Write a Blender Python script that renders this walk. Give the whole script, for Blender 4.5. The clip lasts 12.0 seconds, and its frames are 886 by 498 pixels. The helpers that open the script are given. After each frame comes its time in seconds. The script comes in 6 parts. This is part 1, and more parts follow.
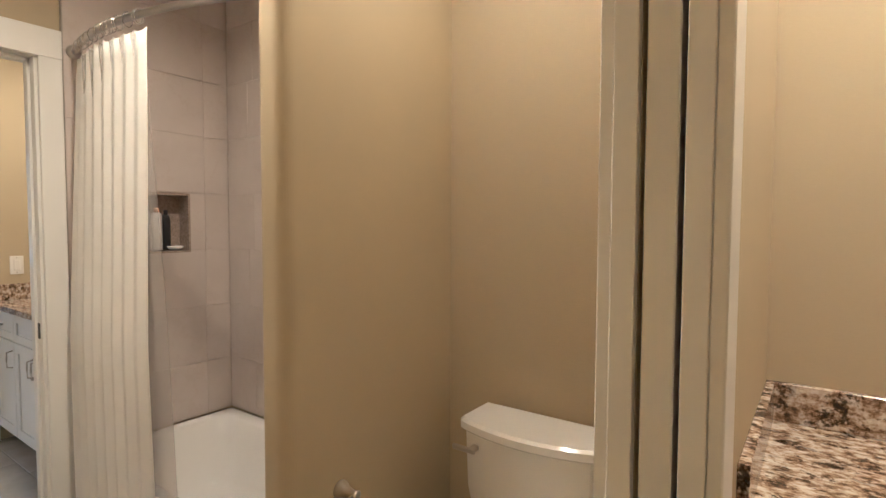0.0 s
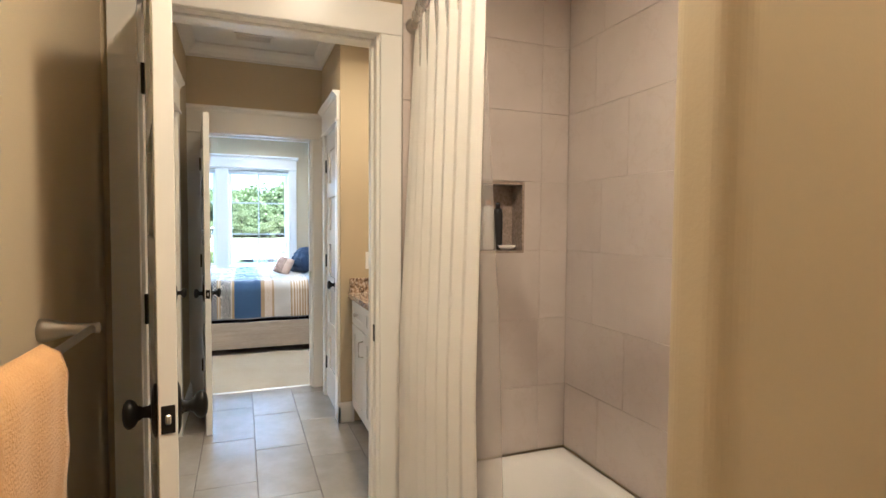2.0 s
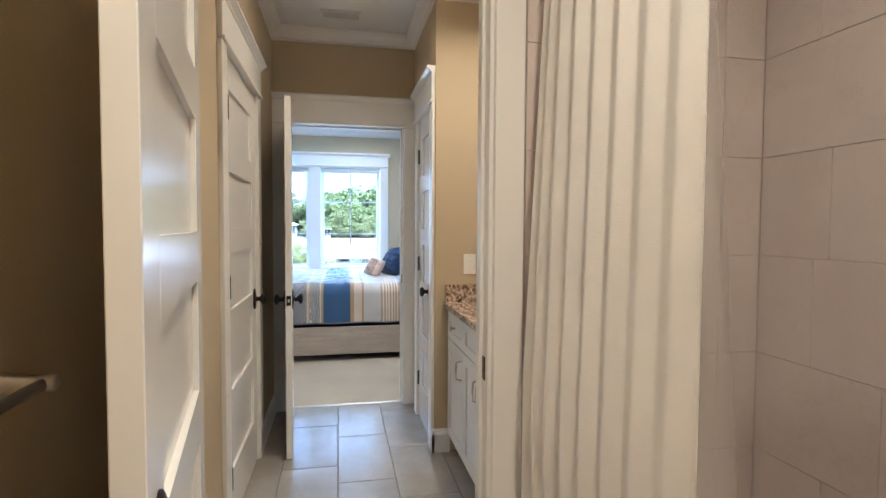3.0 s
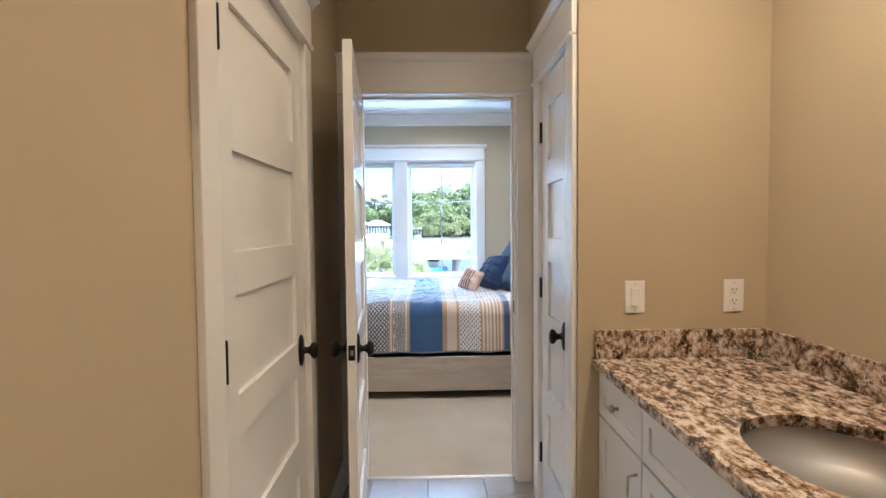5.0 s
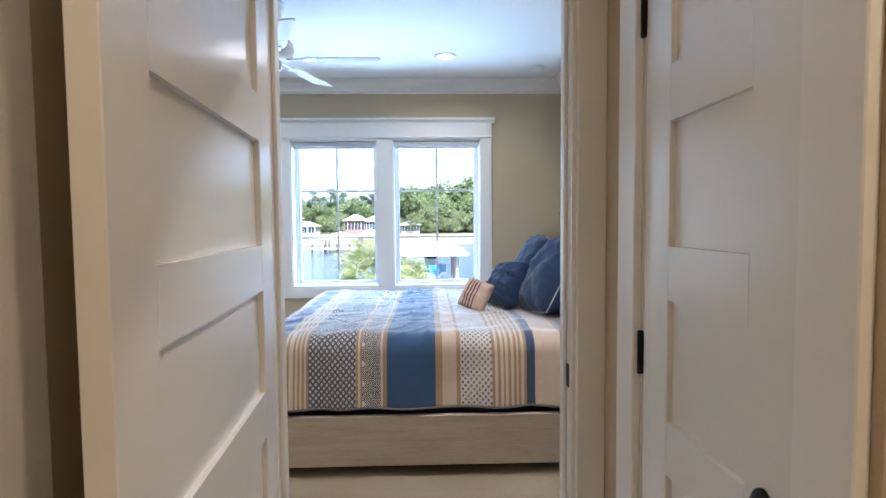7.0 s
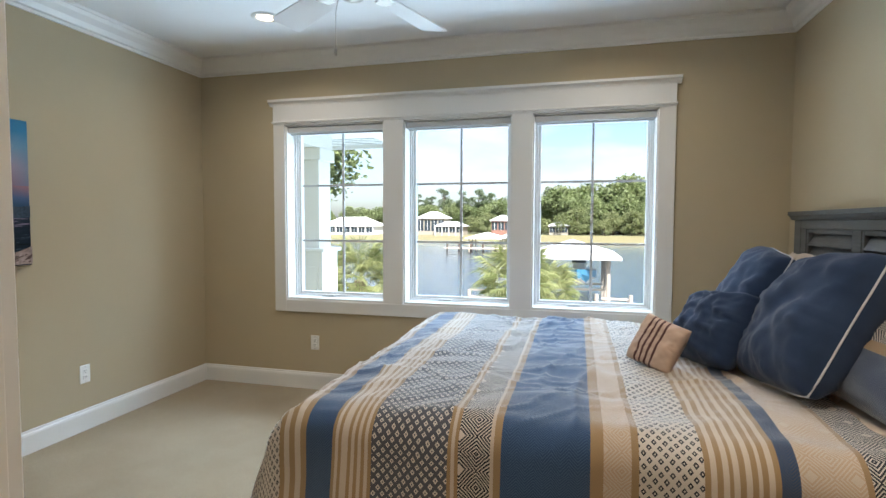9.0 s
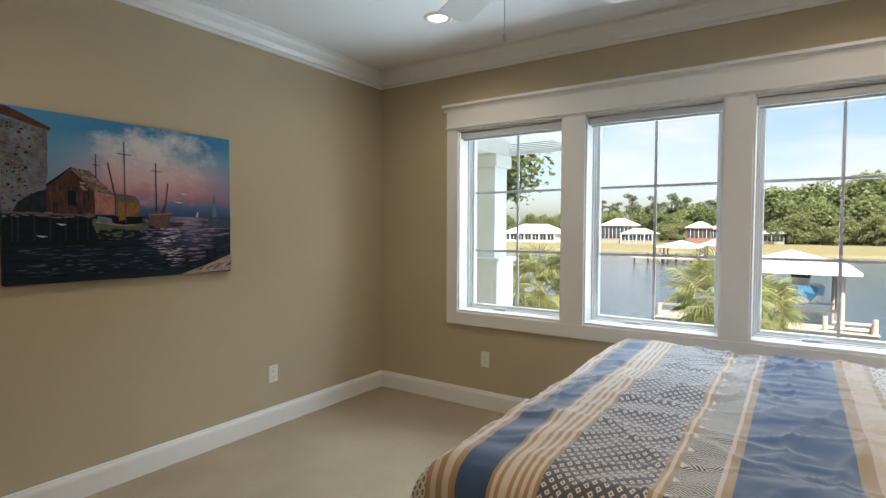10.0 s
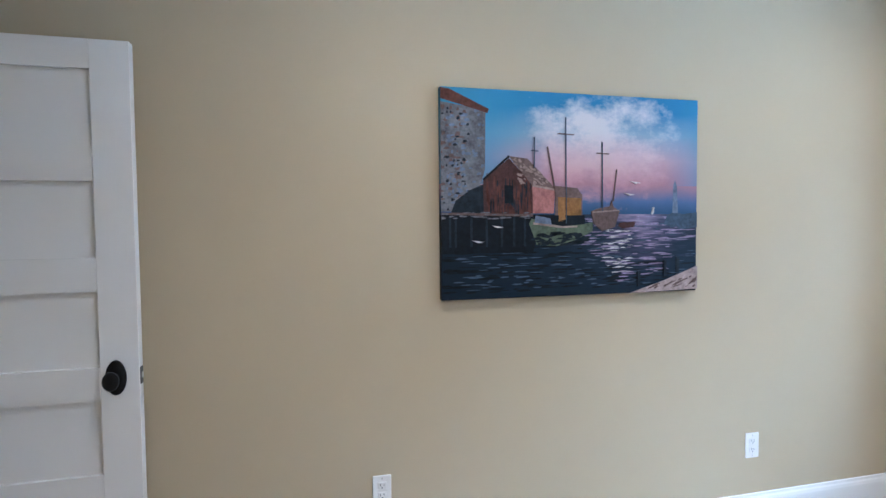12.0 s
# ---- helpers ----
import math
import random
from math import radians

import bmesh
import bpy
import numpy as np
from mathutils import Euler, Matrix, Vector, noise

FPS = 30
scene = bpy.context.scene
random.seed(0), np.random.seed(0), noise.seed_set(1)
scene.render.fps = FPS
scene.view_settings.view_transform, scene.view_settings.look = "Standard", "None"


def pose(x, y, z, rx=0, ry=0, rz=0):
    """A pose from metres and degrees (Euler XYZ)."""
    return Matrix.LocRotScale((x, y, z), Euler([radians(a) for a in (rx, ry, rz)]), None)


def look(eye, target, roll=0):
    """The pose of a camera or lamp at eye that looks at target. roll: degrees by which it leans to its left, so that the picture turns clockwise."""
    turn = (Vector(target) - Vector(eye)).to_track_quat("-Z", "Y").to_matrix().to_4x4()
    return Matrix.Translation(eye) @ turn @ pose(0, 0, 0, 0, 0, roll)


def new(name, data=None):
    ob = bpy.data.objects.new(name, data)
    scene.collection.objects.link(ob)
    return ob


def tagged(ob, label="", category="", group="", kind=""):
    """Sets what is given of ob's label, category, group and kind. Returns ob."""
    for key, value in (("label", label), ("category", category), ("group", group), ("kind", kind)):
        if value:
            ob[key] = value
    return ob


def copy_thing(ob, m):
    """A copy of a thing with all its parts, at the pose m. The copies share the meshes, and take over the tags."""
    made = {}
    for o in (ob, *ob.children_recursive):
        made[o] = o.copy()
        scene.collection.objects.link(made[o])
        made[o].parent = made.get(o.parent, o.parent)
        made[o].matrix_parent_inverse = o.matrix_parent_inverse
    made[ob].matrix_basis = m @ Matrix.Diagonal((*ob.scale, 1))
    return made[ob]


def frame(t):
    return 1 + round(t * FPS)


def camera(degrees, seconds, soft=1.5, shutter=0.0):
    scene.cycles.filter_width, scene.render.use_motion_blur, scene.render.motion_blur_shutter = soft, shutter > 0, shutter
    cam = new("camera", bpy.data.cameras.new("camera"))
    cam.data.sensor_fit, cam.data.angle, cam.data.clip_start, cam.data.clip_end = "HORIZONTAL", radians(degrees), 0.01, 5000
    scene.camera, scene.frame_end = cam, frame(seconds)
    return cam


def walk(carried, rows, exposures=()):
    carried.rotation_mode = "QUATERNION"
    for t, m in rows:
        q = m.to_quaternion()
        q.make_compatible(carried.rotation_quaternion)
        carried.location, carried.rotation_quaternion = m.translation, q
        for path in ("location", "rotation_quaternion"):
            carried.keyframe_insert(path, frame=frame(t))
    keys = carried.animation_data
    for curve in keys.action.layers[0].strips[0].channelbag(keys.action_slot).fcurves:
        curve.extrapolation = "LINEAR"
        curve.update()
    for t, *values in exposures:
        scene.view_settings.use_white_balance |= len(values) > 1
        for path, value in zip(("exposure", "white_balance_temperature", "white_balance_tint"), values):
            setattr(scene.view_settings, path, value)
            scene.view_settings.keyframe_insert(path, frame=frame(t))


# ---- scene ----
cam = camera(80.6, 12.0)
PATH = [
    (0, (-0.155, 0.092, 1.377), (-1.323, 1.713, 1.281), 0.2),
    (0.5, (-0.248, 0.217, 1.374), (-1.737, 1.549, 1.271), -0.0),
    (1, (-0.364, 0.31, 1.384), (-2.062, 1.363, 1.288), 0.1),
    (1.5, (-0.529, 0.333, 1.346), (-2.328, 1.203, 1.257), 0.3),
    (2, (-0.803, 0.383, 1.338), (-2.668, 1.1, 1.253), 0.4),
    (2.5, (-1.088, 0.436, 1.305), (-3.004, 1.001, 1.222), 0.5),
    (3, (-1.364, 0.459, 1.321), (-3.325, 0.847, 1.236), 0.3),
    (3.5, (-1.665, 0.433, 1.336), (-3.652, 0.636, 1.244), -0.1),
    (5.5, (-2.757, 0.479, 1.369), (-4.754, 0.525, 1.28), -0.5),
    (6, (-3.081, 0.484, 1.344), (-5.078, 0.543, 1.256), -0.5),
    (6.5, (-3.438, 0.509, 1.352), (-5.434, 0.57, 1.251), -0.5),
    (8.3, (-4.696, 0.553, 1.364), (-6.688, 0.423, 1.253), -0.1),
    (8.5, (-4.802, 0.541, 1.364), (-6.785, 0.311, 1.251), -0.0),
    (8.7, (-4.91, 0.526, 1.364), (-6.879, 0.198, 1.254), -0.0),
    (9, (-5.038, 0.514, 1.364), (-6.972, 0.016, 1.263), 0.2),
    (9.5, (-5.195, 0.443, 1.364), (-7.03, -0.347, 1.276), 0.3),
    (10, (-5.392, 0.411, 1.379), (-7.046, -0.71, 1.303), 0.2),
    (10.5, (-5.507, 0.306, 1.384), (-6.932, -1.096, 1.318), 0.1),
    (11, (-5.608, 0.045, 1.369), (-6.755, -1.593, 1.314), -0.1),
    (11.5, (-5.712, -0.253, 1.37), (-6.543, -2.071, 1.302), -0.3),
    (12, (-5.76, -0.587, 1.397), (-6.226, -2.53, 1.313), -0.5),
]
EXPOSURES = [(0.0, 3.6, 4500, 9), (0.5, 3.5, 3850, 9), (1.0, 3.3, 4100, 8), (1.5, 3.55, 4450, 8), (2.0, 3.75, 4700, 8), (2.5, 3.75, 4550, 8), (3.5, 3.2, 4450, 11), (5.5, 3.45, 4850, 13), (6.5, 3.13, 4950, 14), (8.5, 2.6, 5600, 10), (9.5, 2.2, 6250, 12), (10.0, 2.1, 6500, 13), (10.5, 2.18, 6700, 16), (11.0, 2.5, 6300, 13), (11.5, 3.05, 5350, 12), (12.0, 3.35, 4950, 15)]
walk(cam, [(t, look(eye, target, roll)) for t, eye, target, roll in PATH], EXPOSURES)

# ---- light ----
SUN_EL, SUN_AZ = 54.0, 58.0
world = bpy.data.worlds.new("world")
scene.world = world
world.use_nodes = True
sky = world.node_tree.nodes.new("ShaderNodeTexSky")
sky.sky_type, sky.sun_disc = "NISHITA", False
sky.sun_elevation, sky.sun_rotation = radians(SUN_EL), radians(SUN_AZ)
sky.air_density, sky.dust_density = 1.0, 2.0
back = world.node_tree.nodes["Background"]
wt = world.node_tree
cloud = wt.nodes.new("ShaderNodeTexNoise")
cloud.inputs["Scale"].default_value, cloud.inputs["Detail"].default_value = 3.0, 6
squash = wt.nodes.new("ShaderNodeMapping")
squash.inputs["Scale"].default_value = (1, 1, 3.5)
wt.links.new(wt.nodes.new("ShaderNodeTexCoord").outputs["Generated"], squash.inputs["Vector"])
wt.links.new(squash.outputs[0], cloud.inputs["Vector"])
veil = wt.nodes.new("ShaderNodeMapRange")
veil.inputs["From Min"].default_value, veil.inputs["From Max"].default_value, veil.inputs["To Max"].default_value = 0.42, 0.62, 0.7
wt.links.new(cloud.outputs["Fac"], veil.inputs["Value"])
overcast = wt.nodes.new("ShaderNodeMix")
overcast.data_type = "RGBA"
overcast.inputs[7].default_value = (5.0, 5.0, 5.0, 1)
wt.links.new(veil.outputs[0], overcast.inputs[0])
wt.links.new(sky.outputs[0], overcast.inputs[6])
wt.links.new(overcast.outputs[2], back.inputs[0])
back.inputs[1].default_value = 0.05
sun_data = bpy.data.lights.new("sun", "SUN")
sun_data.energy, sun_data.angle, sun_data.color = 3.7, radians(0.5), (1.0, 0.95, 0.86)
sun = new("sun", sun_data)
SD = Vector((math.sin(radians(SUN_AZ)) * math.cos(radians(SUN_EL)), math.cos(radians(SUN_AZ)) * math.cos(radians(SUN_EL)), math.sin(radians(SUN_EL))))
sun.matrix_world = look(SD * 60, (0, 0, 0))

DAYLIGHT = (0.64, 0.84, 1.0)
# added area lamp, high outside beyond the windows, in place of sky light
sky_data = bpy.data.lights.new("sky_stand_in", "AREA")
sky_data.shape, sky_data.size, sky_data.size_y, sky_data.energy, sky_data.color = "RECTANGLE", 9.0, 2.4, 155, DAYLIGHT
sky_stand_in = new("sky_stand_in", sky_data)
sky_stand_in.matrix_world = look((-13.0, 0.8, 5.0), (-7.0, -0.3, 0.9))

# added unseen fill lamp, in place of daylight bounced off ground and river
ground_data = bpy.data.lights.new("ground_bounce_fill", "AREA")
ground_data.shape, ground_data.size, ground_data.size_y, ground_data.energy, ground_data.color = "RECTANGLE", 7.0, 1.8, 66, DAYLIGHT
ground_bounce_fill = new("ground_bounce_fill", ground_data)
ground_bounce_fill.matrix_world = look((-11.2, -0.2, -0.55), (-7.2, -0.3, 2.7))

WARM, COOLER = (1.0, 0.69, 0.365), (1.0, 0.86, 0.68)


def ceiling_lamp(x, y, z, watts, size=0.11, colour=WARM, spread=150):
    d = bpy.data.lights.new("can_lamp", "AREA")
    d.shape, d.size, d.energy, d.color, d.spread = "DISK", size, watts, colour, radians(spread)
    o = new("can_lamp", d)
    o.matrix_world = pose(x, y, z)
    return o


# the hall, vanity and toilet cans are unseen, added to brighten those spots
CANS = [(-8.12, -1.48, 1.1), (-8.12, 0.68, 1.0), (-6.2, -1.5, 1.3), (-6.1, 1.0, 2.7), (-1.55, 0.72, 2.15), (-3.55, 1.25, 1.6), (-3.95, 0.52, 0.4), (0.15, 1.15, 2.0), (-0.85, 1.2, 0.85)]
CEIL = 2.70
for cx, cy, cw in CANS:
    ceiling_lamp(cx, cy, CEIL - 0.012, cw, colour=COOLER if cx < -5 else WARM)


# ---- materials ----
def mat(name, base=(0.8, 0.8, 0.8), rough=0.5, metal=0.0, spec=0.5):
    m = bpy.data.materials.new(name)
    m.use_nodes = True
    b = m.node_tree.nodes["Principled BSDF"]
    b.inputs["Base Color"].default_value = (*base, 1)
    b.inputs["Roughness"].default_value = rough
    b.inputs["Metallic"].default_value = metal
    b.inputs["Specular IOR Level"].default_value = spec
    return m


class N:
    """Small helper that adds nodes to a material."""

    def __init__(self, m, space="Object"):
        self.m, self.t = m, m.node_tree
        self.b = self.t.nodes["Principled BSDF"]
        self.co = self.t.nodes.new("ShaderNodeTexCoord").outputs[space]

    def add(self, kind, **kw):
        n = self.t.nodes.new(kind)
        for k, v in kw.items():
            if k in n.inputs:
                if hasattr(v, "links"):
                    self.t.links.new(v, n.inputs[k])
                else:
                    n.inputs[k].default_value = v
        return n

    def link(self, a, b):
        self.t.links.new(a, b)

    def noise(self, scale, detail=4, rough=0.55, co=None):
        n = self.t.nodes.new("ShaderNodeTexNoise")
        n.inputs["Scale"].default_value, n.inputs["Detail"].default_value, n.inputs["Roughness"].default_value = scale, detail, rough
        self.link(co or self.co, n.inputs["Vector"])
        return n.outputs["Fac"]

    def stretch(self, sx, sy, sz, co=None):
        n = self.t.nodes.new("ShaderNodeMapping")
        n.inputs["Scale"].default_value = (sx, sy, sz)
        self.link(co or self.co, n.inputs["Vector"])
        return n.outputs[0]

    def ramp(self, fac, stops, mode="LINEAR"):
        n = self.t.nodes.new("ShaderNodeValToRGB")
        n.color_ramp.interpolation = mode
        e = n.color_ramp.elements
        while len(e) < len(stops):
            e.new(0.5)
        for el, (p, c) in zip(e, stops):
            el.position = p
            el.color = (*c, 1) if len(c) == 3 else c
        self.link(fac, n.inputs[0])
        return n.outputs[0]

    def math(self, op, a, b=0.0, c=0.0):
        n = self.t.nodes.new("ShaderNodeMath")
        n.operation = op
        for i, v in enumerate((a, b, c)):
            if hasattr(v, "links"):
                self.link(v, n.inputs[i])
            else:
                n.inputs[i].default_value = v
        return n.outputs[0]

    def mix(self, fac, a, b, mode="MIX"):
        n = self.t.nodes.new("ShaderNodeMix")
        n.data_type, n.blend_type = "RGBA", mode
        for i, v in ((0, fac), (6, a), (7, b)):
            if hasattr(v, "links"):
                self.link(v, n.inputs[i])
            else:
                n.inputs[i].default_value = v if i == 0 else (*v, 1)
        return n.outputs[2]

    def colour(self, s):
        self.link(s, self.b.inputs["Base Color"])

    def bump(self, h, strength=0.2, dist=0.01):
        n = self.t.nodes.new("ShaderNodeBump")
        n.inputs["Strength"].default_value, n.inputs["Distance"].default_value = strength, dist
        self.link(h, n.inputs["Height"])
        self.link(n.outputs[0], self.b.inputs["Normal"])


def shade(c, k):
    return tuple(min(1, v * k) for v in c)


def painted(name, base, rough, bump_scale=90, strength=0.08, var=0.06, spec=0.5):
    m = mat(name, base, rough, spec=spec)
    n = N(m)
    f = n.noise(1.3, 5)
    n.colour(n.ramp(f, [(0.3, shade(base, 1 - var)), (0.7, shade(base, 1 + var))]))
    n.bump(n.noise(bump_scale, 3), strength, 0.004)
    return m


WALL = painted("wall_paint", (0.502, 0.418, 0.278), 0.75, 160, 0.10, 0.03, 0.3)
TRIM = painted("trim_white", (0.80, 0.78, 0.74), 0.28, 25, 0.03, 0.02)
DOORPAINT = painted("door_white", (0.80, 0.785, 0.75), 0.2, 40, 0.03, 0.02)
CEILMAT = painted("ceiling_white", (0.80, 0.79, 0.77), 0.9, 120, 0.06, 0.02, 0.2)
CABINET = painted("cabinet_white", (0.78, 0.78, 0.77), 0.35, 40, 0.02, 0.02)
PORCELAIN = painted("porcelain", (0.82, 0.80, 0.77), 0.12, 5, 0.0, 0.01)
BLACK = painted("oil_rubbed_bronze", (0.008, 0.0075, 0.007), 0.32, 60, 0.05, 0.15, 0.22)
NICKEL = mat("brushed_nickel", (0.50, 0.47, 0.43), 0.32, 1.0)
CHROME = mat("chrome", (0.75, 0.75, 0.76), 0.1, 1.0)
PLATE = painted("plate_white", (0.82, 0.80, 0.76), 0.35, 30, 0.0, 0.01)
DARK = mat("black_and_gap_shade", (0.01, 0.01, 0.01), 0.8)
SHADE = painted("shade_fabric", (0.55, 0.56, 0.56), 0.8, 300, 0.1, 0.03)
VINYL = painted("window_vinyl", (0.80, 0.80, 0.79), 0.35, 30, 0.02, 0.01)
MUNTIN = painted("muntin_grey", (0.50, 0.50, 0.50), 0.4, 30, 0.02, 0.01)


def make_carpet():
    m = mat("carpet", (0.6, 0.5, 0.38), 0.95, spec=0.1)
    n = N(m)
    a = n.noise(2.0, 4)
    b = n.noise(220, 2)
    c1 = n.ramp(a, [(0.3, (0.40, 0.325, 0.225)), (0.7, (0.46, 0.38, 0.27))])
    c2 = n.ramp(b, [(0.3, (0.80, 0.80, 0.80)), (0.7, (1, 1, 1))])
    n.colour(n.mix(1.0, c1, c2, "MULTIPLY"))
    n.bump(n.math("ADD", n.noise(330, 2), n.noise(40, 3)), 0.5, 0.006)
    return m


def make_floor_tile():
    m = mat("floor_tile", (0.3, 0.28, 0.25), 0.32)
    n = N(m)
    info = n.t.nodes.new("ShaderNodeObjectInfo")
    off = n.t.nodes.new("ShaderNodeVectorMath")
    off.operation = "ADD"
    comb = n.add("ShaderNodeCombineXYZ", X=n.math("MULTIPLY", info.outputs["Random"], 37.0), Y=n.math("MULTIPLY", info.outputs["Random"], 11.0))
    n.link(n.co, off.inputs[0]), n.link(comb.outputs[0], off.inputs[1])
    f = n.noise(4.0, 7, 0.62, off.outputs[0])
    c = n.ramp(f, [(0.3, (0.29, 0.268, 0.24)), (0.5, (0.33, 0.306, 0.276)), (0.72, (0.385, 0.36, 0.328))])
    k = n.ramp(info.outputs["Random"], [(0, (0.9, 0.9, 0.9)), (1, (1.06, 1.05, 1.03))])
    n.colour(n.mix(1.0, c, k, "MULTIPLY"))
    n.link(n.ramp(f, [(0.3, (0.19, 0.19, 0.19)), (0.7, (0.27, 0.27, 0.27))]), n.b.inputs["Roughness"])
    n.bump(n.noise(60, 4), 0.08, 0.002)
    return m


def make_wall_tile():
    m = mat("wall_tile", (0.6, 0.53, 0.48), 0.35)
    n = N(m)
    info = n.t.nodes.new("ShaderNodeObjectInfo")
    comb = n.add("ShaderNodeCombineXYZ", X=n.math("MULTIPLY", info.outputs["Random"], 23.0), Z=n.math("MULTIPLY", info.outputs["Random"], 9.0))
    off = n.t.nodes.new("ShaderNodeVectorMath")
    n.link(n.co, off.inputs[0]), n.link(comb.outputs[0], off.inputs[1])
    f = n.noise(3.0, 6, 0.6, off.outputs[0])
    v = n.noise(1.6, 8, 0.7, off.outputs[0])
    c = n.ramp(f, [(0.3, (0.57, 0.50, 0.455)), (0.7, (0.645, 0.575, 0.53))])
    vein = n.ramp(v, [(0.495, (1, 1, 1)), (0.505, (0.95, 0.93, 0.91)), (0.515, (1, 1, 1))])
    n.colour(n.mix(1.0, c, vein, "MULTIPLY"))
    n.bump(n.noise(40, 3), 0.03, 0.002)
    return m


def make_granite():
    m = mat("granite", (0.5, 0.4, 0.3), 0.12)
    n = N(m)
    flow = n.stretch(0.75, 1.25, 1.0)
    a = n.noise(42, 9, 0.70, flow)
    b = n.noise(20, 7, 0.66, flow)
    d = n.noise(120, 4, 0.6)
    base = n.ramp(a, [(0.34, (0.07, 0.05, 0.04)), (0.42, (0.22, 0.14, 0.085)), (0.48, (0.43, 0.31, 0.21)), (0.54, (0.62, 0.52, 0.42)), (0.64, (0.76, 0.70, 0.62))])
    grey = n.ramp(n.noise(24, 5, 0.6, flow), [(0.56, (1, 1, 1)), (0.66, (0.52, 0.53, 0.56))])
    spot = n.ramp(n.math("ADD", n.math("MULTIPLY", b, 0.68), n.math("MULTIPLY", d, 0.32)), [(0.418, (0.025, 0.022, 0.024)), (0.452, (0.42, 0.35, 0.30)), (0.485, (1, 1, 1))])
    n.colour(n.mix(0.92, n.mix(1.0, base, grey, "MULTIPLY"), spot, "MULTIPLY"))
    return m


def make_wood(name, dark, light, rough=0.5, axis="y", scale=1.0):
    m = mat(name, light, rough)
    n = N(m)
    s = {"x": (1.2, 14, 14), "y": (14, 1.2, 14), "z": (14, 14, 1.2)}[axis]
    co = n.stretch(*[v * scale for v in s])
    f = n.noise(2.2, 8, 0.6, co)
    g = n.noise(14, 4, 0.6, co)
    n.colour(n.mix(0.35, n.ramp(f, [(0.3, dark), (0.7, light)]), n.ramp(g, [(0.35, dark), (0.65, light)])))
    n.bump(g, 0.15, 0.003)
    return m


def make_fabric(name, base, rough=0.9, scale=500, var=0.12, bump=0.3):
    m = mat(name, base, rough, spec=0.2)
    n = N(m)
    w1 = n.math("SINE", n.math("MULTIPLY", n.add("ShaderNodeSeparateXYZ", Vector=n.co).outputs[2], scale * 3))
    f = n.noise(6, 5)
    n.colour(n.ramp(f, [(0.3, shade(base, 1 - var)), (0.7, shade(base, 1 + var))]))
    n.bump(n.math("ADD", n.math("MULTIPLY", w1, 0.06), n.noise(scale, 2)), bump, 0.002)
    n.b.inputs["Sheen Weight"].default_value = 0.15
    return m


CARPET, FTILE, WTILE, GRANITE = make_carpet(), make_floor_tile(), make_wall_tile(), make_granite()
GROUT = painted("floor_grout", (0.17, 0.16, 0.145), 0.9, 80, 0.2, 0.1)
WGROUT = painted("wall_grout", (0.56, 0.49, 0.44), 0.9, 80, 0.2, 0.05)
RAILWOOD = make_wood("weathered_oak", (0.36, 0.29, 0.215), (0.52, 0.44, 0.35), 0.6, "y")
HEADWOOD = make_wood("grey_washed_wood", (0.055, 0.056, 0.052), (0.12, 0.12, 0.112), 0.5, "x")
TOPWOOD = make_wood("honey_wood", (0.42, 0.22, 0.09), (0.60, 0.36, 0.17), 0.4, "y")
CURTAIN = make_fabric("curtain_cotton", (0.88, 0.85, 0.80), 0.9, 350, 0.03, 0.25)


def thin_cloth(m, share):
    """Lets part of the light through a thin cloth."""
    n = N(m)
    thin = n.t.nodes.new("ShaderNodeBsdfTranslucent")
    blend = n.t.nodes.new("ShaderNodeMixShader")
    blend.inputs[0].default_value = share
    n.link(n.b.inputs["Base Color"].links[0].from_socket, thin.inputs["Color"])
    n.link(n.b.outputs[0], blend.inputs[1]), n.link(thin.outputs[0], blend.inputs[2])
    n.link(blend.outputs[0], n.t.nodes["Material Output"].inputs["Surface"])
    slub = n.noise(3.0, 4, 0.6, n.stretch(4, 4, 260))
    n.bump(n.math("ADD", slub, n.math("MULTIPLY", n.noise(420, 2), 0.6)), 0.35, 0.002)


thin_cloth(CURTAIN, 0.12)
TOWEL = make_fabric("towel_terry", (0.56, 0.32, 0.12), 1.0, 260, 0.10, 0.9)
NAVY = make_fabric("navy_cotton", (0.026, 0.045, 0.095), 0.85, 420, 0.15, 0.3)
BOXSPRING = make_fabric("black_boxspring", (0.012, 0.012, 0.016), 0.9, 300, 0.1, 0.2)
PIPING = make_fabric("white_piping", (0.55, 0.55, 0.58), 0.9, 400, 0.05, 0.1)
GREYHEM = make_fabric("grey_hem", (0.16, 0.15, 0.15), 0.9, 420, 0.1, 0.2)
SHEET = make_fabric("beige_cotton", (0.62, 0.50, 0.39), 0.9, 420, 0.05, 0.2)


# ---- mesh helpers ----
def mesh_of(name, bm, material, smooth=False):
    me = bpy.data.meshes.new(name)
    bmesh.ops.recalc_face_normals(bm, faces=bm.faces)
    bm.to_mesh(me)
    bm.free()
    for m in (material if isinstance(material, (list, tuple)) else [material]):
        me.materials.append(m)
    if smooth:
        me.shade_smooth()
    return me


def part(name, bm, material, parent=None, label="", smooth=False):
    ob = new(name, mesh_of(name, bm, material, smooth))
    if parent:
        ob.parent = parent
    return tagged(ob, label)


def thing(name, label, category, kind="", group="", m=None):
    ob = new(name)
    ob.empty_display_size = 0.05
    if m is not None:
        ob.matrix_world = m
    return tagged(ob, label, category, group, kind)


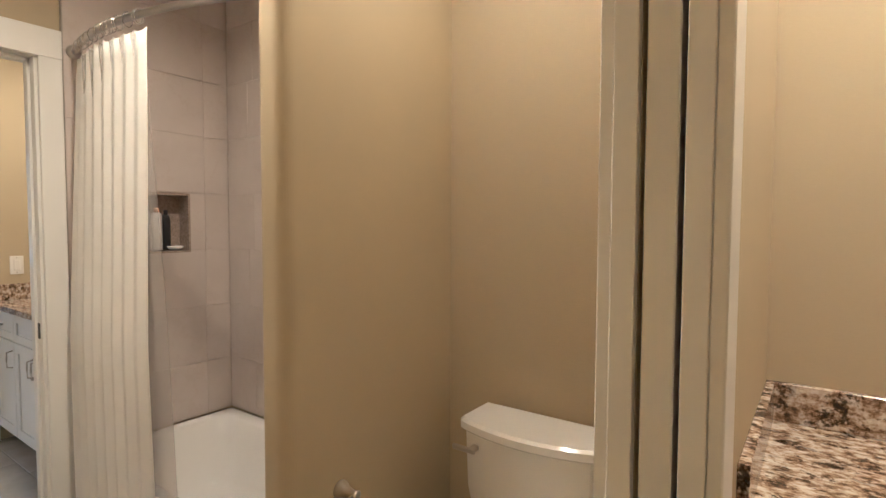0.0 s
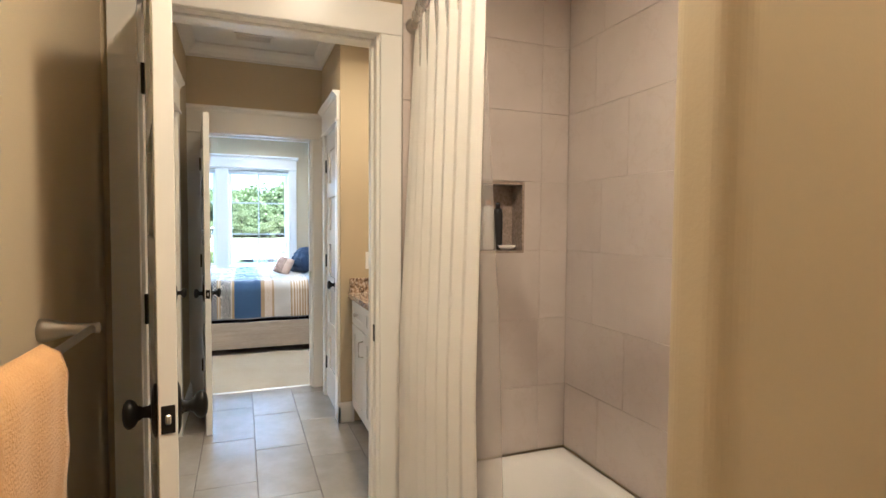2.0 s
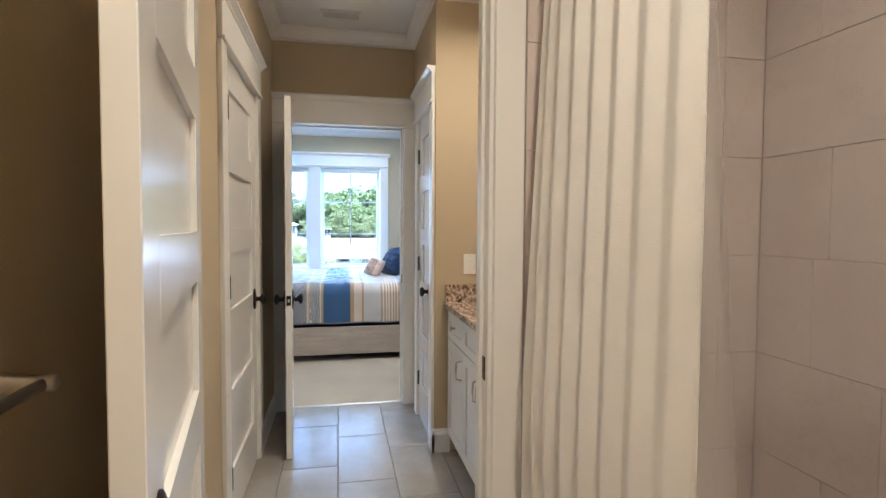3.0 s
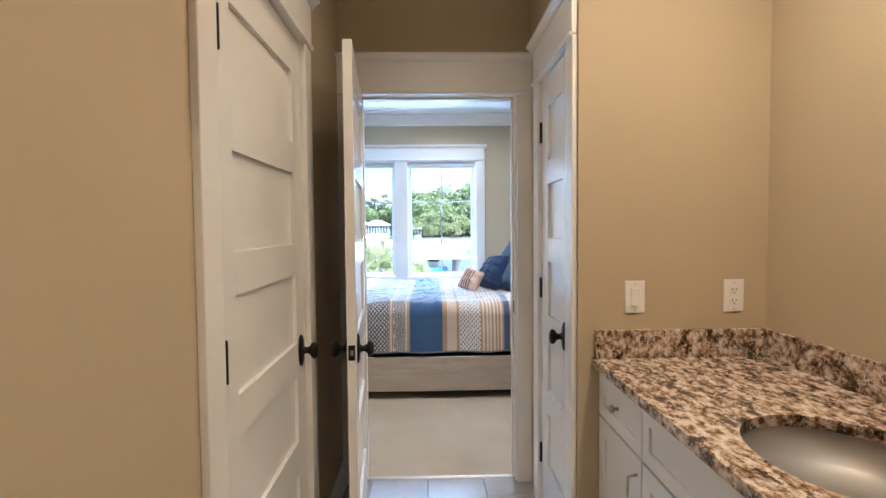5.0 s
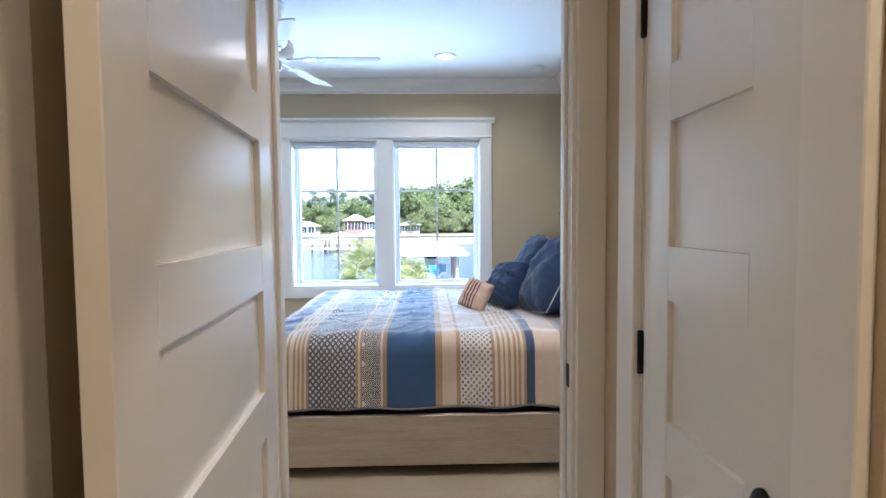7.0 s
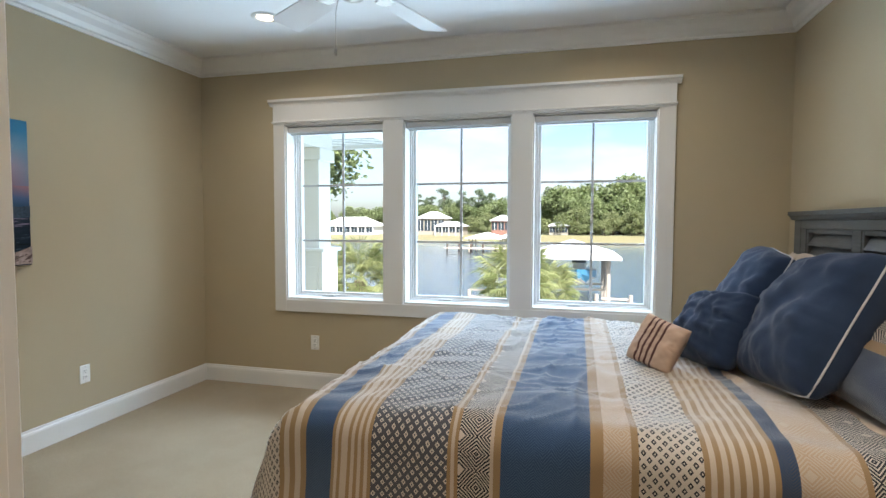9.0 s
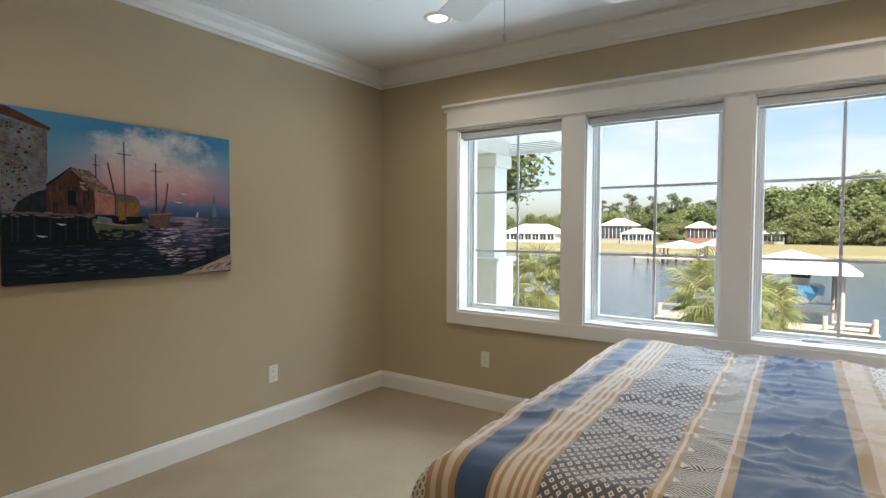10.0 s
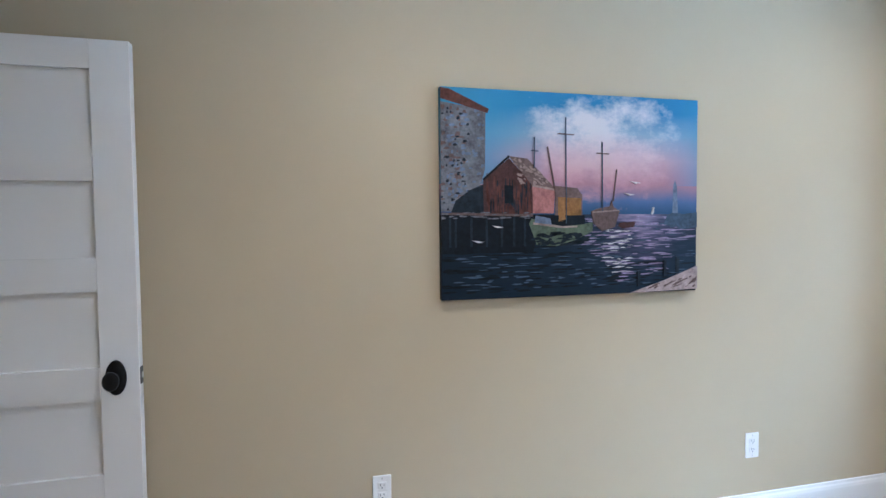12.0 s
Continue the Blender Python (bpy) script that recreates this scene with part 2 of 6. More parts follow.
def add_box(bm, x0, x1, y0, y1, z0, z1, bevel=0.0, seg=1):
    x0, x1, y0, y1, z0, z1 = min(x0, x1), max(x0, x1), min(y0, y1), max(y0, y1), min(z0, z1), max(z0, z1)
    vs = [bm.verts.new(p) for p in ((x0, y0, z0), (x1, y0, z0), (x1, y1, z0), (x0, y1, z0), (x0, y0, z1), (x1, y0, z1), (x1, y1, z1), (x0, y1, z1))]
    fs = [bm.faces.new([vs[i] for i in f]) for f in ((0, 3, 2, 1), (4, 5, 6, 7), (0, 1, 5, 4), (1, 2, 6, 5), (2, 3, 7, 6), (3, 0, 4, 7))]
    if bevel:
        es = list({e for f in fs for e in f.edges})
        bmesh.ops.bevel(bm, geom=es, offset=bevel, segments=seg, affect="EDGES", profile=0.5)
    return bm


def box(x0, x1, y0, y1, z0, z1, bevel=0.0, seg=1):
    return add_box(bmesh.new(), x0, x1, y0, y1, z0, z1, bevel, seg)


def boxes(*items, bevel=0.0):
    bm = bmesh.new()
    for it in items:
        add_box(bm, *it, bevel=bevel)
    return bm


def prism(bm, prof, a, b, out, ext=(0, 0)):
    """A profile of (outward, z) points swept from a to b along a wall whose normal is out."""
    a, b, o = Vector((*a, 0)), Vector((*b, 0)), Vector((*out, 0))
    rows = []
    for p in (a, b):
        rows.append([bm.verts.new(p + o * d + Vector((0, 0, z))) for d, z in prof])
    k = len(prof)
    for i in range(k):
        j = (i + 1) % k
        bm.faces.new((rows[0][i], rows[0][j], rows[1][j], rows[1][i]))
    bm.faces.new(rows[0][::-1]), bm.faces.new(rows[1])
    return bm


def lathe(prof, seg=24, axis="z", bm=None, m=None):
    bm = bm or bmesh.new()
    rings = []
    for r, h in prof:
        ring = []
        for i in range(seg):
            a = 2 * math.pi * i / seg
            p = {"z": (r * math.cos(a), r * math.sin(a), h), "y": (r * math.cos(a), h, r * math.sin(a)), "x": (h, r * math.cos(a), r * math.sin(a))}[axis]
            p = Vector(p)
            ring.append(bm.verts.new(m @ p if m is not None else p))
        rings.append(ring)
    for a, b in zip(rings, rings[1:]):
        for i in range(seg):
            bm.faces.new((a[i], a[(i + 1) % seg], b[(i + 1) % seg], b[i]))
    bm.faces.new(rings[0][::-1]), bm.faces.new(rings[-1])
    return bm


def tube(path, r, seg=10, bm=None):
    bm = bm or bmesh.new()
    pts = [Vector(p) for p in path]
    rings = []
    for i, p in enumerate(pts):
        d = (pts[min(i + 1, len(pts) - 1)] - pts[max(i - 1, 0)]).normalized()
        u = d.orthogonal().normalized() if abs(d.z) > 0.9 else d.cross(Vector((0, 0, 1))).normalized()
        v = d.cross(u)
        rr = r[i] if isinstance(r, (list, tuple)) else r
        rings.append([bm.verts.new(p + rr * (math.cos(2 * math.pi * k / seg) * u + math.sin(2 * math.pi * k / seg) * v)) for k in range(seg)])
    for a, b in zip(rings, rings[1:]):
        for k in range(seg):
            bm.faces.new((a[k], a[(k + 1) % seg], b[(k + 1) % seg], b[k]))
    bm.faces.new(rings[0][::-1]), bm.faces.new(rings[-1])
    return bm


def wall_x(name, xf, xb, y0, y1, holes=(), label="beige painted drywall wall", top=CEIL, material=None):
    """A wall across x (its faces look along x) with holes (y0, y1, z0, z1)."""
    bm = bmesh.new()
    y = y0
    for a, b, z0, z1 in sorted(holes):
        if a > y:
            add_box(bm, xf, xb, y, a, 0, top)
        if z0 > 0:
            add_box(bm, xf, xb, a, b, 0, z0)
        if z1 < top:
            add_box(bm, xf, xb, a, b, z1, top)
        y = b
    if y1 > y:
        add_box(bm, xf, xb, y, y1, 0, top)
    return tagged(part(name, bm, material or WALL), label, "wall", kind="structure")


def wall_y(name, yf, yb, x0, x1, holes=(), label="beige painted drywall wall", top=CEIL, material=None):
    bm = bmesh.new()
    x = x0
    for a, b, z0, z1 in sorted(holes):
        if a > x:
            add_box(bm, x, a, yf, yb, 0, top)
        if z0 > 0:
            add_box(bm, a, b, yf, yb, 0, z0)
        if z1 < top:
            add_box(bm, a, b, yf, yb, z1, top)
        x = b
    if x1 > x:
        add_box(bm, x, x1, yf, yb, 0, top)
    return tagged(part(name, bm, material or WALL), label, "wall", kind="structure")


# ---- structure ----
DH = 2.04
WIN_X, WIN_EXT = -8.845, -9.06
SOUTH_Y, NORTH_Y = -2.575, 1.83
D2_HALL, D2_BED = -5.20, -5.32
D1_BATH, D1_HALL = -2.71, -2.83
BACK_Y = 1.69
HALL_S, HALL_N = 0.0, 1.0
SW_X = -4.33
D1 = (0.075, 0.866)
D2 = (0.098, 0.93)
WINS = [(-1.785, -0.932), (-0.780, 0.050), (0.190, 1.036)]
WZ0, WZ1 = 0.732, 2.143

wall_x("wall_bedroom_west", WIN_X, WIN_EXT, SOUTH_Y - 0.12, NORTH_Y + 0.12, [(a, b, WZ0, WZ1) for a, b in WINS])
wall_y("wall_bedroom_south", SOUTH_Y, SOUTH_Y - 0.12, WIN_X, -4.08)
wall_y("wall_bedroom_north", NORTH_Y, NORTH_Y + 0.12, WIN_X, D2_BED)
wall_x("wall_bedroom_east", D2_HALL, D2_BED, -1.10, NORTH_Y + 0.12, [(D2[0], D2[1], 0, DH + 0.015)])
wall_y("wall_entry_north", -1.10, -0.98, D2_HALL, -4.20)
wall_x("wall_entry_east", -4.20, -4.08, SOUTH_Y, -0.98)
wall_y("wall_hall_south", HALL_S, -0.12, D2_HALL, D1_HALL, [(-4.430, -3.612, 0, DH + 0.015)])
wall_y("wall_hall_north", HALL_N, HALL_N + 0.12, D2_HALL, SW_X, [(-4.955, -4.435, 0, DH + 0.015)])
wall_x("wall_hall_switch", SW_X, SW_X - 0.12, HALL_N + 0.12, BACK_Y)
wall_x("wall_bath_west", D1_BATH, D1_HALL, -0.12, BACK_Y, [(D1[0], D1[1], 0, DH + 0.015), (1.25, 1.472, 1.23, 1.524)])
wall_y("wall_bath_south", -0.02, -0.14, D1_BATH, 1.3)
wall_y("wall_north", BACK_Y, BACK_Y + 0.12, SW_X - 0.12, 1.3)
wall_x("wall_east", 1.3, 1.42, -0.14, BACK_Y + 0.12)
PART_X0, PART_X1, PART_Y = -1.39, -1.27, 0.94
bm = box(PART_X0, PART_X1, PART_Y, BACK_Y, 0, CEIL)
edges = [e for e in bm.edges if all(abs(v.co.y - PART_Y) < 1e-4 for v in e.verts) and abs(e.verts[0].co.z - e.verts[1].co.z) > 1]
bmesh.ops.bevel(bm, geom=edges, offset=0.042, segments=9, affect="EDGES", profile=0.5)
tagged(part("wall_partition", bm, WALL, smooth=False), "beige partition wall with a rounded end", "wall", kind="structure")
# pocket-door wall: two skins with the slot between them
PK0, PK1, PKY = -0.375, -0.257, 0.785
bm = boxes((PK0, -0.343, PKY, BACK_Y, 0, CEIL), (-0.289, PK1, PKY, BACK_Y, 0, CEIL), (PK0, PK1, -0.02, PKY, DH + 0.015, CEIL), (-0.343, -0.289, PKY, BACK_Y, DH + 0.02, CEIL))
tagged(part("wall_pocket", bm, WALL), "beige wall with a pocket door slot", "wall", kind="structure")

tagged(part("ceiling_bedroom", box(WIN_X, D2_BED, SOUTH_Y, NORTH_Y, CEIL, CEIL + 0.12), CEILMAT), "flat white painted ceiling", "ceiling", kind="structure")
tagged(part("ceiling_entry", box(D2_BED, -4.08, SOUTH_Y, -0.98, CEIL, CEIL + 0.12), CEILMAT), "flat white painted ceiling", "ceiling", kind="structure")
tagged(part("ceiling_hall", box(D2_BED, D1_HALL, -0.14, BACK_Y + 0.12, CEIL, CEIL + 0.12), CEILMAT), "flat white painted ceiling", "ceiling", kind="structure")
tagged(part("ceiling_bath", box(D1_HALL, 1.42, -0.14, BACK_Y + 0.12, CEIL, CEIL + 0.12), CEILMAT), "flat white painted ceiling", "ceiling", kind="structure")
tagged(part("carpet", box(WIN_EXT, -5.255, SOUTH_Y - 0.12, NORTH_Y + 0.12, -0.12, 0.008), CARPET), "beige cut-pile bedroom carpet", "carpet", kind="structure")
tagged(part("carpet_entry", box(-5.255, -4.08, SOUTH_Y - 0.12, -0.98, -0.12, 0.008), CARPET), "beige cut-pile carpet", "carpet", kind="structure")
floor = tagged(part("floor", box(-5.255, 1.42, -0.14, BACK_Y + 0.12, -0.12, -0.004), GROUT), "grey stone-look tile floor with dark grout", "floor", kind="structure")

# crown, baseboards
CROWN = [(0, 0), (0, -0.13), (0.012, -0.13), (0.012, -0.112), (0.028, -0.105), (0.045, -0.075), (0.075, -0.045), (0.088, -0.022), (0.095, -0.02), (0.095, 0)]
BASE = [(0, 0), (0.016, 0), (0.016, 0.105), (0.013, 0.118), (0.009, 0.124), (0.007, 0.135), (0, 0.137)]


def runs(name, prof, z, segs, label, category, k=1.0):
    bm = bmesh.new()
    for a, b, out in segs:
        prism(bm, [(d * k, z + h * k) for d, h in prof], a, b, out)
    return tagged(part(name, bm, TRIM), label, category, kind="structure")


runs("trim_crown_bedroom", CROWN, CEIL, [((WIN_X, SOUTH_Y), (WIN_X, NORTH_Y), (1, 0)), ((WIN_X, SOUTH_Y), (-4.2, SOUTH_Y), (0, 1)), ((WIN_X, NORTH_Y), (D2_BED, NORTH_Y), (0, -1)), ((D2_BED, -1.0), (D2_BED, NORTH_Y), (-1, 0))], "white crown moulding round the bedroom", "crown moulding")
runs("trim_crown_hall", CROWN, CEIL, [((D2_HALL, HALL_S), (D1_HALL, HALL_S), (0, 1)), ((D2_HALL, HALL_S), (D2_HALL, HALL_N), (1, 0)), ((D2_HALL, HALL_N), (SW_X, HALL_N), (0, -1)), ((SW_X, HALL_N), (SW_X, BACK_Y), (1, 0)), ((SW_X, BACK_Y), (D1_HALL, BACK_Y), (0, -1)), ((D1_HALL, HALL_S), (D1_HALL, BACK_Y), (-1, 0))], "white crown moulding round the hall", "crown moulding", 0.72)
runs("baseboard_bedroom", BASE, 0.008, [((WIN_X, SOUTH_Y), (WIN_X, NORTH_Y), (1, 0)), ((WIN_X, SOUTH_Y), (-4.2, SOUTH_Y), (0, 1)), ((WIN_X, NORTH_Y), (D2_BED, NORTH_Y), (0, -1)), ((D2_BED, -1.1), (D2_BED, D2[0] - 0.1), (-1, 0)), ((D2_BED, D2[1] + 0.1), (D2_BED, NORTH_Y), (-1, 0))], "white painted baseboard", "baseboard")
runs("baseboard_hall", BASE, 0, [((D2_HALL, HALL_S), (-4.53, HALL_S), (0, 1)), ((-3.51, HALL_S), (D1_HALL, HALL_S), (0, 1)), ((SW_X, HALL_N - 0.016), (SW_X, 1.09), (1, 0)), ((-4.346, HALL_N), (SW_X + 0.016, HALL_N), (0, -1)), ((D1_HALL, 0.96), (D1_HALL, 1.08), (-1, 0))], "white painted baseboard", "baseboard")
runs("baseboard_bath", BASE, 0, [((D1_BATH, -0.02), (1.3, -0.02), (0, 1)), ((PART_X1, PART_Y), (PART_X1, BACK_Y), (1, 0)), ((PART_X1, BACK_Y), (PK0, BACK_Y), (0, -1)), ((PART_X0, PART_Y), (PART_X1, PART_Y), (0, -1)), ((PK0, 0.80), (PK0, BACK_Y), (-1, 0))], "white painted baseboard", "baseboard")


# ---- door casings ----
def casing_x(name, xw, out, y0, y1, width=0.09, head=0.165, cap=True, label="white door casing with a capped head", lefty=None, righty=None):
    """Casing on a wall whose normal is (out, 0) round the opening y0..y1."""
    root = thing(name, label, "door casing", "structure")
    x1 = xw + out * 0.019
    ya = y0 - width if lefty is None else lefty
    yb = y1 + width if righty is None else righty
    part("casing_leg", box(xw, x1, ya, y0 + 0.006, 0, DH, 0.002), TRIM, root)
    part("casing_leg", box(xw, x1, y1 - 0.006, yb, 0, DH, 0.002), TRIM, root)
    part("casing_head", box(xw, xw + out * 0.022, ya, yb, DH, DH + head, 0.002), TRIM, root)
    if cap:
        part("casing_bead", box(xw, xw + out * 0.032, ya, yb, DH - 0.002, DH + 0.014, 0.005, 2), TRIM, root)
        bm = prism(bmesh.new(), [(0, DH + head), (0.024, DH + head), (0.03, DH + head + 0.012), (0.045, DH + head + 0.024), (0.05, DH + head + 0.026), (0.05, DH + head + 0.038), (0, DH + head + 0.038)], (xw, ya - (0.03 if lefty is None else 0)), (xw, yb + (0.03 if righty is None else 0)), (out, 0))
        part("casing_cap", bm, TRIM, root)
    return root


def casing_y(name, yw, out, x0, x1, width=0.09, head=0.165, label="white door casing with a capped head", lo=None, hi=None):
    root = thing(name, label, "door casing", "structure")
    y1 = yw + out * 0.019
    xa = x0 - width if lo is None else lo
    xb = x1 + width if hi is None else hi
    part("casing_leg", box(xa, x0 + 0.006, yw, y1, 0, DH, 0.002), TRIM, root)
    part("casing_leg", box(x1 - 0.006, xb, yw, y1, 0, DH, 0.002), TRIM, root)
    part("casing_head", box(xa, xb, yw, yw + out * 0.022, DH, DH + head, 0.002), TRIM, root)
    part("casing_bead", box(xa, xb, yw, yw + out * 0.032, DH - 0.002, DH + 0.014, 0.005, 2), TRIM, root)
    e0, e1 = (0.03 if lo is None else 0), (0.03 if hi is None else 0)
    bm = prism(bmesh.new(), [(0, DH + head), (0.024, DH + head), (0.03, DH + head + 0.012), (0.045, DH + head + 0.024), (0.05, DH + head + 0.026), (0.05, DH + head + 0.038), (0, DH + head + 0.038)], (xa - e0, yw), (xb + e1, yw), (0, out))
    part("casing_cap", bm, TRIM, root)
    return root


def jamb_x(name, xa, xb, y0, y1, stop_side):
    """Door lining in a wall across x, with stops; stop_side is the x of the stop's near face."""
    root = thing(name, "glossy white door jamb with stops", "door jamb", "structure")
    t = 0.017
    part("jamb_leg", box(xa, xb, y0 - 0.0005, y0 + t, 0, DH, 0.001), TRIM, root)
    part("jamb_leg", box(xa, xb, y1 - t, y1 + 0.0005, 0, DH, 0.001), TRIM, root)
    part("jamb_head", box(xa, xb, y0, y1, DH - 0.002, DH + 0.0145), TRIM, root)
    s0, s1 = stop_side, stop_side - 0.035
    part("door_stop", box(s0, s1, y0 + t, y0 + t + 0.011, 0, DH - 0.002, 0.002), TRIM, root)
    part("door_stop", box(s0, s1, y1 - t - 0.011, y1 - t, 0, DH - 0.002, 0.002), TRIM, root)
    part("door_stop", box(s0, s1, y0 + t, y1 - t, DH - 0.013, DH - 0.002, 0.002), TRIM, root)
    part("strike_plate", box((xa + xb) / 2 + 0.012, (xa + xb) / 2 + 0.04, y1 - t - 0.0025, y1 - t, 0.90, 0.965, 0.001), BLACK, root, "dark bronze strike plate")
    return root


casing_x("casing_d1_bath", D1_BATH, 1, *D1, width=0.075, head=0.115, cap=False, label="plain flat white door casing")
casing_x("casing_d1_hall", D1_HALL, -1, *D1, lefty=0.0)
jamb_x("jamb_bath_door", D1_BATH, D1_HALL, *D1, stop_side=-2.752)
casing_x("casing_d2_hall", D2_HALL, 1, *D2, head=0.165, lefty=0.0, righty=HALL_N)
casing_x("casing_d2_bed", D2_BED, -1, *D2)
jamb_x("jamb_bedroom_door", D2_HALL, D2_BED, *D2, stop_side=-5.242)
casing_y("casing_closet_south", HALL_S, 1, -4.430, -3.612)
casing_y("casing_closet_north", HALL_N, -1, -4.955, -4.435, hi=-4.345)
for nm, yw, x0, x1, s in (("jamb_closet_south", HALL_S, -4.430, -3.612, -1), ("jamb_closet_north", HALL_N, -4.955, -4.435, 1)):
    root = thing(nm, "white closet door jamb", "door jamb", "structure")
    part("jamb_leg", box(x0 - 0.0005, x0 + 0.012, yw, yw + s * 0.12, 0, DH), TRIM, root)
    part("jamb_leg", box(x1 - 0.012, x1 + 0.0005, yw, yw + s * 0.12, 0, DH), TRIM, root)
    part("jamb_head", box(x0, x1, yw, yw + s * 0.12, DH - 0.002, DH + 0.0145), TRIM, root)
# pocket door jamb: split lining with the door edge between
pk = thing("jamb_pocket_door", "white pocket door jamb with a dark slot", "door jamb", "structure")
part("jamb_half", box(PK0, -0.344, PKY - 0.016, PKY, 0, DH + 0.014, 0.0015), TRIM, pk)
part("jamb_half", box(-0.288, PK1, PKY - 0.016, PKY, 0, DH + 0.014, 0.0015), TRIM, pk)
part("casing_leg", box(PK0 - 0.019, PK0, PKY - 0.012, PKY + 0.078, 0, DH + 0.1, 0.002), TRIM, pk)
part("casing_leg", box(PK1, PK1 + 0.019, PKY - 0.012, PKY + 0.078, 0, DH + 0.1, 0.002), TRIM, pk)
# near-black sheet paints the shade deep in the slot
part("slot_shade", box(-0.343, -0.289, PKY + 0.10, PKY + 0.11, 0, DH + 0.014), DARK, pk, "black sheet painting the shade inside the slot")
pd = thing("pocket_door", "white pocket door slid into its wall", "door", "structure")
part("leaf", box(-0.336, -0.296, PKY - 0.010, PKY + 0.09, 0.01, DH, 0.002), DOORPAINT, pd)


# ---- doors ----
def knob_set(parent, y, out, x, z):
    """An egg-shaped bronze knob on a tall oval plate on a leaf face at y, pointing along out."""
    bm = bmesh.new()
    m = Matrix.Translation((x, y, z)) @ Matrix.Diagonal((0.031, 1, 0.057, 1))
    lathe([(1.0, 0), (1.0, out * 0.004), (0.93, out * 0.0065), (0.86, out * 0.0065), (0.80, out * 0.009), (0.4, out * 0.0105)], 28, "y", bm, m)
    part("backplate", bm, BLACK, parent, smooth=True)
    bm = lathe([(0.015, 0), (0.014, out * 0.006), (0.0105, out * 0.010), (0.0095, out * 0.021), (0.013, out * 0.026), (0.012, out * 0.028), (0.021, out * 0.034), (0.0255, out * 0.042), (0.025, out * 0.048), (0.019, out * 0.054), (0.007, out * 0.057)], 22, "y", None, Matrix.Translation((x, y + out * 0.005, z)) @ Matrix.Diagonal((0.95, 1, 1.2, 1)))
    part("knob", bm, BLACK, parent, smooth=True)


def door_leaf(name, label, w, m, h=2.025, knobs=(1, -1), hinges=True, hinge_out=-1, knob_z=0.914, proud=0.004):
    """A five-panel leaf; local x from the hinge to the latch, thickness along y from -0.035 to 0."""
    root = thing(name, label, "door", "structure", m=m)
    t, st, rail, bot, ph = 0.035, 0.115, 0.107, 0.248, 0.2435
    part("stile", box(0, st, -t, 0, 0, h, 0.0015), DOORPAINT, root)
    part("stile", box(w - st, w, -t, 0, 0, h, 0.0015), DOORPAINT, root)
    z = bot
    part("rail", box(st, w - st, -t, 0, 0, bot), DOORPAINT, root)
    for i in range(5):
        part("panel", box(st, w - st, -t + 0.0125, -0.0125, z, z + ph), DOORPAINT, root)
        z += ph
        top = h if i == 4 else z + rail
        part("rail", box(st, w - st, -t, 0, z, top), DOORPAINT, root)
        z = top
    for k in knobs:
        knob_set(root, 0 if k > 0 else -t, k, w - 0.068, knob_z)
    part("latch_plate", box(w - 0.001, w + 0.002, -0.030, -0.005, knob_z - 0.028, knob_z + 0.028, 0.0008), BLACK, root, "dark bronze latch plate")
    part("latch", box(w, w + 0.006, -0.023, -0.012, knob_z - 0.010, knob_z + 0.010, 0.003), NICKEL, root, "brushed metal latch tongue")
    if hinges:
        for hz in (0.26, 1.06, 1.79):
            yk = proud if hinge_out > 0 else -t - proud
            bm = tube([(-0.004, yk, hz - 0.048), (-0.004, yk, hz + 0.048)], 0.007, 10)
            add_box(bm, -0.012, 0.004, min(yk, yk - hinge_out * 0.02), max(yk, yk - hinge_out * 0.02), hz - 0.045, hz + 0.045)
            part("hinge", bm, BLACK, root, "dark bronze hinge")
    return root


def spot(x, y, ang):
    return pose(x, y, 0.008, 0, 0, ang)


door_leaf("door_1", "white five-panel door standing open beside the towel bar", 0.762, spot(-2.70, 0.135, 9.5), knob_z=0.946)
door_leaf("door_2", "white five-panel door standing open to the bedroom", 0.80, spot(-5.165, 0.130, 4.8), knob_z=0.897)
door_leaf("door_3", "white five-panel closet door, closed", 0.790, Matrix.Translation((-3.626, -0.036, 0.008)) @ pose(0, 0, 0, 0, 0, 180), knobs=(-1,), hinge_out=-1, proud=0.016)
door_leaf("door_4", "narrow white five-panel closet door, closed", 0.488, Matrix.Translation((-4.940, 1.036, 0.008)), knobs=(-1,), hinge_out=-1)
door_leaf("door_5", "white five-panel bedroom entry door standing wide open", 0.81, Matrix.Translation((-4.38, -2.485, 0.008)) @ pose(0, 0, 0, 0, 0, 180), h=1.985, knobs=(-1, 1), hinges=False)


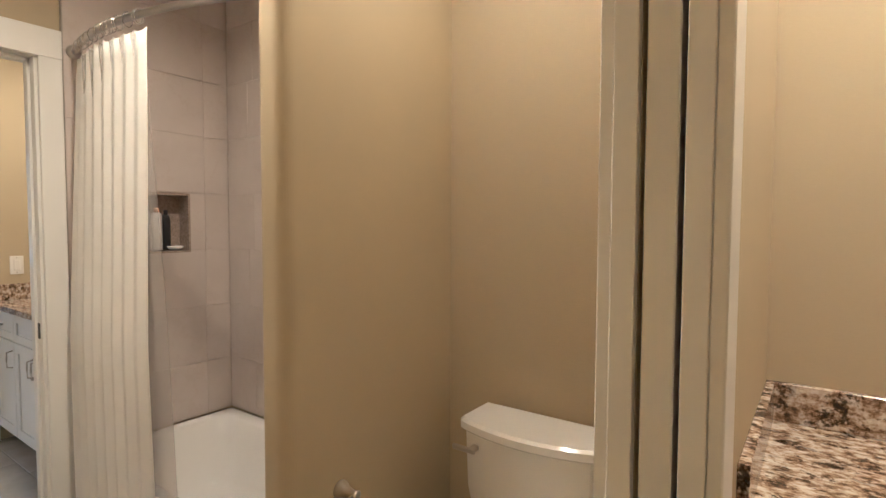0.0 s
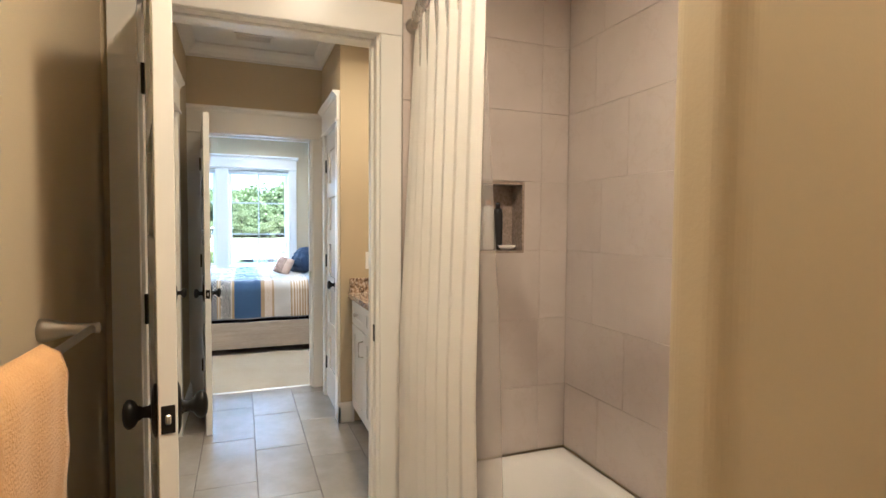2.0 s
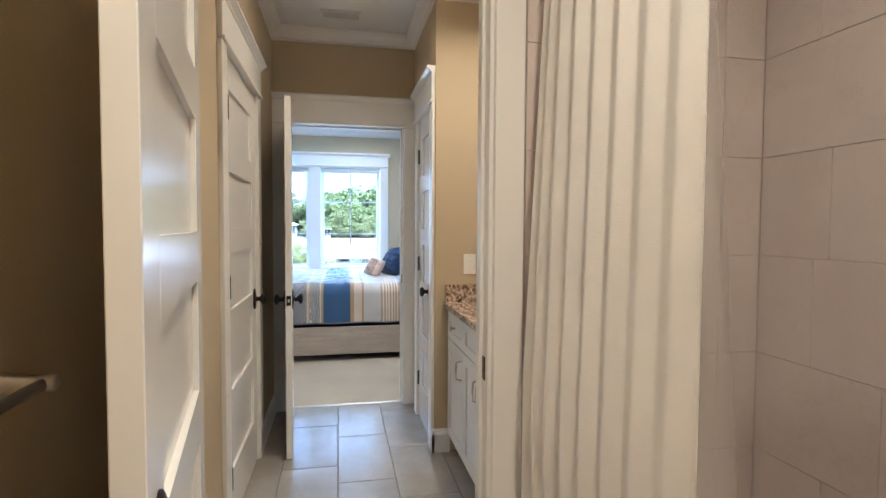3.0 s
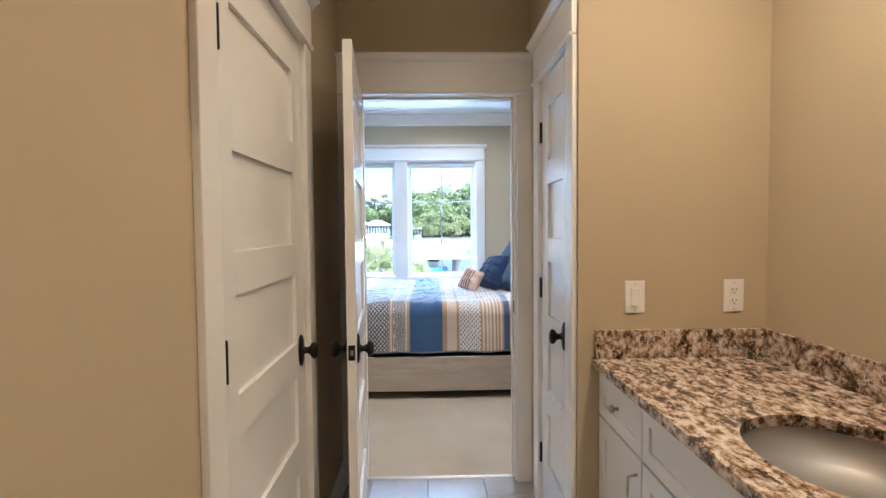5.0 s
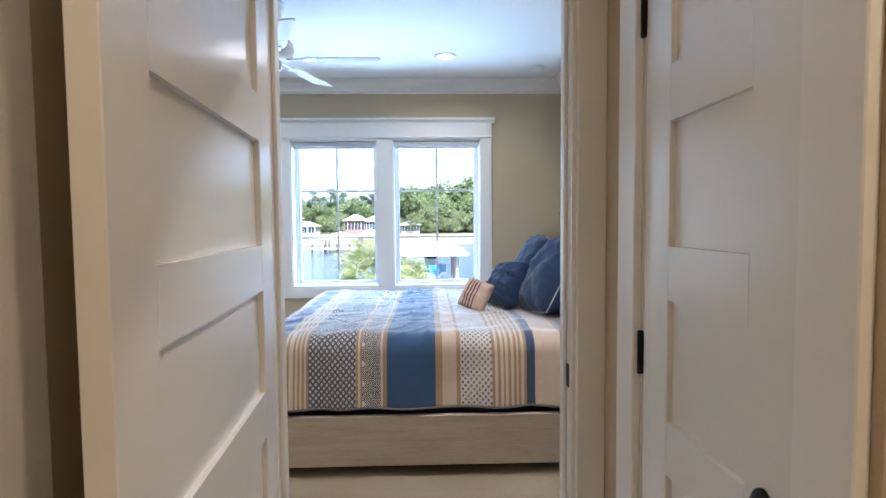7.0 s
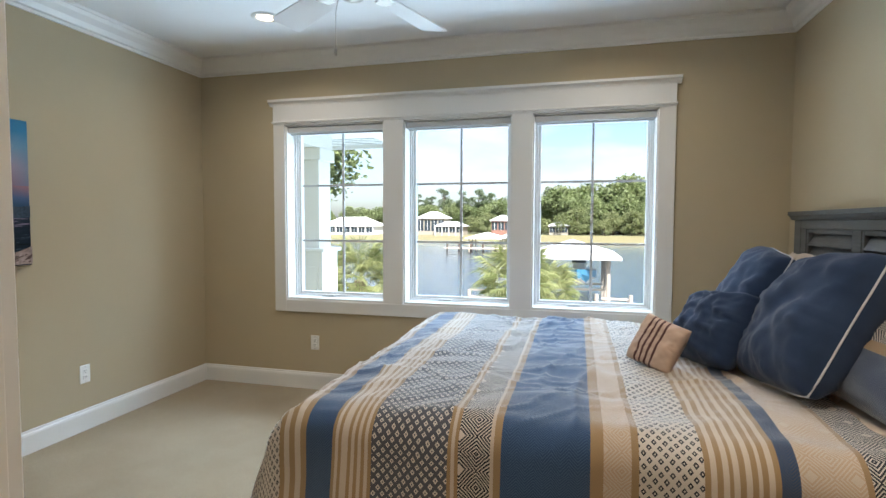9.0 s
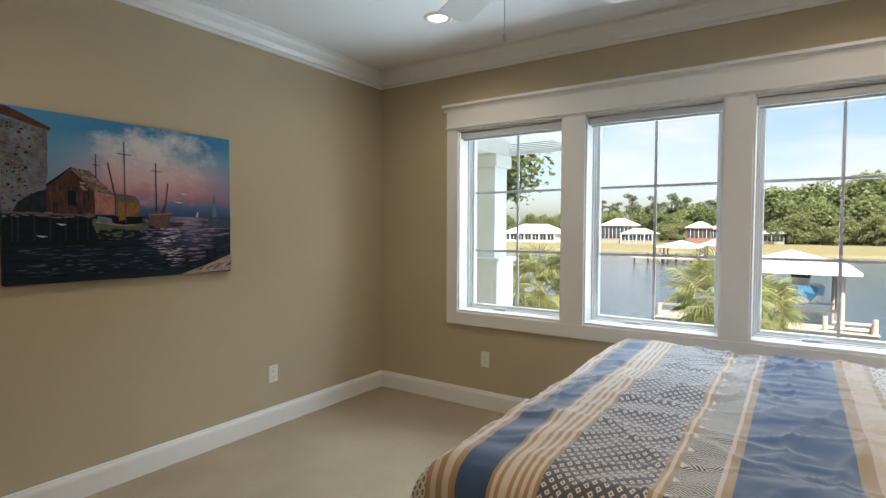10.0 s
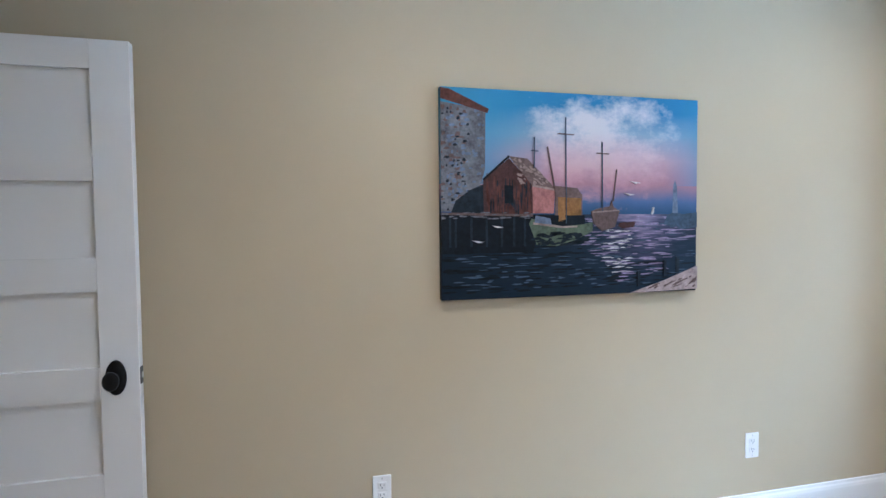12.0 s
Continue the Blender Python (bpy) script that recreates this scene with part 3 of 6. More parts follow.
# ---- windows ----
glass = mat("window_glass", (1, 1, 1), 0.0)
gb = glass.node_tree.nodes["Principled BSDF"]
gb.inputs["Transmission Weight"].default_value, gb.inputs["IOR"].default_value = 1.0, 1.02
for i, (a, b) in enumerate(WINS):
    w = thing(f"window_{i + 1}", "white casement window with grey muntins and a rolled shade", "window", "structure")
    j0, j1 = WIN_X + 0.004, WIN_X - 0.190
    t = 0.014
    frame_ob = part("window_frame", boxes((j0, j1, a, a + t, WZ0, WZ1), (j0, j1, b - t, b, WZ0, WZ1), (j0, j1, a, b, WZ1 - t, WZ1)), TRIM, w)
    part("window_sill", box(j0 + 0.004, j1, a, b, WZ0 - 0.002, WZ0 + 0.02, 0.003), TRIM, w)
    # stepped vinyl frame and sash
    for k, (d0, d1, o0, o1) in enumerate(((-0.118, -0.205, 0.0145, 0.024), (-0.136, -0.205, 0.024, 0.034), (-0.154, -0.200, 0.034, 0.054))):
        x0, x1 = WIN_X + d0, WIN_X + d1
        zb0, zb1 = WZ0 + 0.006 + o0 * 0.75, WZ0 + 0.006 + o1 * 0.85
        bm = boxes((x0, x1, a + o0, a + o1, zb0, WZ1 - o0), (x0, x1, b - o1, b - o0, zb0, WZ1 - o0), (x0, x1, a + o1, b - o1, zb0, zb1), (x0, x1, a + o1, b - o1, WZ1 - o1, WZ1 - o0), bevel=0.002)
        part(("outer_frame", "frame_step", "sash")[k], bm, VINYL, w)
    ga, gz0, gb_, gz1 = a + 0.054, WZ0 + 0.051, b - 0.054, WZ1 - 0.054
    gx = WIN_X - 0.178
    pane = part("pane", box(gx - 0.002, gx + 0.002, ga, gb_, gz0, gz1), glass, w, "clear glass")
    pane.visible_shadow = False
    part("muntin", box(gx - 0.004, gx + 0.010, (ga + gb_) / 2 - 0.009, (ga + gb_) / 2 + 0.009, gz0, gz1, 0.002), MUNTIN, w)
    for z in (1.210, 1.667):
        part("muntin", box(gx - 0.004, gx + 0.0105, ga, gb_, z - 0.009, z + 0.009, 0.002), MUNTIN, w)
    part("lock_handle", boxes((WIN_X - 0.108, WIN_X - 0.142, (a + b) / 2 - 0.05 - 0.12, (a + b) / 2 + 0.05 - 0.12, WZ0 + 0.019, WZ0 + 0.034), (WIN_X - 0.100, WIN_X - 0.116, (a + b) / 2 - 0.16, (a + b) / 2 - 0.06, WZ0 + 0.03, WZ0 + 0.038), bevel=0.003), VINYL, w)
    sh = thing("roller_shade", "pale grey roller shade rolled up under the window head", "window shade")
    part("cassette", box(WIN_X - 0.012, WIN_X - 0.058, a + 0.016, b - 0.016, 2.078, WZ1 - 0.016, 0.006, 2), SHADE, sh)
    part("hem_bar", box(WIN_X - 0.03, WIN_X - 0.045, a + 0.03, b - 0.03, 2.065, 2.081, 0.003), SHADE, sh)

wc = thing("trim_window_casing", "wide white casing round three windows with a capped head", "window casing", "structure")
cx = WIN_X + 0.020
A0, B0 = WINS[0][0] - 0.097, WINS[2][1] + 0.102
part("casing_leg", box(WIN_X, cx, A0, WINS[0][0] + 0.004, 0.638, WZ1, 0.002), TRIM, wc)
part("casing_leg", box(WIN_X, cx, WINS[2][1] - 0.004, B0, 0.638, WZ1, 0.002), TRIM, wc)
part("casing_mullion", box(WIN_X, cx, WINS[0][1] - 0.004, WINS[1][0] + 0.004, WZ0, WZ1, 0.002), TRIM, wc)
part("casing_mullion", box(WIN_X, cx, WINS[1][1] - 0.004, WINS[2][0] + 0.004, WZ0, WZ1, 0.002), TRIM, wc)
part("casing_bottom", box(WIN_X, cx + 0.001, WINS[0][0] + 0.004, WINS[2][1] - 0.004, 0.638, WZ0 + 0.002, 0.002), TRIM, wc)
part("casing_head", box(WIN_X, cx + 0.004, A0, B0, WZ1, 2.298, 0.002), TRIM, wc)
part("casing_bead", box(WIN_X, cx + 0.016, A0 - 0.008, B0 + 0.008, WZ1 + 0.012, WZ1 + 0.028, 0.005, 2), TRIM, wc)
part("casing_cap", prism(bmesh.new(), [(0, 2.293), (0.026, 2.293), (0.032, 2.307), (0.05, 2.320), (0.056, 2.322), (0.056, 2.340), (0, 2.340)], (WIN_X, A0 - 0.028), (WIN_X, B0 + 0.028), (1, 0)), TRIM, wc)


# ---- switches and outlets ----
def plate_thing(kind, m, label):
    """A wall plate in the local xz plane that looks along -y."""
    w, h = 0.072, 0.117
    root = thing(kind, label, kind.replace("_", " "), m=m)
    part("cover_plate", box(-w / 2, w / 2, -0.006, 0, -h / 2, h / 2, 0.0025, 2), PLATE, root)
    if kind == "light_switch":
        part("rocker", box(-0.0165, 0.0165, -0.0095, -0.004, -0.033, 0.033, 0.002), PLATE, root)
    elif kind == "wall_outlet":
        for dz in (0.0195, -0.0195):
            rec = part("receptacle", box(-0.017, 0.017, -0.0085, -0.004, dz - 0.014, dz + 0.014, 0.003, 2), PLATE, root)
            for sx, hh in ((-0.0065, 0.0045), (0.0065, 0.0036)):
                part("slot", box(sx - 0.0012, sx + 0.0012, -0.009, -0.0080, dz + 0.003 - hh, dz + 0.003 + hh), DARK, rec)
            part("slot", box(-0.0022, 0.0022, -0.009, -0.0080, dz - 0.010, dz - 0.0055), DARK, rec)
    for dz in (0.047, -0.047):
        part("screw", lathe([(0.003, -0.0058), (0.003, -0.0068)], 10, "y", None, Matrix.Translation((0, 0, dz))), NICKEL, root)
    return root


plate_thing("light_switch", pose(SW_X, 1.205, 1.104, 0, 0, 90), "white rocker light switch above the counter")
plate_thing("wall_outlet", pose(SW_X, 1.566, 1.105, 0, 0, 90), "white duplex wall outlet above the counter")
plate_thing("wall_outlet", pose(-7.702, SOUTH_Y, 0.374, 0, 0, 180), "white duplex wall outlet")
plate_thing("wall_outlet", pose(-5.985, SOUTH_Y, 0.381, 0, 0, 180), "white duplex wall outlet")
plate_thing("wall_outlet", pose(WIN_X, -1.535, 0.388, 0, 0, 90), "white duplex wall outlet under the windows")

# ---- ceiling fixtures ----
glow = mat("lamp_glow", (1, 0.9, 0.75), 0.5)
glow.node_tree.nodes["Principled BSDF"].inputs["Emission Color"].default_value = (1.0, 0.74, 0.42, 1)
glow.node_tree.nodes["Principled BSDF"].inputs["Emission Strength"].default_value = 1.3
# fixtures for all cans, the added unseen ones too
for cx_, cy_, _ in CANS:
    dl = thing("downlight", "white recessed ceiling light, switched on, some added unseen", "ceiling light", group="recessed lights", m=pose(cx_, cy_, CEIL))
    part("trim_ring", lathe([(0.060, -0.001), (0.068, -0.010), (0.084, -0.008), (0.092, -0.002), (0.092, 0.0)], 32), TRIM, dl, smooth=True)
    part("bulb", lathe([(0.058, -0.004), (0.0585, -0.003)], 24), glow, dl, "glowing warm lens")
smoke = thing("smoke_detector", "round white smoke detector on the ceiling", "smoke detector", m=pose(-8.43, 1.49, CEIL))
part("base", lathe([(0.066, 0), (0.066, -0.012), (0.058, -0.014)], 28), PLATE, smoke)
part("cover", lathe([(0.058, -0.013), (0.055, -0.030), (0.040, -0.036), (0.01, -0.037)], 28), PLATE, smoke, smooth=True)
vent = thing("ceiling_vent", "white slotted ceiling vent in the hall", "vent", m=pose(-4.895, 0.473, CEIL))
part("frame", boxes((-0.07, 0.07, -0.13, -0.115, -0.008, 0), (-0.07, 0.07, 0.115, 0.13, -0.008, 0), (-0.07, -0.055, -0.115, 0.115, -0.008, 0), (0.055, 0.07, -0.115, 0.115, -0.008, 0)), TRIM, vent)
part("backing", box(-0.055, 0.055, -0.115, 0.115, -0.003, 0), painted("vent_dark", (0.25, 0.17, 0.12), 0.8), vent)
for k in range(5):
    part("slat", box(-0.05 + 0.022 * k, -0.043 + 0.022 * k, -0.115, 0.115, -0.007, -0.003), TRIM, vent)

# ---- ceiling fan ----
FANWHITE = painted("fan_white", (0.88, 0.88, 0.87), 0.28, 30, 0.02, 0.01)
fan = thing("ceiling_fan", "white five-blade ceiling fan with nickel arms", "ceiling fan", m=pose(-7.113, -0.416, 0))
part("canopy", lathe([(0.03, 2.60), (0.055, 2.62), (0.07, 2.66), (0.072, CEIL)], 28), FANWHITE, fan, smooth=True)
part("downrod", lathe([(0.012, 2.50), (0.012, 2.62)], 14), NICKEL, fan)
part("motor_housing", lathe([(0.03, 2.515), (0.085, 2.50), (0.125, 2.46), (0.13, 2.42), (0.11, 2.375), (0.07, 2.36), (0.03, 2.345)], 32), FANWHITE, fan, smooth=True)
part("switch_cup", lathe([(0.05, 2.362), (0.052, 2.33), (0.045, 2.30), (0.015, 2.29)], 28), NICKEL, fan, smooth=True)
part("pull_chain", tube([(-0.065, -0.075, 2.372), (-0.105, -0.118, 2.345), (-0.118, -0.135, 2.30), (-0.118, -0.135, 2.145)], 0.0016, 6), NICKEL, fan)
part("chain_fob", lathe([(0.003, 2.145), (0.007, 2.135), (0.006, 2.115), (0.002, 2.11)], 12, "z", None, Matrix.Translation((-0.118, -0.135, 0))), NICKEL, fan, smooth=True)
blade_bm = bmesh.new()
prof = [(0.19, 0.048), (0.24, 0.062), (0.45, 0.070), (0.62, 0.077), (0.648, 0.074), (0.658, 0.062)]
tops = []
for zz in (0.003, -0.003):
    loop = [blade_bm.verts.new((r, w, zz + 0.20 * w)) for r, w in prof] + [blade_bm.verts.new((r, -w, zz - 0.20 * w)) for r, w in reversed(prof)]
    tops.append(loop)
blade_bm.faces.new(tops[0]), blade_bm.faces.new(tops[1][::-1])
for k in range(len(tops[0])):
    blade_bm.faces.new((tops[0][k], tops[1][k], tops[1][(k + 1) % len(tops[0])], tops[0][(k + 1) % len(tops[0])]))
blade_me = mesh_of("blade", blade_bm, FANWHITE)
arm_bm = boxes((0.08, 0.20, -0.012, 0.012, -0.012, -0.004), (0.19, 0.26, -0.035, 0.035, -0.011, -0.005), bevel=0.003)
arm_me = mesh_of("blade_arm", arm_bm, NICKEL)
for k in range(5):
    for nm, me in (("blade", blade_me), ("blade_arm", arm_me)):
        o = new(nm, me)
        o.parent, o.matrix_local = fan, pose(0, 0, 2.372, 0, 0, 163.4 + 72 * k)


# ---- vanities ----
def bar_pull(parent, x, y, z, vertical=True, n=0.1):
    if vertical:
        pts = [(x, y, z - n / 2), (x, y - 0.028, z - n / 2 + 0.006), (x, y - 0.030, z), (x, y - 0.028, z + n / 2 - 0.006), (x, y, z + n / 2)]
    else:
        pts = [(x - n / 2, y, z), (x - n / 2 + 0.006, y - 0.028, z), (x, y - 0.030, z), (x + n / 2 - 0.006, y - 0.028, z), (x + n / 2, y, z)]
    part("handle", tube(pts, 0.0045, 8), NICKEL, parent, "brushed nickel handle", smooth=True)


def shaker(name, x0, x1, y, z0, z1, parent, rail=0.055):
    """A shaker front that looks along -y."""
    d = part(name, boxes((x0, x0 + rail, y - 0.019, y, z0, z1), (x1 - rail, x1, y - 0.019, y, z0, z1), (x0 + rail, x1 - rail, y - 0.019, y, z0, z0 + rail), (x0 + rail, x1 - rail, y - 0.019, y, z1 - rail, z1)), CABINET, parent)
    part("panel", box(x0 + rail, x1 - rail, y - 0.010, y - 0.002, z0 + rail, z1 - rail), CABINET, d)
    return d


VX0, VX1, VF = SW_X + 0.003, D1_HALL - 0.003, 1.095
CT = 0.886
vl = thing("vanity_cabinet", "white shaker vanity cabinet with nickel pulls", "cabinet")
part("carcass", box(VX0, VX1, VF + 0.002, BACK_Y - 0.002, 0.10, CT - 0.032), CABINET, vl)
part("toe_kick", box(VX0, VX1, VF + 0.07, BACK_Y - 0.002, 0.0, 0.10), CABINET, vl)
units = [(VX0 + 0.004, VX0 + 0.385, 1), (VX0 + 0.389, VX0 + 1.07, 2), (VX0 + 1.074, VX1 - 0.004, 1)]
for x0, x1, nd in units:
    dr = shaker("drawer_front", x0 + 0.002, x1 - 0.002, VF, 0.685, CT - 0.045, vl, 0.042)
    if nd == 1:
        part("knob", lathe([(0.006, 0), (0.005, -0.012), (0.013, -0.018), (0.014, -0.026), (0.006, -0.029)], 14, "y", None, Matrix.Translation(((x0 + x1) / 2, VF - 0.019, 0.765))), NICKEL, dr, "brushed nickel knob", smooth=True)
    wd = (x1 - x0) / nd
    for k in range(nd):
        a, b = x0 + k * wd + 0.002, x0 + (k + 1) * wd - 0.002
        dd = shaker("cabinet_door", a, b, VF, 0.115, 0.675, vl)
        hx = b - 0.028 if (nd == 1 and x0 < -4) or (nd == 2 and k == 0) else a + 0.028
        bar_pull(dd, hx, VF - 0.019, 0.575)


def counter(name, x0, x1, y0, y1, z, sink, side_splash, label):
    """A granite top with an oval basin hole (cx, cy, rx, ry)."""
    root = thing(name, label, "countertop")
    sx, sy, rx, ry = sink
    bm = bmesh.new()
    n = 40
    rect, oval = [], []
    for i in range(n):
        a = 2 * math.pi * i / n
        c, s = math.cos(a), math.sin(a)
        k = min(((x1 - sx) if c > 0 else (sx - x0)) / max(abs(c), 1e-6), ((y1 - sy) if s > 0 else (sy - y0)) / max(abs(s), 1e-6))
        rect.append((sx + c * k, sy + s * k)), oval.append((sx + rx * c, sy + ry * s))
    rings = [[bm.verts.new((x, y, zz)) for x, y in loop] for loop, zz in ((rect, z - 0.03), (rect, z - 0.004), (rect, z), (oval, z), (oval, z - 0.03))]
    for ra, rb in zip(rings, rings[1:] + rings[:1]):
        for i in range(n):
            bm.faces.new((ra[i], ra[(i + 1) % n], rb[(i + 1) % n], rb[i]))
    for cxx, cyy in ((x0, y0), (x1, y0), (x0, y1), (x1, y1)):
        i = min(range(n), key=lambda q: (rect[q][0] - cxx) ** 2 + (rect[q][1] - cyy) ** 2)
        for ring in rings[:3]:
            ring[i].co.x, ring[i].co.y = cxx, cyy
    part("slab", bm, GRANITE, root)
    part("backsplash", box(x0, x1, y1 - 0.02, y1, z + 0.001, z + 0.10, 0.002), GRANITE, root)
    part("side_splash", box(*side_splash, y0 + 0.01, y1 - 0.0205, z + 0.001, z + 0.10, 0.002), GRANITE, root)
    bm = bmesh.new()
    lathe([(1.03, -0.029), (1.0, -0.031), (0.93, -0.08), (0.75, -0.14), (0.4, -0.165), (0.08, -0.17)], 40, "z", bm, Matrix.Translation((sx, sy, z)) @ Matrix.Diagonal((rx, ry, 1, 1)))
    basin = part("basin", bm, PORCELAIN, root, "white undermount oval basin", smooth=True)
    part("drain", lathe([(0.022, 0), (0.020, 0.003), (0.008, 0.003)], 16, "z", None, Matrix.Translation((sx, sy, z - 0.168))), CHROME, basin)
    return root


counter("countertop", VX0 - 0.002, VX1 + 0.002, 1.050, BACK_Y, CT, (-3.505, 1.335, 0.235, 0.190), (VX0 - 0.0025, VX0 + 0.018), "speckled brown and cream granite counter with backsplash")
counter("countertop", PK1, 1.2, 1.08, BACK_Y, 0.872, (0.45, 1.37, 0.21, 0.16), (PK1 + 0.0005, PK1 + 0.02), "speckled brown and cream granite counter beside the pocket door")
v2 = thing("vanity_cabinet", "white shaker vanity cabinet under granite", "cabinet")
part("carcass", box(PK1 + 0.004, 1.19, 1.112, BACK_Y - 0.002, 0.10, 0.838), CABINET, v2)
part("toe_kick", box(PK1 + 0.004, 1.19, 1.18, BACK_Y - 0.002, 0, 0.10), CABINET, v2)
for a, b in ((PK1 + 0.008, 0.2), (0.204, 0.69), (0.694, 1.186)):
    dd = shaker("cabinet_door", a, b, 1.112, 0.115, 0.82, v2)
    bar_pull(dd, b - 0.03, 1.093, 0.6)

# ---- bath: tub, rod, curtain ----
TX0, TX1, TY0, TY1, RIM = -2.698, PART_X0 - 0.002, 0.955, BACK_Y - 0.012, 0.392
tub = thing("bathtub", "glossy white built-in bathtub", "bathtub")
bm = bmesh.new()
n = 48


def round_rect(x0, x1, y0, y1, r, n):
    pts = []
    for cxx, cyy, a0 in ((x1 - r, y1 - r, 0), (x0 + r, y1 - r, 90), (x0 + r, y0 + r, 180), (x1 - r, y0 + r, 270)):
        for k in range(n // 4):
            a = radians(a0 + 90 * k / (n // 4 - 1))
            pts.append((cxx + r * math.cos(a), cyy + r * math.sin(a)))
    return pts


loops = [(0.0, 0.002, 0.0), (0.0, 0.004, RIM - 0.015), (0.006, 0.008, RIM - 0.003), (0.018, 0.01, RIM), (0.065, 0.07, RIM - 0.001), (0.082, 0.09, RIM - 0.014), (0.105, 0.11, RIM - 0.10), (0.15, 0.12, 0.12), (0.20, 0.12, 0.075), (0.30, 0.04, 0.068)]
rings = [[bm.verts.new((x, y, z)) for x, y in round_rect(TX0 + i, TX1 - i, TY0 + min(i, 0.33), TY1 - min(i, 0.33), r, n)] for i, r, z in loops]
for ra, rb in zip(rings, rings[1:]):
    for i in range(n):
        bm.faces.new((ra[i], ra[(i + 1) % n], rb[(i + 1) % n], rb[i]))
bm.faces.new(rings[-1])
part("shell", bm, PORCELAIN, tub, smooth=True)
part("drain", lathe([(0.035, 0.0685), (0.03, 0.072), (0.01, 0.073)], 20, "z", None, Matrix.Translation((TX1 - 0.36, (TY0 + TY1) / 2, 0))), CHROME, tub)

rod = thing("shower_rod", "curved brushed nickel shower curtain rod", "curtain rod")


def rod_y(x):
    return 0.938 + 0.25 * ((x + 2.3) / 0.9) ** 2


ROD_Z = 2.085
part("bar", tube([(TX0 + (PART_X0 - TX0) * k / 24, rod_y(TX0 + (PART_X0 - TX0) * k / 24), ROD_Z) for k in range(25)], 0.0125, 12), NICKEL, rod, smooth=True)
for x, s in ((TX0, 1), (PART_X0, -1)):
    part("end_flange", lathe([(0.03, 0), (0.03, s * 0.006), (0.018, s * 0.02)], 20, "x", None, Matrix.Translation((x, rod_y(x), ROD_Z))), NICKEL, rod, smooth=True)


def curtain(name, x0t, x1t, x0b, x1b, y_off, folds, amp, z0, material, label, phase=0.0, drop=0.045):
    root = thing(name, label, "shower curtain")
    nx, nz = 150, 26
    bm = bmesh.new()
    grid = []
    for j in range(nz + 1):
        v = j / nz
        z = (ROD_Z - drop) * (1 - v) + z0 * v
        row = []
        for i in range(nx + 1):
            u = i / nx
            x = (x0t + (x1t - x0t) * u) * (1 - v) + (x0b + (x1b - x0b) * u) * v
            xr = x0t + (x1t - x0t) * u
            a = amp * (0.55 + 0.6 * v) * (0.75 + 0.35 * math.sin(3.1 * u + phase))
            ph = 2 * math.pi * folds * (u + 0.03 * math.sin(5 * u + 2 * v + phase)) + phase + 0.25 * math.sin(3 * v + 9 * u)
            y = rod_y(xr) + y_off * min(1, v * 1.8) + a * math.sin(ph)
            x += 0.35 * a * math.sin(2 * ph)
            sag = 0.012 * abs(math.sin(math.pi * u * 9)) if j == 0 else 0
            row.append(bm.verts.new((x, y, z - sag)))
        grid.append(row)
    for ra, rb in zip(grid, grid[1:]):
        for i in range(nx):
            bm.faces.new((ra[i], ra[i + 1], rb[i + 1], rb[i]))
    ob = part("cloth", bm, material, root, smooth=True)
    md = ob.modifiers.new("thick", "SOLIDIFY")
    md.thickness, md.offset = 0.0015, 0
    for k in range(9):
        u = (k + 0.5) / 9
        x = x0t + (x1t - x0t) * u
        pts = [(x, rod_y(x) + 0.017 * math.cos(a), ROD_Z - 0.006 + 0.026 * math.sin(a)) for a in [2 * math.pi * q / 12 for q in range(13)]]
        part("hook", tube(pts, 0.0018, 6), CHROME, root, "shiny metal curtain ring")
    return root


curtain("shower_curtain", -2.62, -2.02, -2.62, -1.90, -0.05, 8.3, 0.009, 0.06, CURTAIN, "white cotton shower curtain drawn to one end", 0.6)
liner = mat("liner_vinyl", (0.75, 0.70, 0.66), 0.35)
lb = liner.node_tree.nodes["Principled BSDF"]
lb.inputs["Alpha"].default_value = 0.3
curtain("curtain_liner", -2.52, -2.04, -2.52, -1.93, 0.03, 6.0, 0.016, 0.30, liner, "translucent vinyl shower curtain liner", 2.0, 0.05)

# towel bar and towel on the south wall
tbar = thing("towel_bar", "brushed nickel towel bar on the wall", "towel bar")
TBY, TBZ = 0.076, 1.112
for x in (-2.135, -1.525):
    part("post", lathe([(0.025, -0.02), (0.025, -0.008), (0.015, 0.03), (0.010, TBY - 0.005), (0.012, TBY + 0.012), (0.006, TBY + 0.016)], 18, "y", None, Matrix.Translation((x, 0, TBZ))), NICKEL, tbar, smooth=True)
part("bar", tube([(-2.135, TBY, TBZ), (-1.525, TBY, TBZ)], 0.008, 12), NICKEL, tbar, smooth=True)
tw = thing("towel", "folded orange-tan terry towel over the bar", "towel")
bm = bmesh.new()
cols = 16
prof_t = [(0.012, -0.62)] + [(0.016 + 0.004 * math.sin(k * 1.7), -0.62 + 0.06 * k) for k in range(1, 10)] + [(0.020, -0.02), (0.014, 0.008), (0.0, 0.018), (-0.014, 0.008), (-0.018, -0.02)] + [(-0.020, -0.06 * k) for k in range(1, 9)]
grid = []
for i in range(cols + 1):
    x = -1.825 + 0.27 * i / cols
    grid.append([bm.verts.new((x + 0.004 * math.sin(k * 0.9 + i), TBY + d * (1.25 + 0.12 * math.sin(i * 0.9 + k * 0.3)), TBZ + h)) for k, (d, h) in enumerate(prof_t)])
for ra, rb in zip(grid, grid[1:]):
    for k in range(len(prof_t) - 1):
        bm.faces.new((ra[k], ra[k + 1], rb[k + 1], rb[k]))
cloth = part("cloth", bm, TOWEL, tw, smooth=True)
md = cloth.modifiers.new("thick", "SOLIDIFY")
md.thickness, md.offset = 0.012, 1

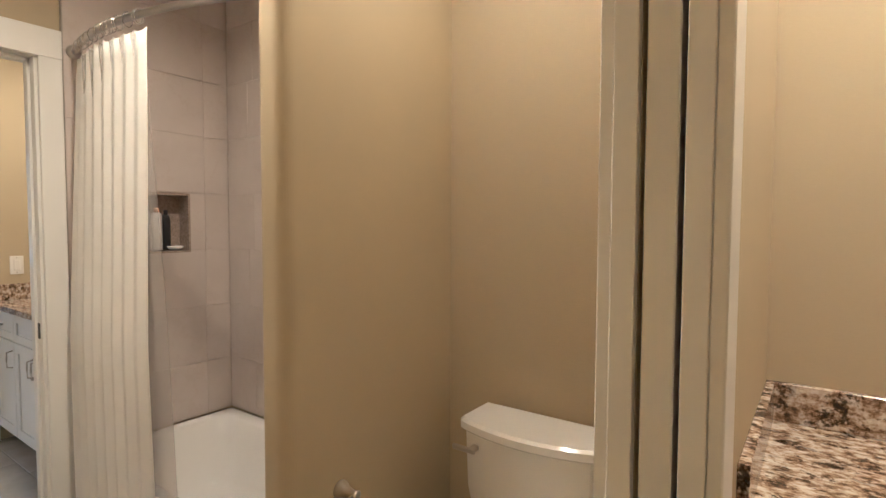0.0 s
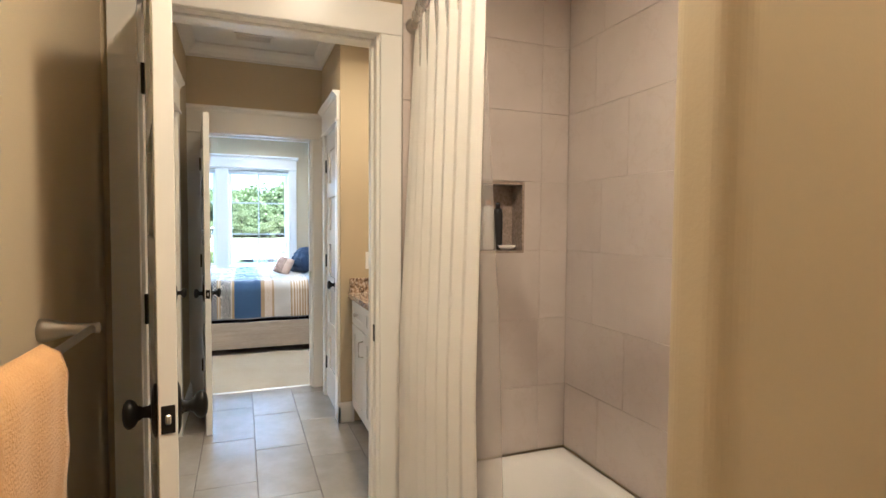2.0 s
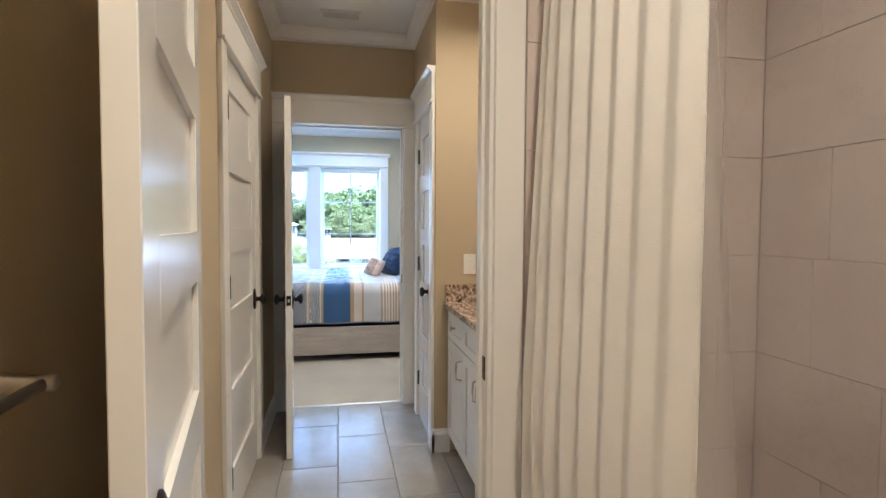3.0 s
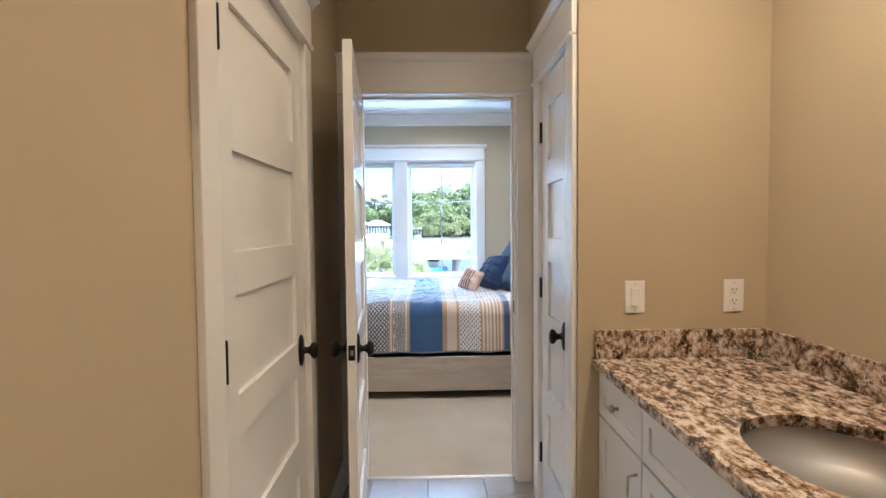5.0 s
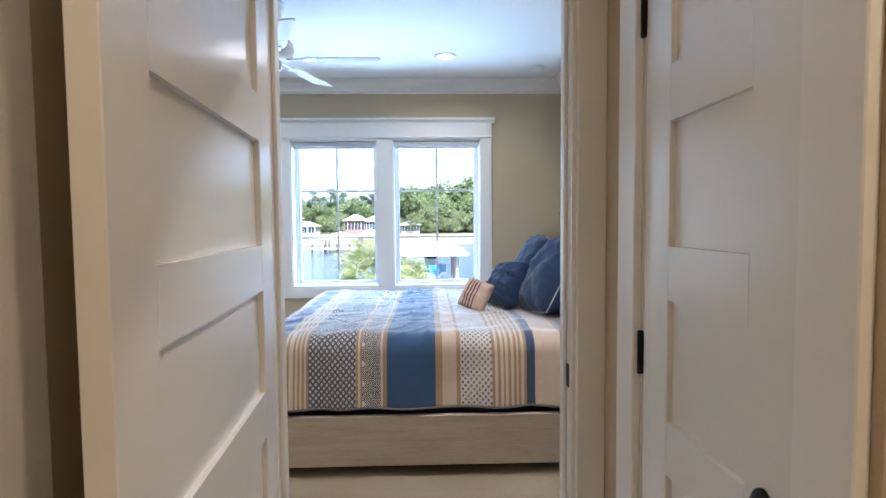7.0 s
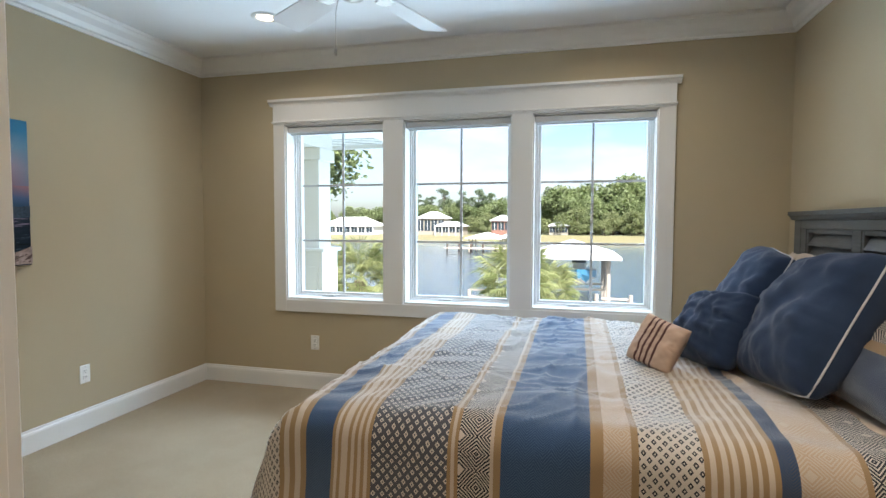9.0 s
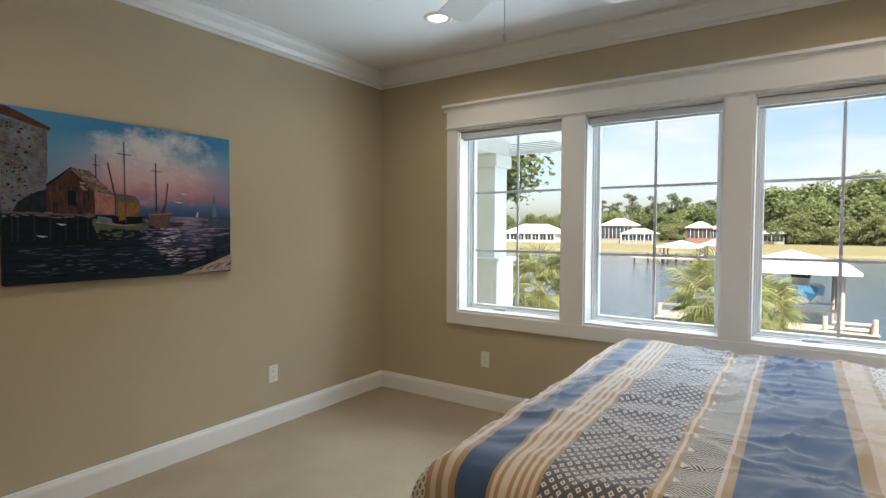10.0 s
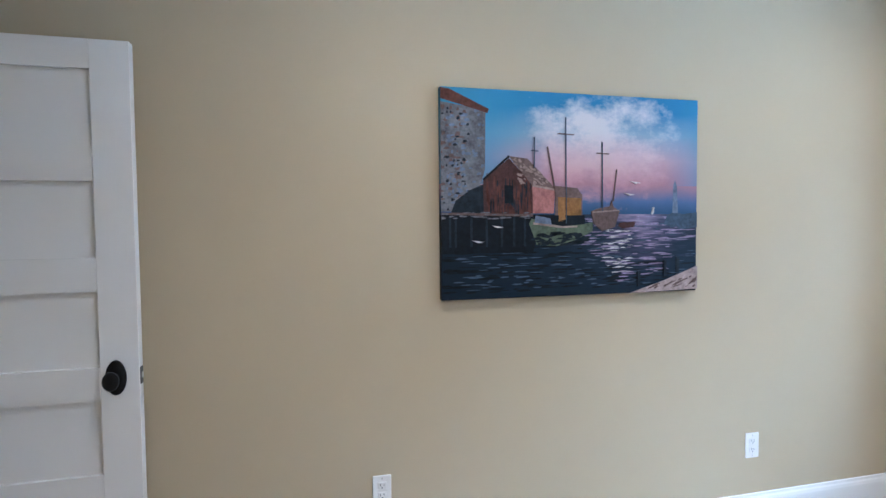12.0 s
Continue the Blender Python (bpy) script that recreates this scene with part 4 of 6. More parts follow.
# toilet
toilet = thing("toilet", "white two-piece toilet against the wall", "toilet")
TC = -0.865


def d_shape(w, y0, y1, bulge, n=16):
    pts = [(TC - w / 2, y1), (TC - w / 2, y0 + 0.02)]
    for k in range(n + 1):
        u = k / n
        pts.append((TC - w / 2 + 0.012 + (w - 0.024) * u, y0 - bulge * math.sin(math.pi * u) ** 0.8))
    return pts + [(TC + w / 2, y0 + 0.02), (TC + w / 2, y1)]


def stack(loops):
    bm = bmesh.new()
    rs = [[bm.verts.new((x, y, z)) for x, y in lp] for lp, z in loops]
    m = len(rs[0])
    for ra, rb in zip(rs, rs[1:]):
        for i in range(m):
            bm.faces.new((ra[i], ra[(i + 1) % m], rb[(i + 1) % m], rb[i]))
    bm.faces.new(rs[0][::-1]), bm.faces.new(rs[-1])
    return bm


TB = BACK_Y - 0.02
part("tank", stack([(d_shape(0.38, TB - 0.15, TB, 0.025), 0.38), (d_shape(0.43, TB - 0.165, TB, 0.035), 0.52), (d_shape(0.44, TB - 0.17, TB, 0.038), 0.708)]), PORCELAIN, toilet)
part("tank_lid", stack([(d_shape(0.455, TB - 0.178, TB, 0.042), 0.709), (d_shape(0.465, TB - 0.183, TB, 0.045), 0.716), (d_shape(0.465, TB - 0.183, TB, 0.045), 0.738), (d_shape(0.45, TB - 0.175, TB - 0.004, 0.042), 0.746)]), PORCELAIN, toilet)
part("flush_lever", boxes((TC - 0.175, TC - 0.15, TB - 0.205, TB - 0.17, 0.655, 0.672), (TC - 0.235, TC - 0.15, TB - 0.215, TB - 0.203, 0.650, 0.668), bevel=0.004), NICKEL, toilet, "brushed metal flush lever")


def ellipse(cy, rx, ry, n=28):
    return [(TC + rx * math.cos(2 * math.pi * k / n), cy + ry * math.sin(2 * math.pi * k / n)) for k in range(n)]


part("bowl", stack([(ellipse(1.33, 0.12, 0.24), 0.0), (ellipse(1.32, 0.11, 0.22), 0.1), (ellipse(1.27, 0.15, 0.25), 0.25), (ellipse(1.25, 0.185, 0.265), 0.36), (ellipse(1.25, 0.185, 0.265), 0.395)]), PORCELAIN, toilet, smooth=True)
part("seat", stack([(ellipse(1.25, 0.188, 0.268), 0.397), (ellipse(1.25, 0.19, 0.27), 0.41), (ellipse(1.25, 0.185, 0.265), 0.43), (ellipse(1.25, 0.16, 0.23), 0.437)]), PORCELAIN, toilet, smooth=True)
tph = thing("toilet_paper_holder", "brushed nickel toilet paper holder", "paper holder")
part("post", lathe([(0.028, 0), (0.028, 0.006), (0.018, 0.022), (0.012, 0.055), (0.016, 0.068), (0.007, 0.074)], 18, "x", None, Matrix.Translation((PART_X1, 1.13, 0.60))), NICKEL, tph, smooth=True)
part("arm", tube([(PART_X1 + 0.062, 1.13, 0.60), (PART_X1 + 0.062, 1.0, 0.60)], 0.007, 10), NICKEL, tph, smooth=True)

# ---- bedroom: bed ----
BX0, BX1, BY0, BY1, BTOP = -8.50, -6.58, -0.40, 1.735, 0.755
bed = thing("bed", "grey-washed wooden bed frame with a louvred headboard", "bed")
part("side_rail", box(BX1 + 0.02, BX1 + 0.055, BY0 - 0.02, BY1 + 0.02, 0.068, 0.338, 0.004), RAILWOOD, bed, "pale weathered oak side rail")
part("side_rail", box(BX0 - 0.055, BX0 - 0.02, BY0 - 0.02, BY1 + 0.02, 0.068, 0.338, 0.004), RAILWOOD, bed, "pale weathered oak side rail")
part("foot_rail", box(BX0 - 0.055, BX1 + 0.055, BY0 - 0.06, BY0 - 0.022, 0.068, 0.338, 0.004), RAILWOOD, bed, "pale weathered oak foot rail")
for x in (BX0 + 0.1, (BX0 + BX1) / 2, BX1 - 0.1):
    for y in (BY0 + 0.1, BY1 - 0.1):
        part("leg", box(x - 0.04, x + 0.04, y - 0.04, y + 0.04, 0.008, 0.10), HEADWOOD, bed)
part("slat_base", box(BX0 - 0.015, BX1 + 0.015, BY0 - 0.015, BY1 + 0.015, 0.10, 0.125), HEADWOOD, bed)
# headboard: frame, cap and louvred panels
HX0, HX1, HY0, HY1 = BX0 - 0.05, BX1 + 0.05, 1.755, 1.805
hb = part("headboard", box(HX0 + 0.09, HX1 - 0.09, HY0, HY1, 0.35, 0.95, 0.003), HEADWOOD, bed)
part("post", box(HX0, HX0 + 0.09, HY0, HY1, 0.008, 1.385, 0.003), HEADWOOD, hb)
part("post", box(HX1 - 0.09, HX1, HY0, HY1, 0.008, 1.385, 0.003), HEADWOOD, hb)
part("top_rail", box(HX0 + 0.09, HX1 - 0.09, HY0, HY1, 1.335, 1.385, 0.003), HEADWOOD, hb)
part("cap", prism(bmesh.new(), [(-0.015, 1.385), (0.055, 1.385), (0.060, 1.395), (0.072, 1.412), (0.078, 1.414), (0.078, 1.435), (-0.015, 1.435)], (HX0 - 0.03, HY1), (HX1 + 0.03, HY1), (0, -1)), HEADWOOD, hb)
inner0, inner1 = HX0 + 0.09, HX1 - 0.09
widths = [0.52, 0.52, 0.52]
gap = (inner1 - inner0 - sum(widths)) / 4
x = inner0 + gap
louvre_z0, louvre_z1 = 0.95, 1.335
for i in range(4):
    xs = inner0 + sum(widths[:i]) + gap * i
    part("stile", box(xs, xs + gap, HY0 + 0.002, HY1 - 0.002, louvre_z0, louvre_z1, 0.002), HEADWOOD, hb)
for w_ in widths:
    part("panel_back", box(x, x + w_, HY1 - 0.012, HY1 - 0.002, louvre_z0, louvre_z1), HEADWOOD, hb)
    part("panel_frame", boxes((x, x + 0.02, HY0 + 0.006, HY1 - 0.012, louvre_z0, louvre_z1), (x + w_ - 0.02, x + w_, HY0 + 0.006, HY1 - 0.012, louvre_z0, louvre_z1), (x + 0.02, x + w_ - 0.02, HY0 + 0.006, HY1 - 0.012, louvre_z1 - 0.022, louvre_z1), bevel=0.002), HEADWOOD, hb)
    for k in range(5):
        z = louvre_z1 - 0.062 - k * 0.072
        bm = bmesh.new()
        prism(bm, [(0.012, z + 0.032), (0.017, z + 0.034), (0.047, z - 0.026), (0.042, z - 0.030)], (x + 0.02, HY1), (x + w_ - 0.02, HY1), (0, -1))
        part("louvre", bm, HEADWOOD, hb)
    x += w_ + gap
spring = thing("mattress", "black box spring and mattress on the frame", "mattress")
part("box_spring", box(BX0, BX1, BY0, BY1, 0.126, 0.42, 0.02, 2), BOXSPRING, spring, "black fabric box spring")
part("core", box(BX0 + 0.03, BX1 - 0.03, BY0 + 0.03, BY1, 0.42, BTOP - 0.035, 0.03, 3), SHEET, spring)

# woven pattern of the comforter: bands along u with woven motifs
NAVYC, BLUE, GREY, CREAM, TAN, BEIGE, BLK = (0.034, 0.072, 0.160), (0.075, 0.135, 0.25), (0.10, 0.105, 0.125), (0.62, 0.53, 0.43), (0.38, 0.255, 0.135), (0.56, 0.42, 0.30), (0.035, 0.04, 0.05)
WHITE = (0.68, 0.62, 0.55)
S0, S1 = -1.0, 1.8


def tan_band(a, b, n):
    """Alternating cream and tan lines."""
    out, w = [], (b - a) / (2 * n + 1)
    for k in range(2 * n + 1):
        out.append((a + k * w, TAN if k % 2 == 0 else CREAM, CREAM, (0, 0, 0)))
    return out


BANDS = [(-1.0, WHITE, BLK, (1, 0, 0))] + tan_band(-0.46, -0.35, 2) + [(-0.35, NAVYC, BLUE, (0, 0, 1))] + tan_band(-0.25, -0.115, 5) + \
    [(-0.115, GREY, WHITE, (1, 0, 0)), (0.132, TAN, CREAM, (0, 0, 0)), (0.147, CREAM, CREAM, (0, 0, 0)), (0.157, TAN, CREAM, (0, 0, 0)), (0.168, BLK, WHITE, (0, 1, 0)), (0.268, CREAM, CREAM, (0, 0, 0)), (0.275, TAN, CREAM, (0, 0, 0)), (0.292, NAVYC, BLUE, (0, 0, 1))]
BANDS2 = [(0.56, TAN, CREAM, (0, 0, 0)), (0.592, BEIGE, CREAM, (0, 1, 0)), (0.672, TAN, CREAM, (0, 0, 0)), (0.69, WHITE, BLK, (1, 0, 0))] + tan_band(0.86, 1.045, 6) + \
    [(1.045, NAVYC, GREY, (0, 0, 1)), (1.09, BEIGE, CREAM, (0, 1, 0)), (1.24, TAN, CREAM, (0, 0, 0)), (1.255, BLK, WHITE, (0, 1, 0)), (1.365, TAN, CREAM, (0, 0, 0)), (1.40, (0.075, 0.10, 0.16), (0.035, 0.05, 0.09), (0, 0, 1))]


def woven(name, rot=False):
    m = mat(name, CREAM, 0.85, spec=0.2)
    n = N(m, "UV")
    sep = n.add("ShaderNodeSeparateXYZ", Vector=n.co)
    u, v = sep.outputs[0], sep.outputs[1]
    half = n.math("GREATER_THAN", u, 0.56)
    cols = []
    for bands, lo in ((BANDS, S0), (BANDS2, 0.5)):
        fac = n.math("DIVIDE", n.math("SUBTRACT", u, lo), S1 - lo)
        cols.append([n.ramp(fac, [(max(0.0, (b[0] - lo) / (S1 - lo)), b[k]) for b in bands], "CONSTANT") for k in (1, 2, 3)])
    bg, fg, mask = [n.mix(half, cols[0][k], cols[1][k]) for k in range(3)]
    ms = n.t.nodes.new("ShaderNodeSeparateColor")
    n.link(mask, ms.inputs[0])

    def tri(x, p):
        return n.math("ABSOLUTE", n.math("SUBTRACT", n.math("FRACT", n.math("DIVIDE", x, p)), 0.5))

    # staggered hollow lozenges
    p, q = 0.036, 0.030
    d1 = n.math("ADD", tri(v, p), tri(u, q))
    ring1 = n.math("MULTIPLY", n.math("LESS_THAN", d1, 0.27), n.math("GREATER_THAN", d1, 0.10))
    d2 = n.math("ADD", tri(n.math("ADD", v, p / 2), p), tri(n.math("ADD", u, q / 2), q))
    ring2 = n.math("MULTIPLY", n.math("LESS_THAN", d2, 0.27), n.math("GREATER_THAN", d2, 0.10))
    loz = n.math("MAXIMUM", ring1, ring2)
    # large nested diamonds
    P = 0.105
    D = n.math("ADD", tri(v, P), n.math("MULTIPLY", tri(n.math("SUBTRACT", u, 0.0165), P), 1.0))
    big = n.math("MAXIMUM", n.math("LESS_THAN", D, 0.16), n.math("GREATER_THAN", n.math("SINE", n.math("MULTIPLY", D, 58.0)), 0.25))
    # herringbone
    h = n.math("GREATER_THAN", n.math("SINE", n.math("MULTIPLY", n.math("ADD", v, n.math("MULTIPLY", tri(u, 0.05), 0.05)), 760.0)), 0.1)
    pat = n.math("ADD", n.math("ADD", n.math("MULTIPLY", loz, ms.outputs[0]), n.math("MULTIPLY", big, ms.outputs[1])), n.math("MULTIPLY", h, n.math("MULTIPLY", ms.outputs[2], 0.75)))
    weave = n.noise(700, 2)
    base = n.mix(pat, bg, fg)
    n.colour(n.mix(0.5, base, n.mix(1.0, base, n.ramp(weave, [(0.3, (0.7, 0.7, 0.7)), (0.7, (1.15, 1.15, 1.15))]), "MULTIPLY")))
    n.b.inputs["Sheen Weight"].default_value = 0.95
    n.b.inputs["Sheen Roughness"].default_value = 0.42
    n.bump(n.math("ADD", n.math("MULTIPLY", pat, 0.4), n.noise(500, 2)), 0.25, 0.0015)
    return m


WOVEN = woven("woven_comforter")


def drape(a, lo, hi, r, flare):
    """Place along one axis and drop for the arc position a of a cloth lying on lo..hi."""
    s, d = (a, 0.0)
    for edge, sg in ((lo, -1), (hi, 1)):
        over = (a - edge) * sg
        if over > 0:
            q = r * math.pi / 2
            if over < q:
                th = over / r
                s, d = edge + sg * r * math.sin(th), r * (1 - math.cos(th))
            else:
                e = over - q
                s, d = edge + sg * (r + flare * e), r + e * math.sqrt(1 - flare * flare)
    return s, d


def comforter():
    root = thing("comforter", "blue, tan and cream striped woven comforter over the bed", "comforter")
    R = 0.11
    xl, xh, yl, yh = BX0 + 0.09, BX1 - 0.09, BY0 + 0.06, 3.0
    a0, a1, b0, b1 = xl - 0.444, xh + 0.444, yl - 0.63, BY1 - 0.02
    na, nb = 190, 200
    bm = bmesh.new()
    uvs = {}
    grid = []
    for j in range(nb + 1):
        b = b0 + (b1 - b0) * j / nb
        row = []
        for i in range(na + 1):
            a = a0 + (a1 - a0) * i / na
            x, dx = drape(a, xl, xh, R, 0.10)
            y, dy = drape(b, yl, yh, 0.14, 0.30)
            d = max(dx, dy) + 0.25 * min(dx, dy)
            # folds in the hanging parts, quilting and wrinkles on top
            hang = min(1.0, max(dx, dy) / 0.25)
            x += (0.016 * math.sin(b * 17 + 1.3 * math.sin(b * 5)) * hang if dx > dy else 0)
            y += (0.022 * math.sin(a * 15 + 2) * hang if dy >= dx and dy > 0 else 0)
            z = BTOP - d + (0.016 * noise.noise(Vector((a * 3.2, b * 3.2, 0))) + 0.008 * noise.noise(Vector((a * 9, b * 6, 3)))) * (1 - 0.8 * hang) + 0.012 * (0.35 - abs(noise.noise(Vector((a * 5 + b * 2, b * 2.2 - a * 1.5, 9))))) * (1 - hang)
            seam = abs(((a - xl) / 0.48) % 1 - 0.5)
            z -= 0.012 * max(0, 1 - (0.5 - seam) / 0.03) * (1 - hang) * max(0, noise.noise(Vector((a, b * 2.5, 7))) + 0.35)
            # creases that run across the bed, pinched where the cloth bunches
            w1 = noise.noise(Vector((a * 1.7, b * 5.5 + 1.2 * noise.noise(Vector((a * 2, b * 2, 4))), 21)))
            w2 = noise.noise(Vector((a * 6.5 + b * 3, b * 2.6, 33)))
            crease = 0.020 * max(0, 1 - abs(w1) * 7) ** 2 + 0.014 * max(0, 1 - abs(w2) * 8) ** 2
            swell = 0.5 + 0.9 * noise.noise(Vector((a * 1.3, b * 1.3, 50)))
            z += (crease * max(0, swell) + 0.018 * noise.noise(Vector((a * 1.9, b * 1.6, 61)))) * (1 - 0.92 * hang)
            x += 0.010 * w2 * hang if dx > dy else 0
            z = max(z, 0.03)
            vv = bm.verts.new((x, y, z))
            uvs[vv] = (b, a)
            row.append(vv)
        grid.append(row)
    lay = bm.loops.layers.uv.new("weave")
    for ra, rb in zip(grid, grid[1:]):
        for i in range(na):
            f = bm.faces.new((ra[i], ra[i + 1], rb[i + 1], rb[i]))
            for lp in f.loops:
                lp[lay].uv = uvs[lp.vert]
    rim = [tuple(r[0].co) for r in grid[::-4]] + [tuple(v.co) for v in grid[0][4:-4:4]] + [tuple(r[-1].co) for r in grid[::4]]
    part("hem", tube(rim, 0.006, 8), GREYHEM, root, "stitched hem", smooth=True)
    ob = part("cover", bm, WOVEN, root, smooth=True)
    md = ob.modifiers.new("thick", "SOLIDIFY")
    md.thickness, md.offset = 0.02, -1
    return root


comforter()


def pillow_mesh(w, h, d, u0=0.0, v0=0.0, wr=0.012, seed=0, n=34, soft=0.10):
    bm = bmesh.new()
    lay = bm.loops.layers.uv.new("weave")
    uvs = {}
    for sgn in (1, -1):
        grid = []
        for j in range(n + 1):
            row = []
            for i in range(n + 1):
                x, z = -1 + 2 * i / n, -1 + 2 * j / n
                k = max(abs(x), abs(z))
                f = (1 - x ** 4) * (1 - z ** 4)
                y = sgn * d / 2 * max(0, (1 - x * x) * (1 - z * z)) ** 0.36
                pin = (1 - 0.05 * (1 - z * z) * abs(x) ** 3) * (1 - soft * x ** 4 * z ** 4)
                pin2 = (1 - 0.05 * (1 - x * x) * abs(z) ** 3) * (1 - soft * x ** 4 * z ** 4)
                wv = wr * noise.noise(Vector((x * 2.3 + seed, z * 2.3, sgn))) + 0.5 * wr * noise.noise(Vector((x * 5 + seed, z * 5, sgn)))
                rad = math.atan2(z, x)
                wv += 0.8 * wr * max(0, 1 - 5 * abs(noise.noise(Vector((math.cos(rad) * 4 + seed, math.sin(rad) * 4, 1.5 * k))))) * k ** 2
                px, pz = x * w / 2 * pin, z * h / 2 * pin2
                v = bm.verts.new((px, y + sgn * wv * max(0, f) ** 0.4, pz))
                uvs[v] = (u0 - pz, v0 + px)
                row.append(v)
            grid.append(row)
        for ra, rb in zip(grid, grid[1:]):
            for i in range(n):
                f = bm.faces.new((ra[i], ra[i + 1], rb[i + 1], rb[i]))
                for lp in f.loops:
                    lp[lay].uv = uvs[lp.vert]
    bmesh.ops.remove_doubles(bm, verts=bm.verts, dist=0.0004)
    return bm


def flange_mesh(w, h, flange, seed):
    bm = bmesh.new()
    n4 = 20
    pts_i, pts_o = [], []
    for sx, sz, ex, ez in ((-1, -1, 1, -1), (1, -1, 1, 1), (1, 1, -1, 1), (-1, 1, -1, -1)):
        for k in range(n4):
            q = k / n4
            x, z = sx + (ex - sx) * q, sz + (ez - sz) * q
            wob = 0.012 * math.sin(q * 14 + sx * 2 + seed)
            pts_i.append((x * w / 2 * 0.95, 0.0, z * h / 2 * 0.95)), pts_o.append((x * (w / 2 + flange), wob, z * (h / 2 + flange)))
    vi = [bm.verts.new(p) for p in pts_i]
    vo = [bm.verts.new(p) for p in pts_o]
    vo2 = [bm.verts.new((p[0], p[1] + 0.004, p[2])) for p in pts_o]
    for k in range(len(vi)):
        q = (k + 1) % len(vi)
        for quad in ((vi[k], vi[q], vo[q], vo[k]), (vo[k], vo[q], vo2[q], vo2[k]), (vo2[k], vo2[q], vi[q], vi[k])):
            f = bm.faces.new(quad)
    return bm


def pillow(name, label, m, w, h, d, materials, flange=0.0, piping=None, cat="pillow", **kw):
    root = thing(name, label, cat, m=m)
    ob = part("cover", pillow_mesh(w, h, d, **kw), materials, root, smooth=True)
    if flange:
        part("flange", flange_mesh(w, h, flange, kw.get("seed", 0)), SHEET, root, "beige flat border", smooth=True)
    if piping:
        pts = []
        for sx, sz, ex, ez in ((-1, -1, 1, -1), (1, -1, 1, 1), (1, 1, -1, 1), (-1, 1, -1, -1)):
            for k in range(8):
                q = k / 8
                x, z = sx + (ex - sx) * q, sz + (ez - sz) * q
                cut = 1 - kw.get('soft', 0.10) * x ** 4 * z ** 4
                pts.append((x * w / 2 * (1 - 0.05 * (1 - z * z) * abs(x) ** 3) * cut, 0, z * h / 2 * (1 - 0.05 * (1 - x * x) * abs(z) ** 3) * cut))
        part("piping", tube(pts + pts[:1], 0.004, 6), piping, root, "pale piping along the seam")
    return root


def stripe_cushion():
    m = mat("cushion_stripe", BEIGE, 0.9, spec=0.15)
    n = N(m, "UV")
    sep = n.add("ShaderNodeSeparateXYZ", Vector=n.co)
    pale, dark = (0.60, 0.44, 0.34), (0.12, 0.06, 0.055)
    stops = [(0, pale)]
    for k in range(4):
        stops += [(0.30 + 0.085 * k, dark), (0.335 + 0.085 * k, pale)]
    c = n.ramp(n.math("DIVIDE", n.math("SUBTRACT", sep.outputs[1], 0.165), 0.27), stops, "CONSTANT")
    n.colour(c)
    n.bump(n.noise(400, 2), 0.3, 0.002)
    return m


CUSHION = stripe_cushion()


def sit(x, y, z, lean, yaw, tilt=0):
    return pose(x, y, z, 0, 0, yaw) @ pose(0, 0, 0, -lean, tilt, 0)


pillow("pillow_sham", "woven blue and tan pillow sham leaning on the headboard", sit(-7.010, 1.530, 0.965, 38, 4), 0.86, 0.50, 0.20, WOVEN, 0.045, u0=1.33, v0=0.0, seed=3)
pillow("pillow_sham", "woven blue and tan pillow sham leaning on the headboard", sit(-8.050, 1.530, 0.965, 38, -3), 0.86, 0.50, 0.20, WOVEN, 0.045, u0=1.33, v0=0.4, seed=5)
pillow("bed_pillow", "cream pillow behind the sham", sit(-6.980, 1.630, 0.940, 30, 0), 0.84, 0.46, 0.16, SHEET, seed=8)
pillow("throw_pillow", "large square navy pillow with pale piping", sit(-7.215, 1.340, 1.000, 30, 6, -8), 0.52, 0.56, 0.29, NAVY, piping=PIPING, seed=11, wr=0.028, soft=0.06)
pillow("throw_pillow", "large square navy pillow with pale piping", sit(-7.890, 1.350, 1.000, 26, -8, 3), 0.54, 0.53, 0.28, NAVY, piping=PIPING, seed=14, wr=0.027, soft=0.06)
pillow("throw_pillow", "small ruffled navy pillow", sit(-7.530, 1.090, 0.905, 30, 20, -6), 0.42, 0.35, 0.22, NAVY, seed=17, wr=0.036, soft=0.06)
pillow("throw_pillow", "small beige cushion with dark stripes", sit(-7.380, 0.85, 0.855, 26, 55, 16), 0.20, 0.22, 0.12, CUSHION, seed=20, v0=0.3, soft=0.03)

# nightstand
ns = thing("nightstand", "dark grey nightstand with a honey wood top", "nightstand")
part("top", box(-6.475, -5.93, 1.40, 1.81, 0.595, 0.622, 0.004), TOPWOOD, ns, "honey-coloured wooden top")
part("body", box(-6.455, -5.95, 1.425, 1.80, 0.10, 0.595), HEADWOOD, ns)
for z in (0.13, 0.365):
    d_ = part("drawer", box(-6.43, -5.975, 1.408, 1.426, z, z + 0.21, 0.003), HEADWOOD, ns)
    part("knob", lathe([(0.007, 1.408), (0.007, 1.396), (0.016, 1.388), (0.012, 1.38)], 14, "y", None, Matrix.Translation((-6.2, 0, z + 0.105))), BLACK, d_, smooth=True)
for x in (-6.44, -5.98):
    for y in (1.44, 1.78):
        part("foot", box(x - 0.015, x + 0.015, y - 0.015, y + 0.015, 0.008, 0.10), HEADWOOD, ns)

# ---- painting ----
PX0, PX1, PZ0, PZ1, PYF = -7.362, -6.222, 1.112, 1.932, SOUTH_Y + 0.036
PW, PH = PX1 - PX0, PZ1 - PZ0


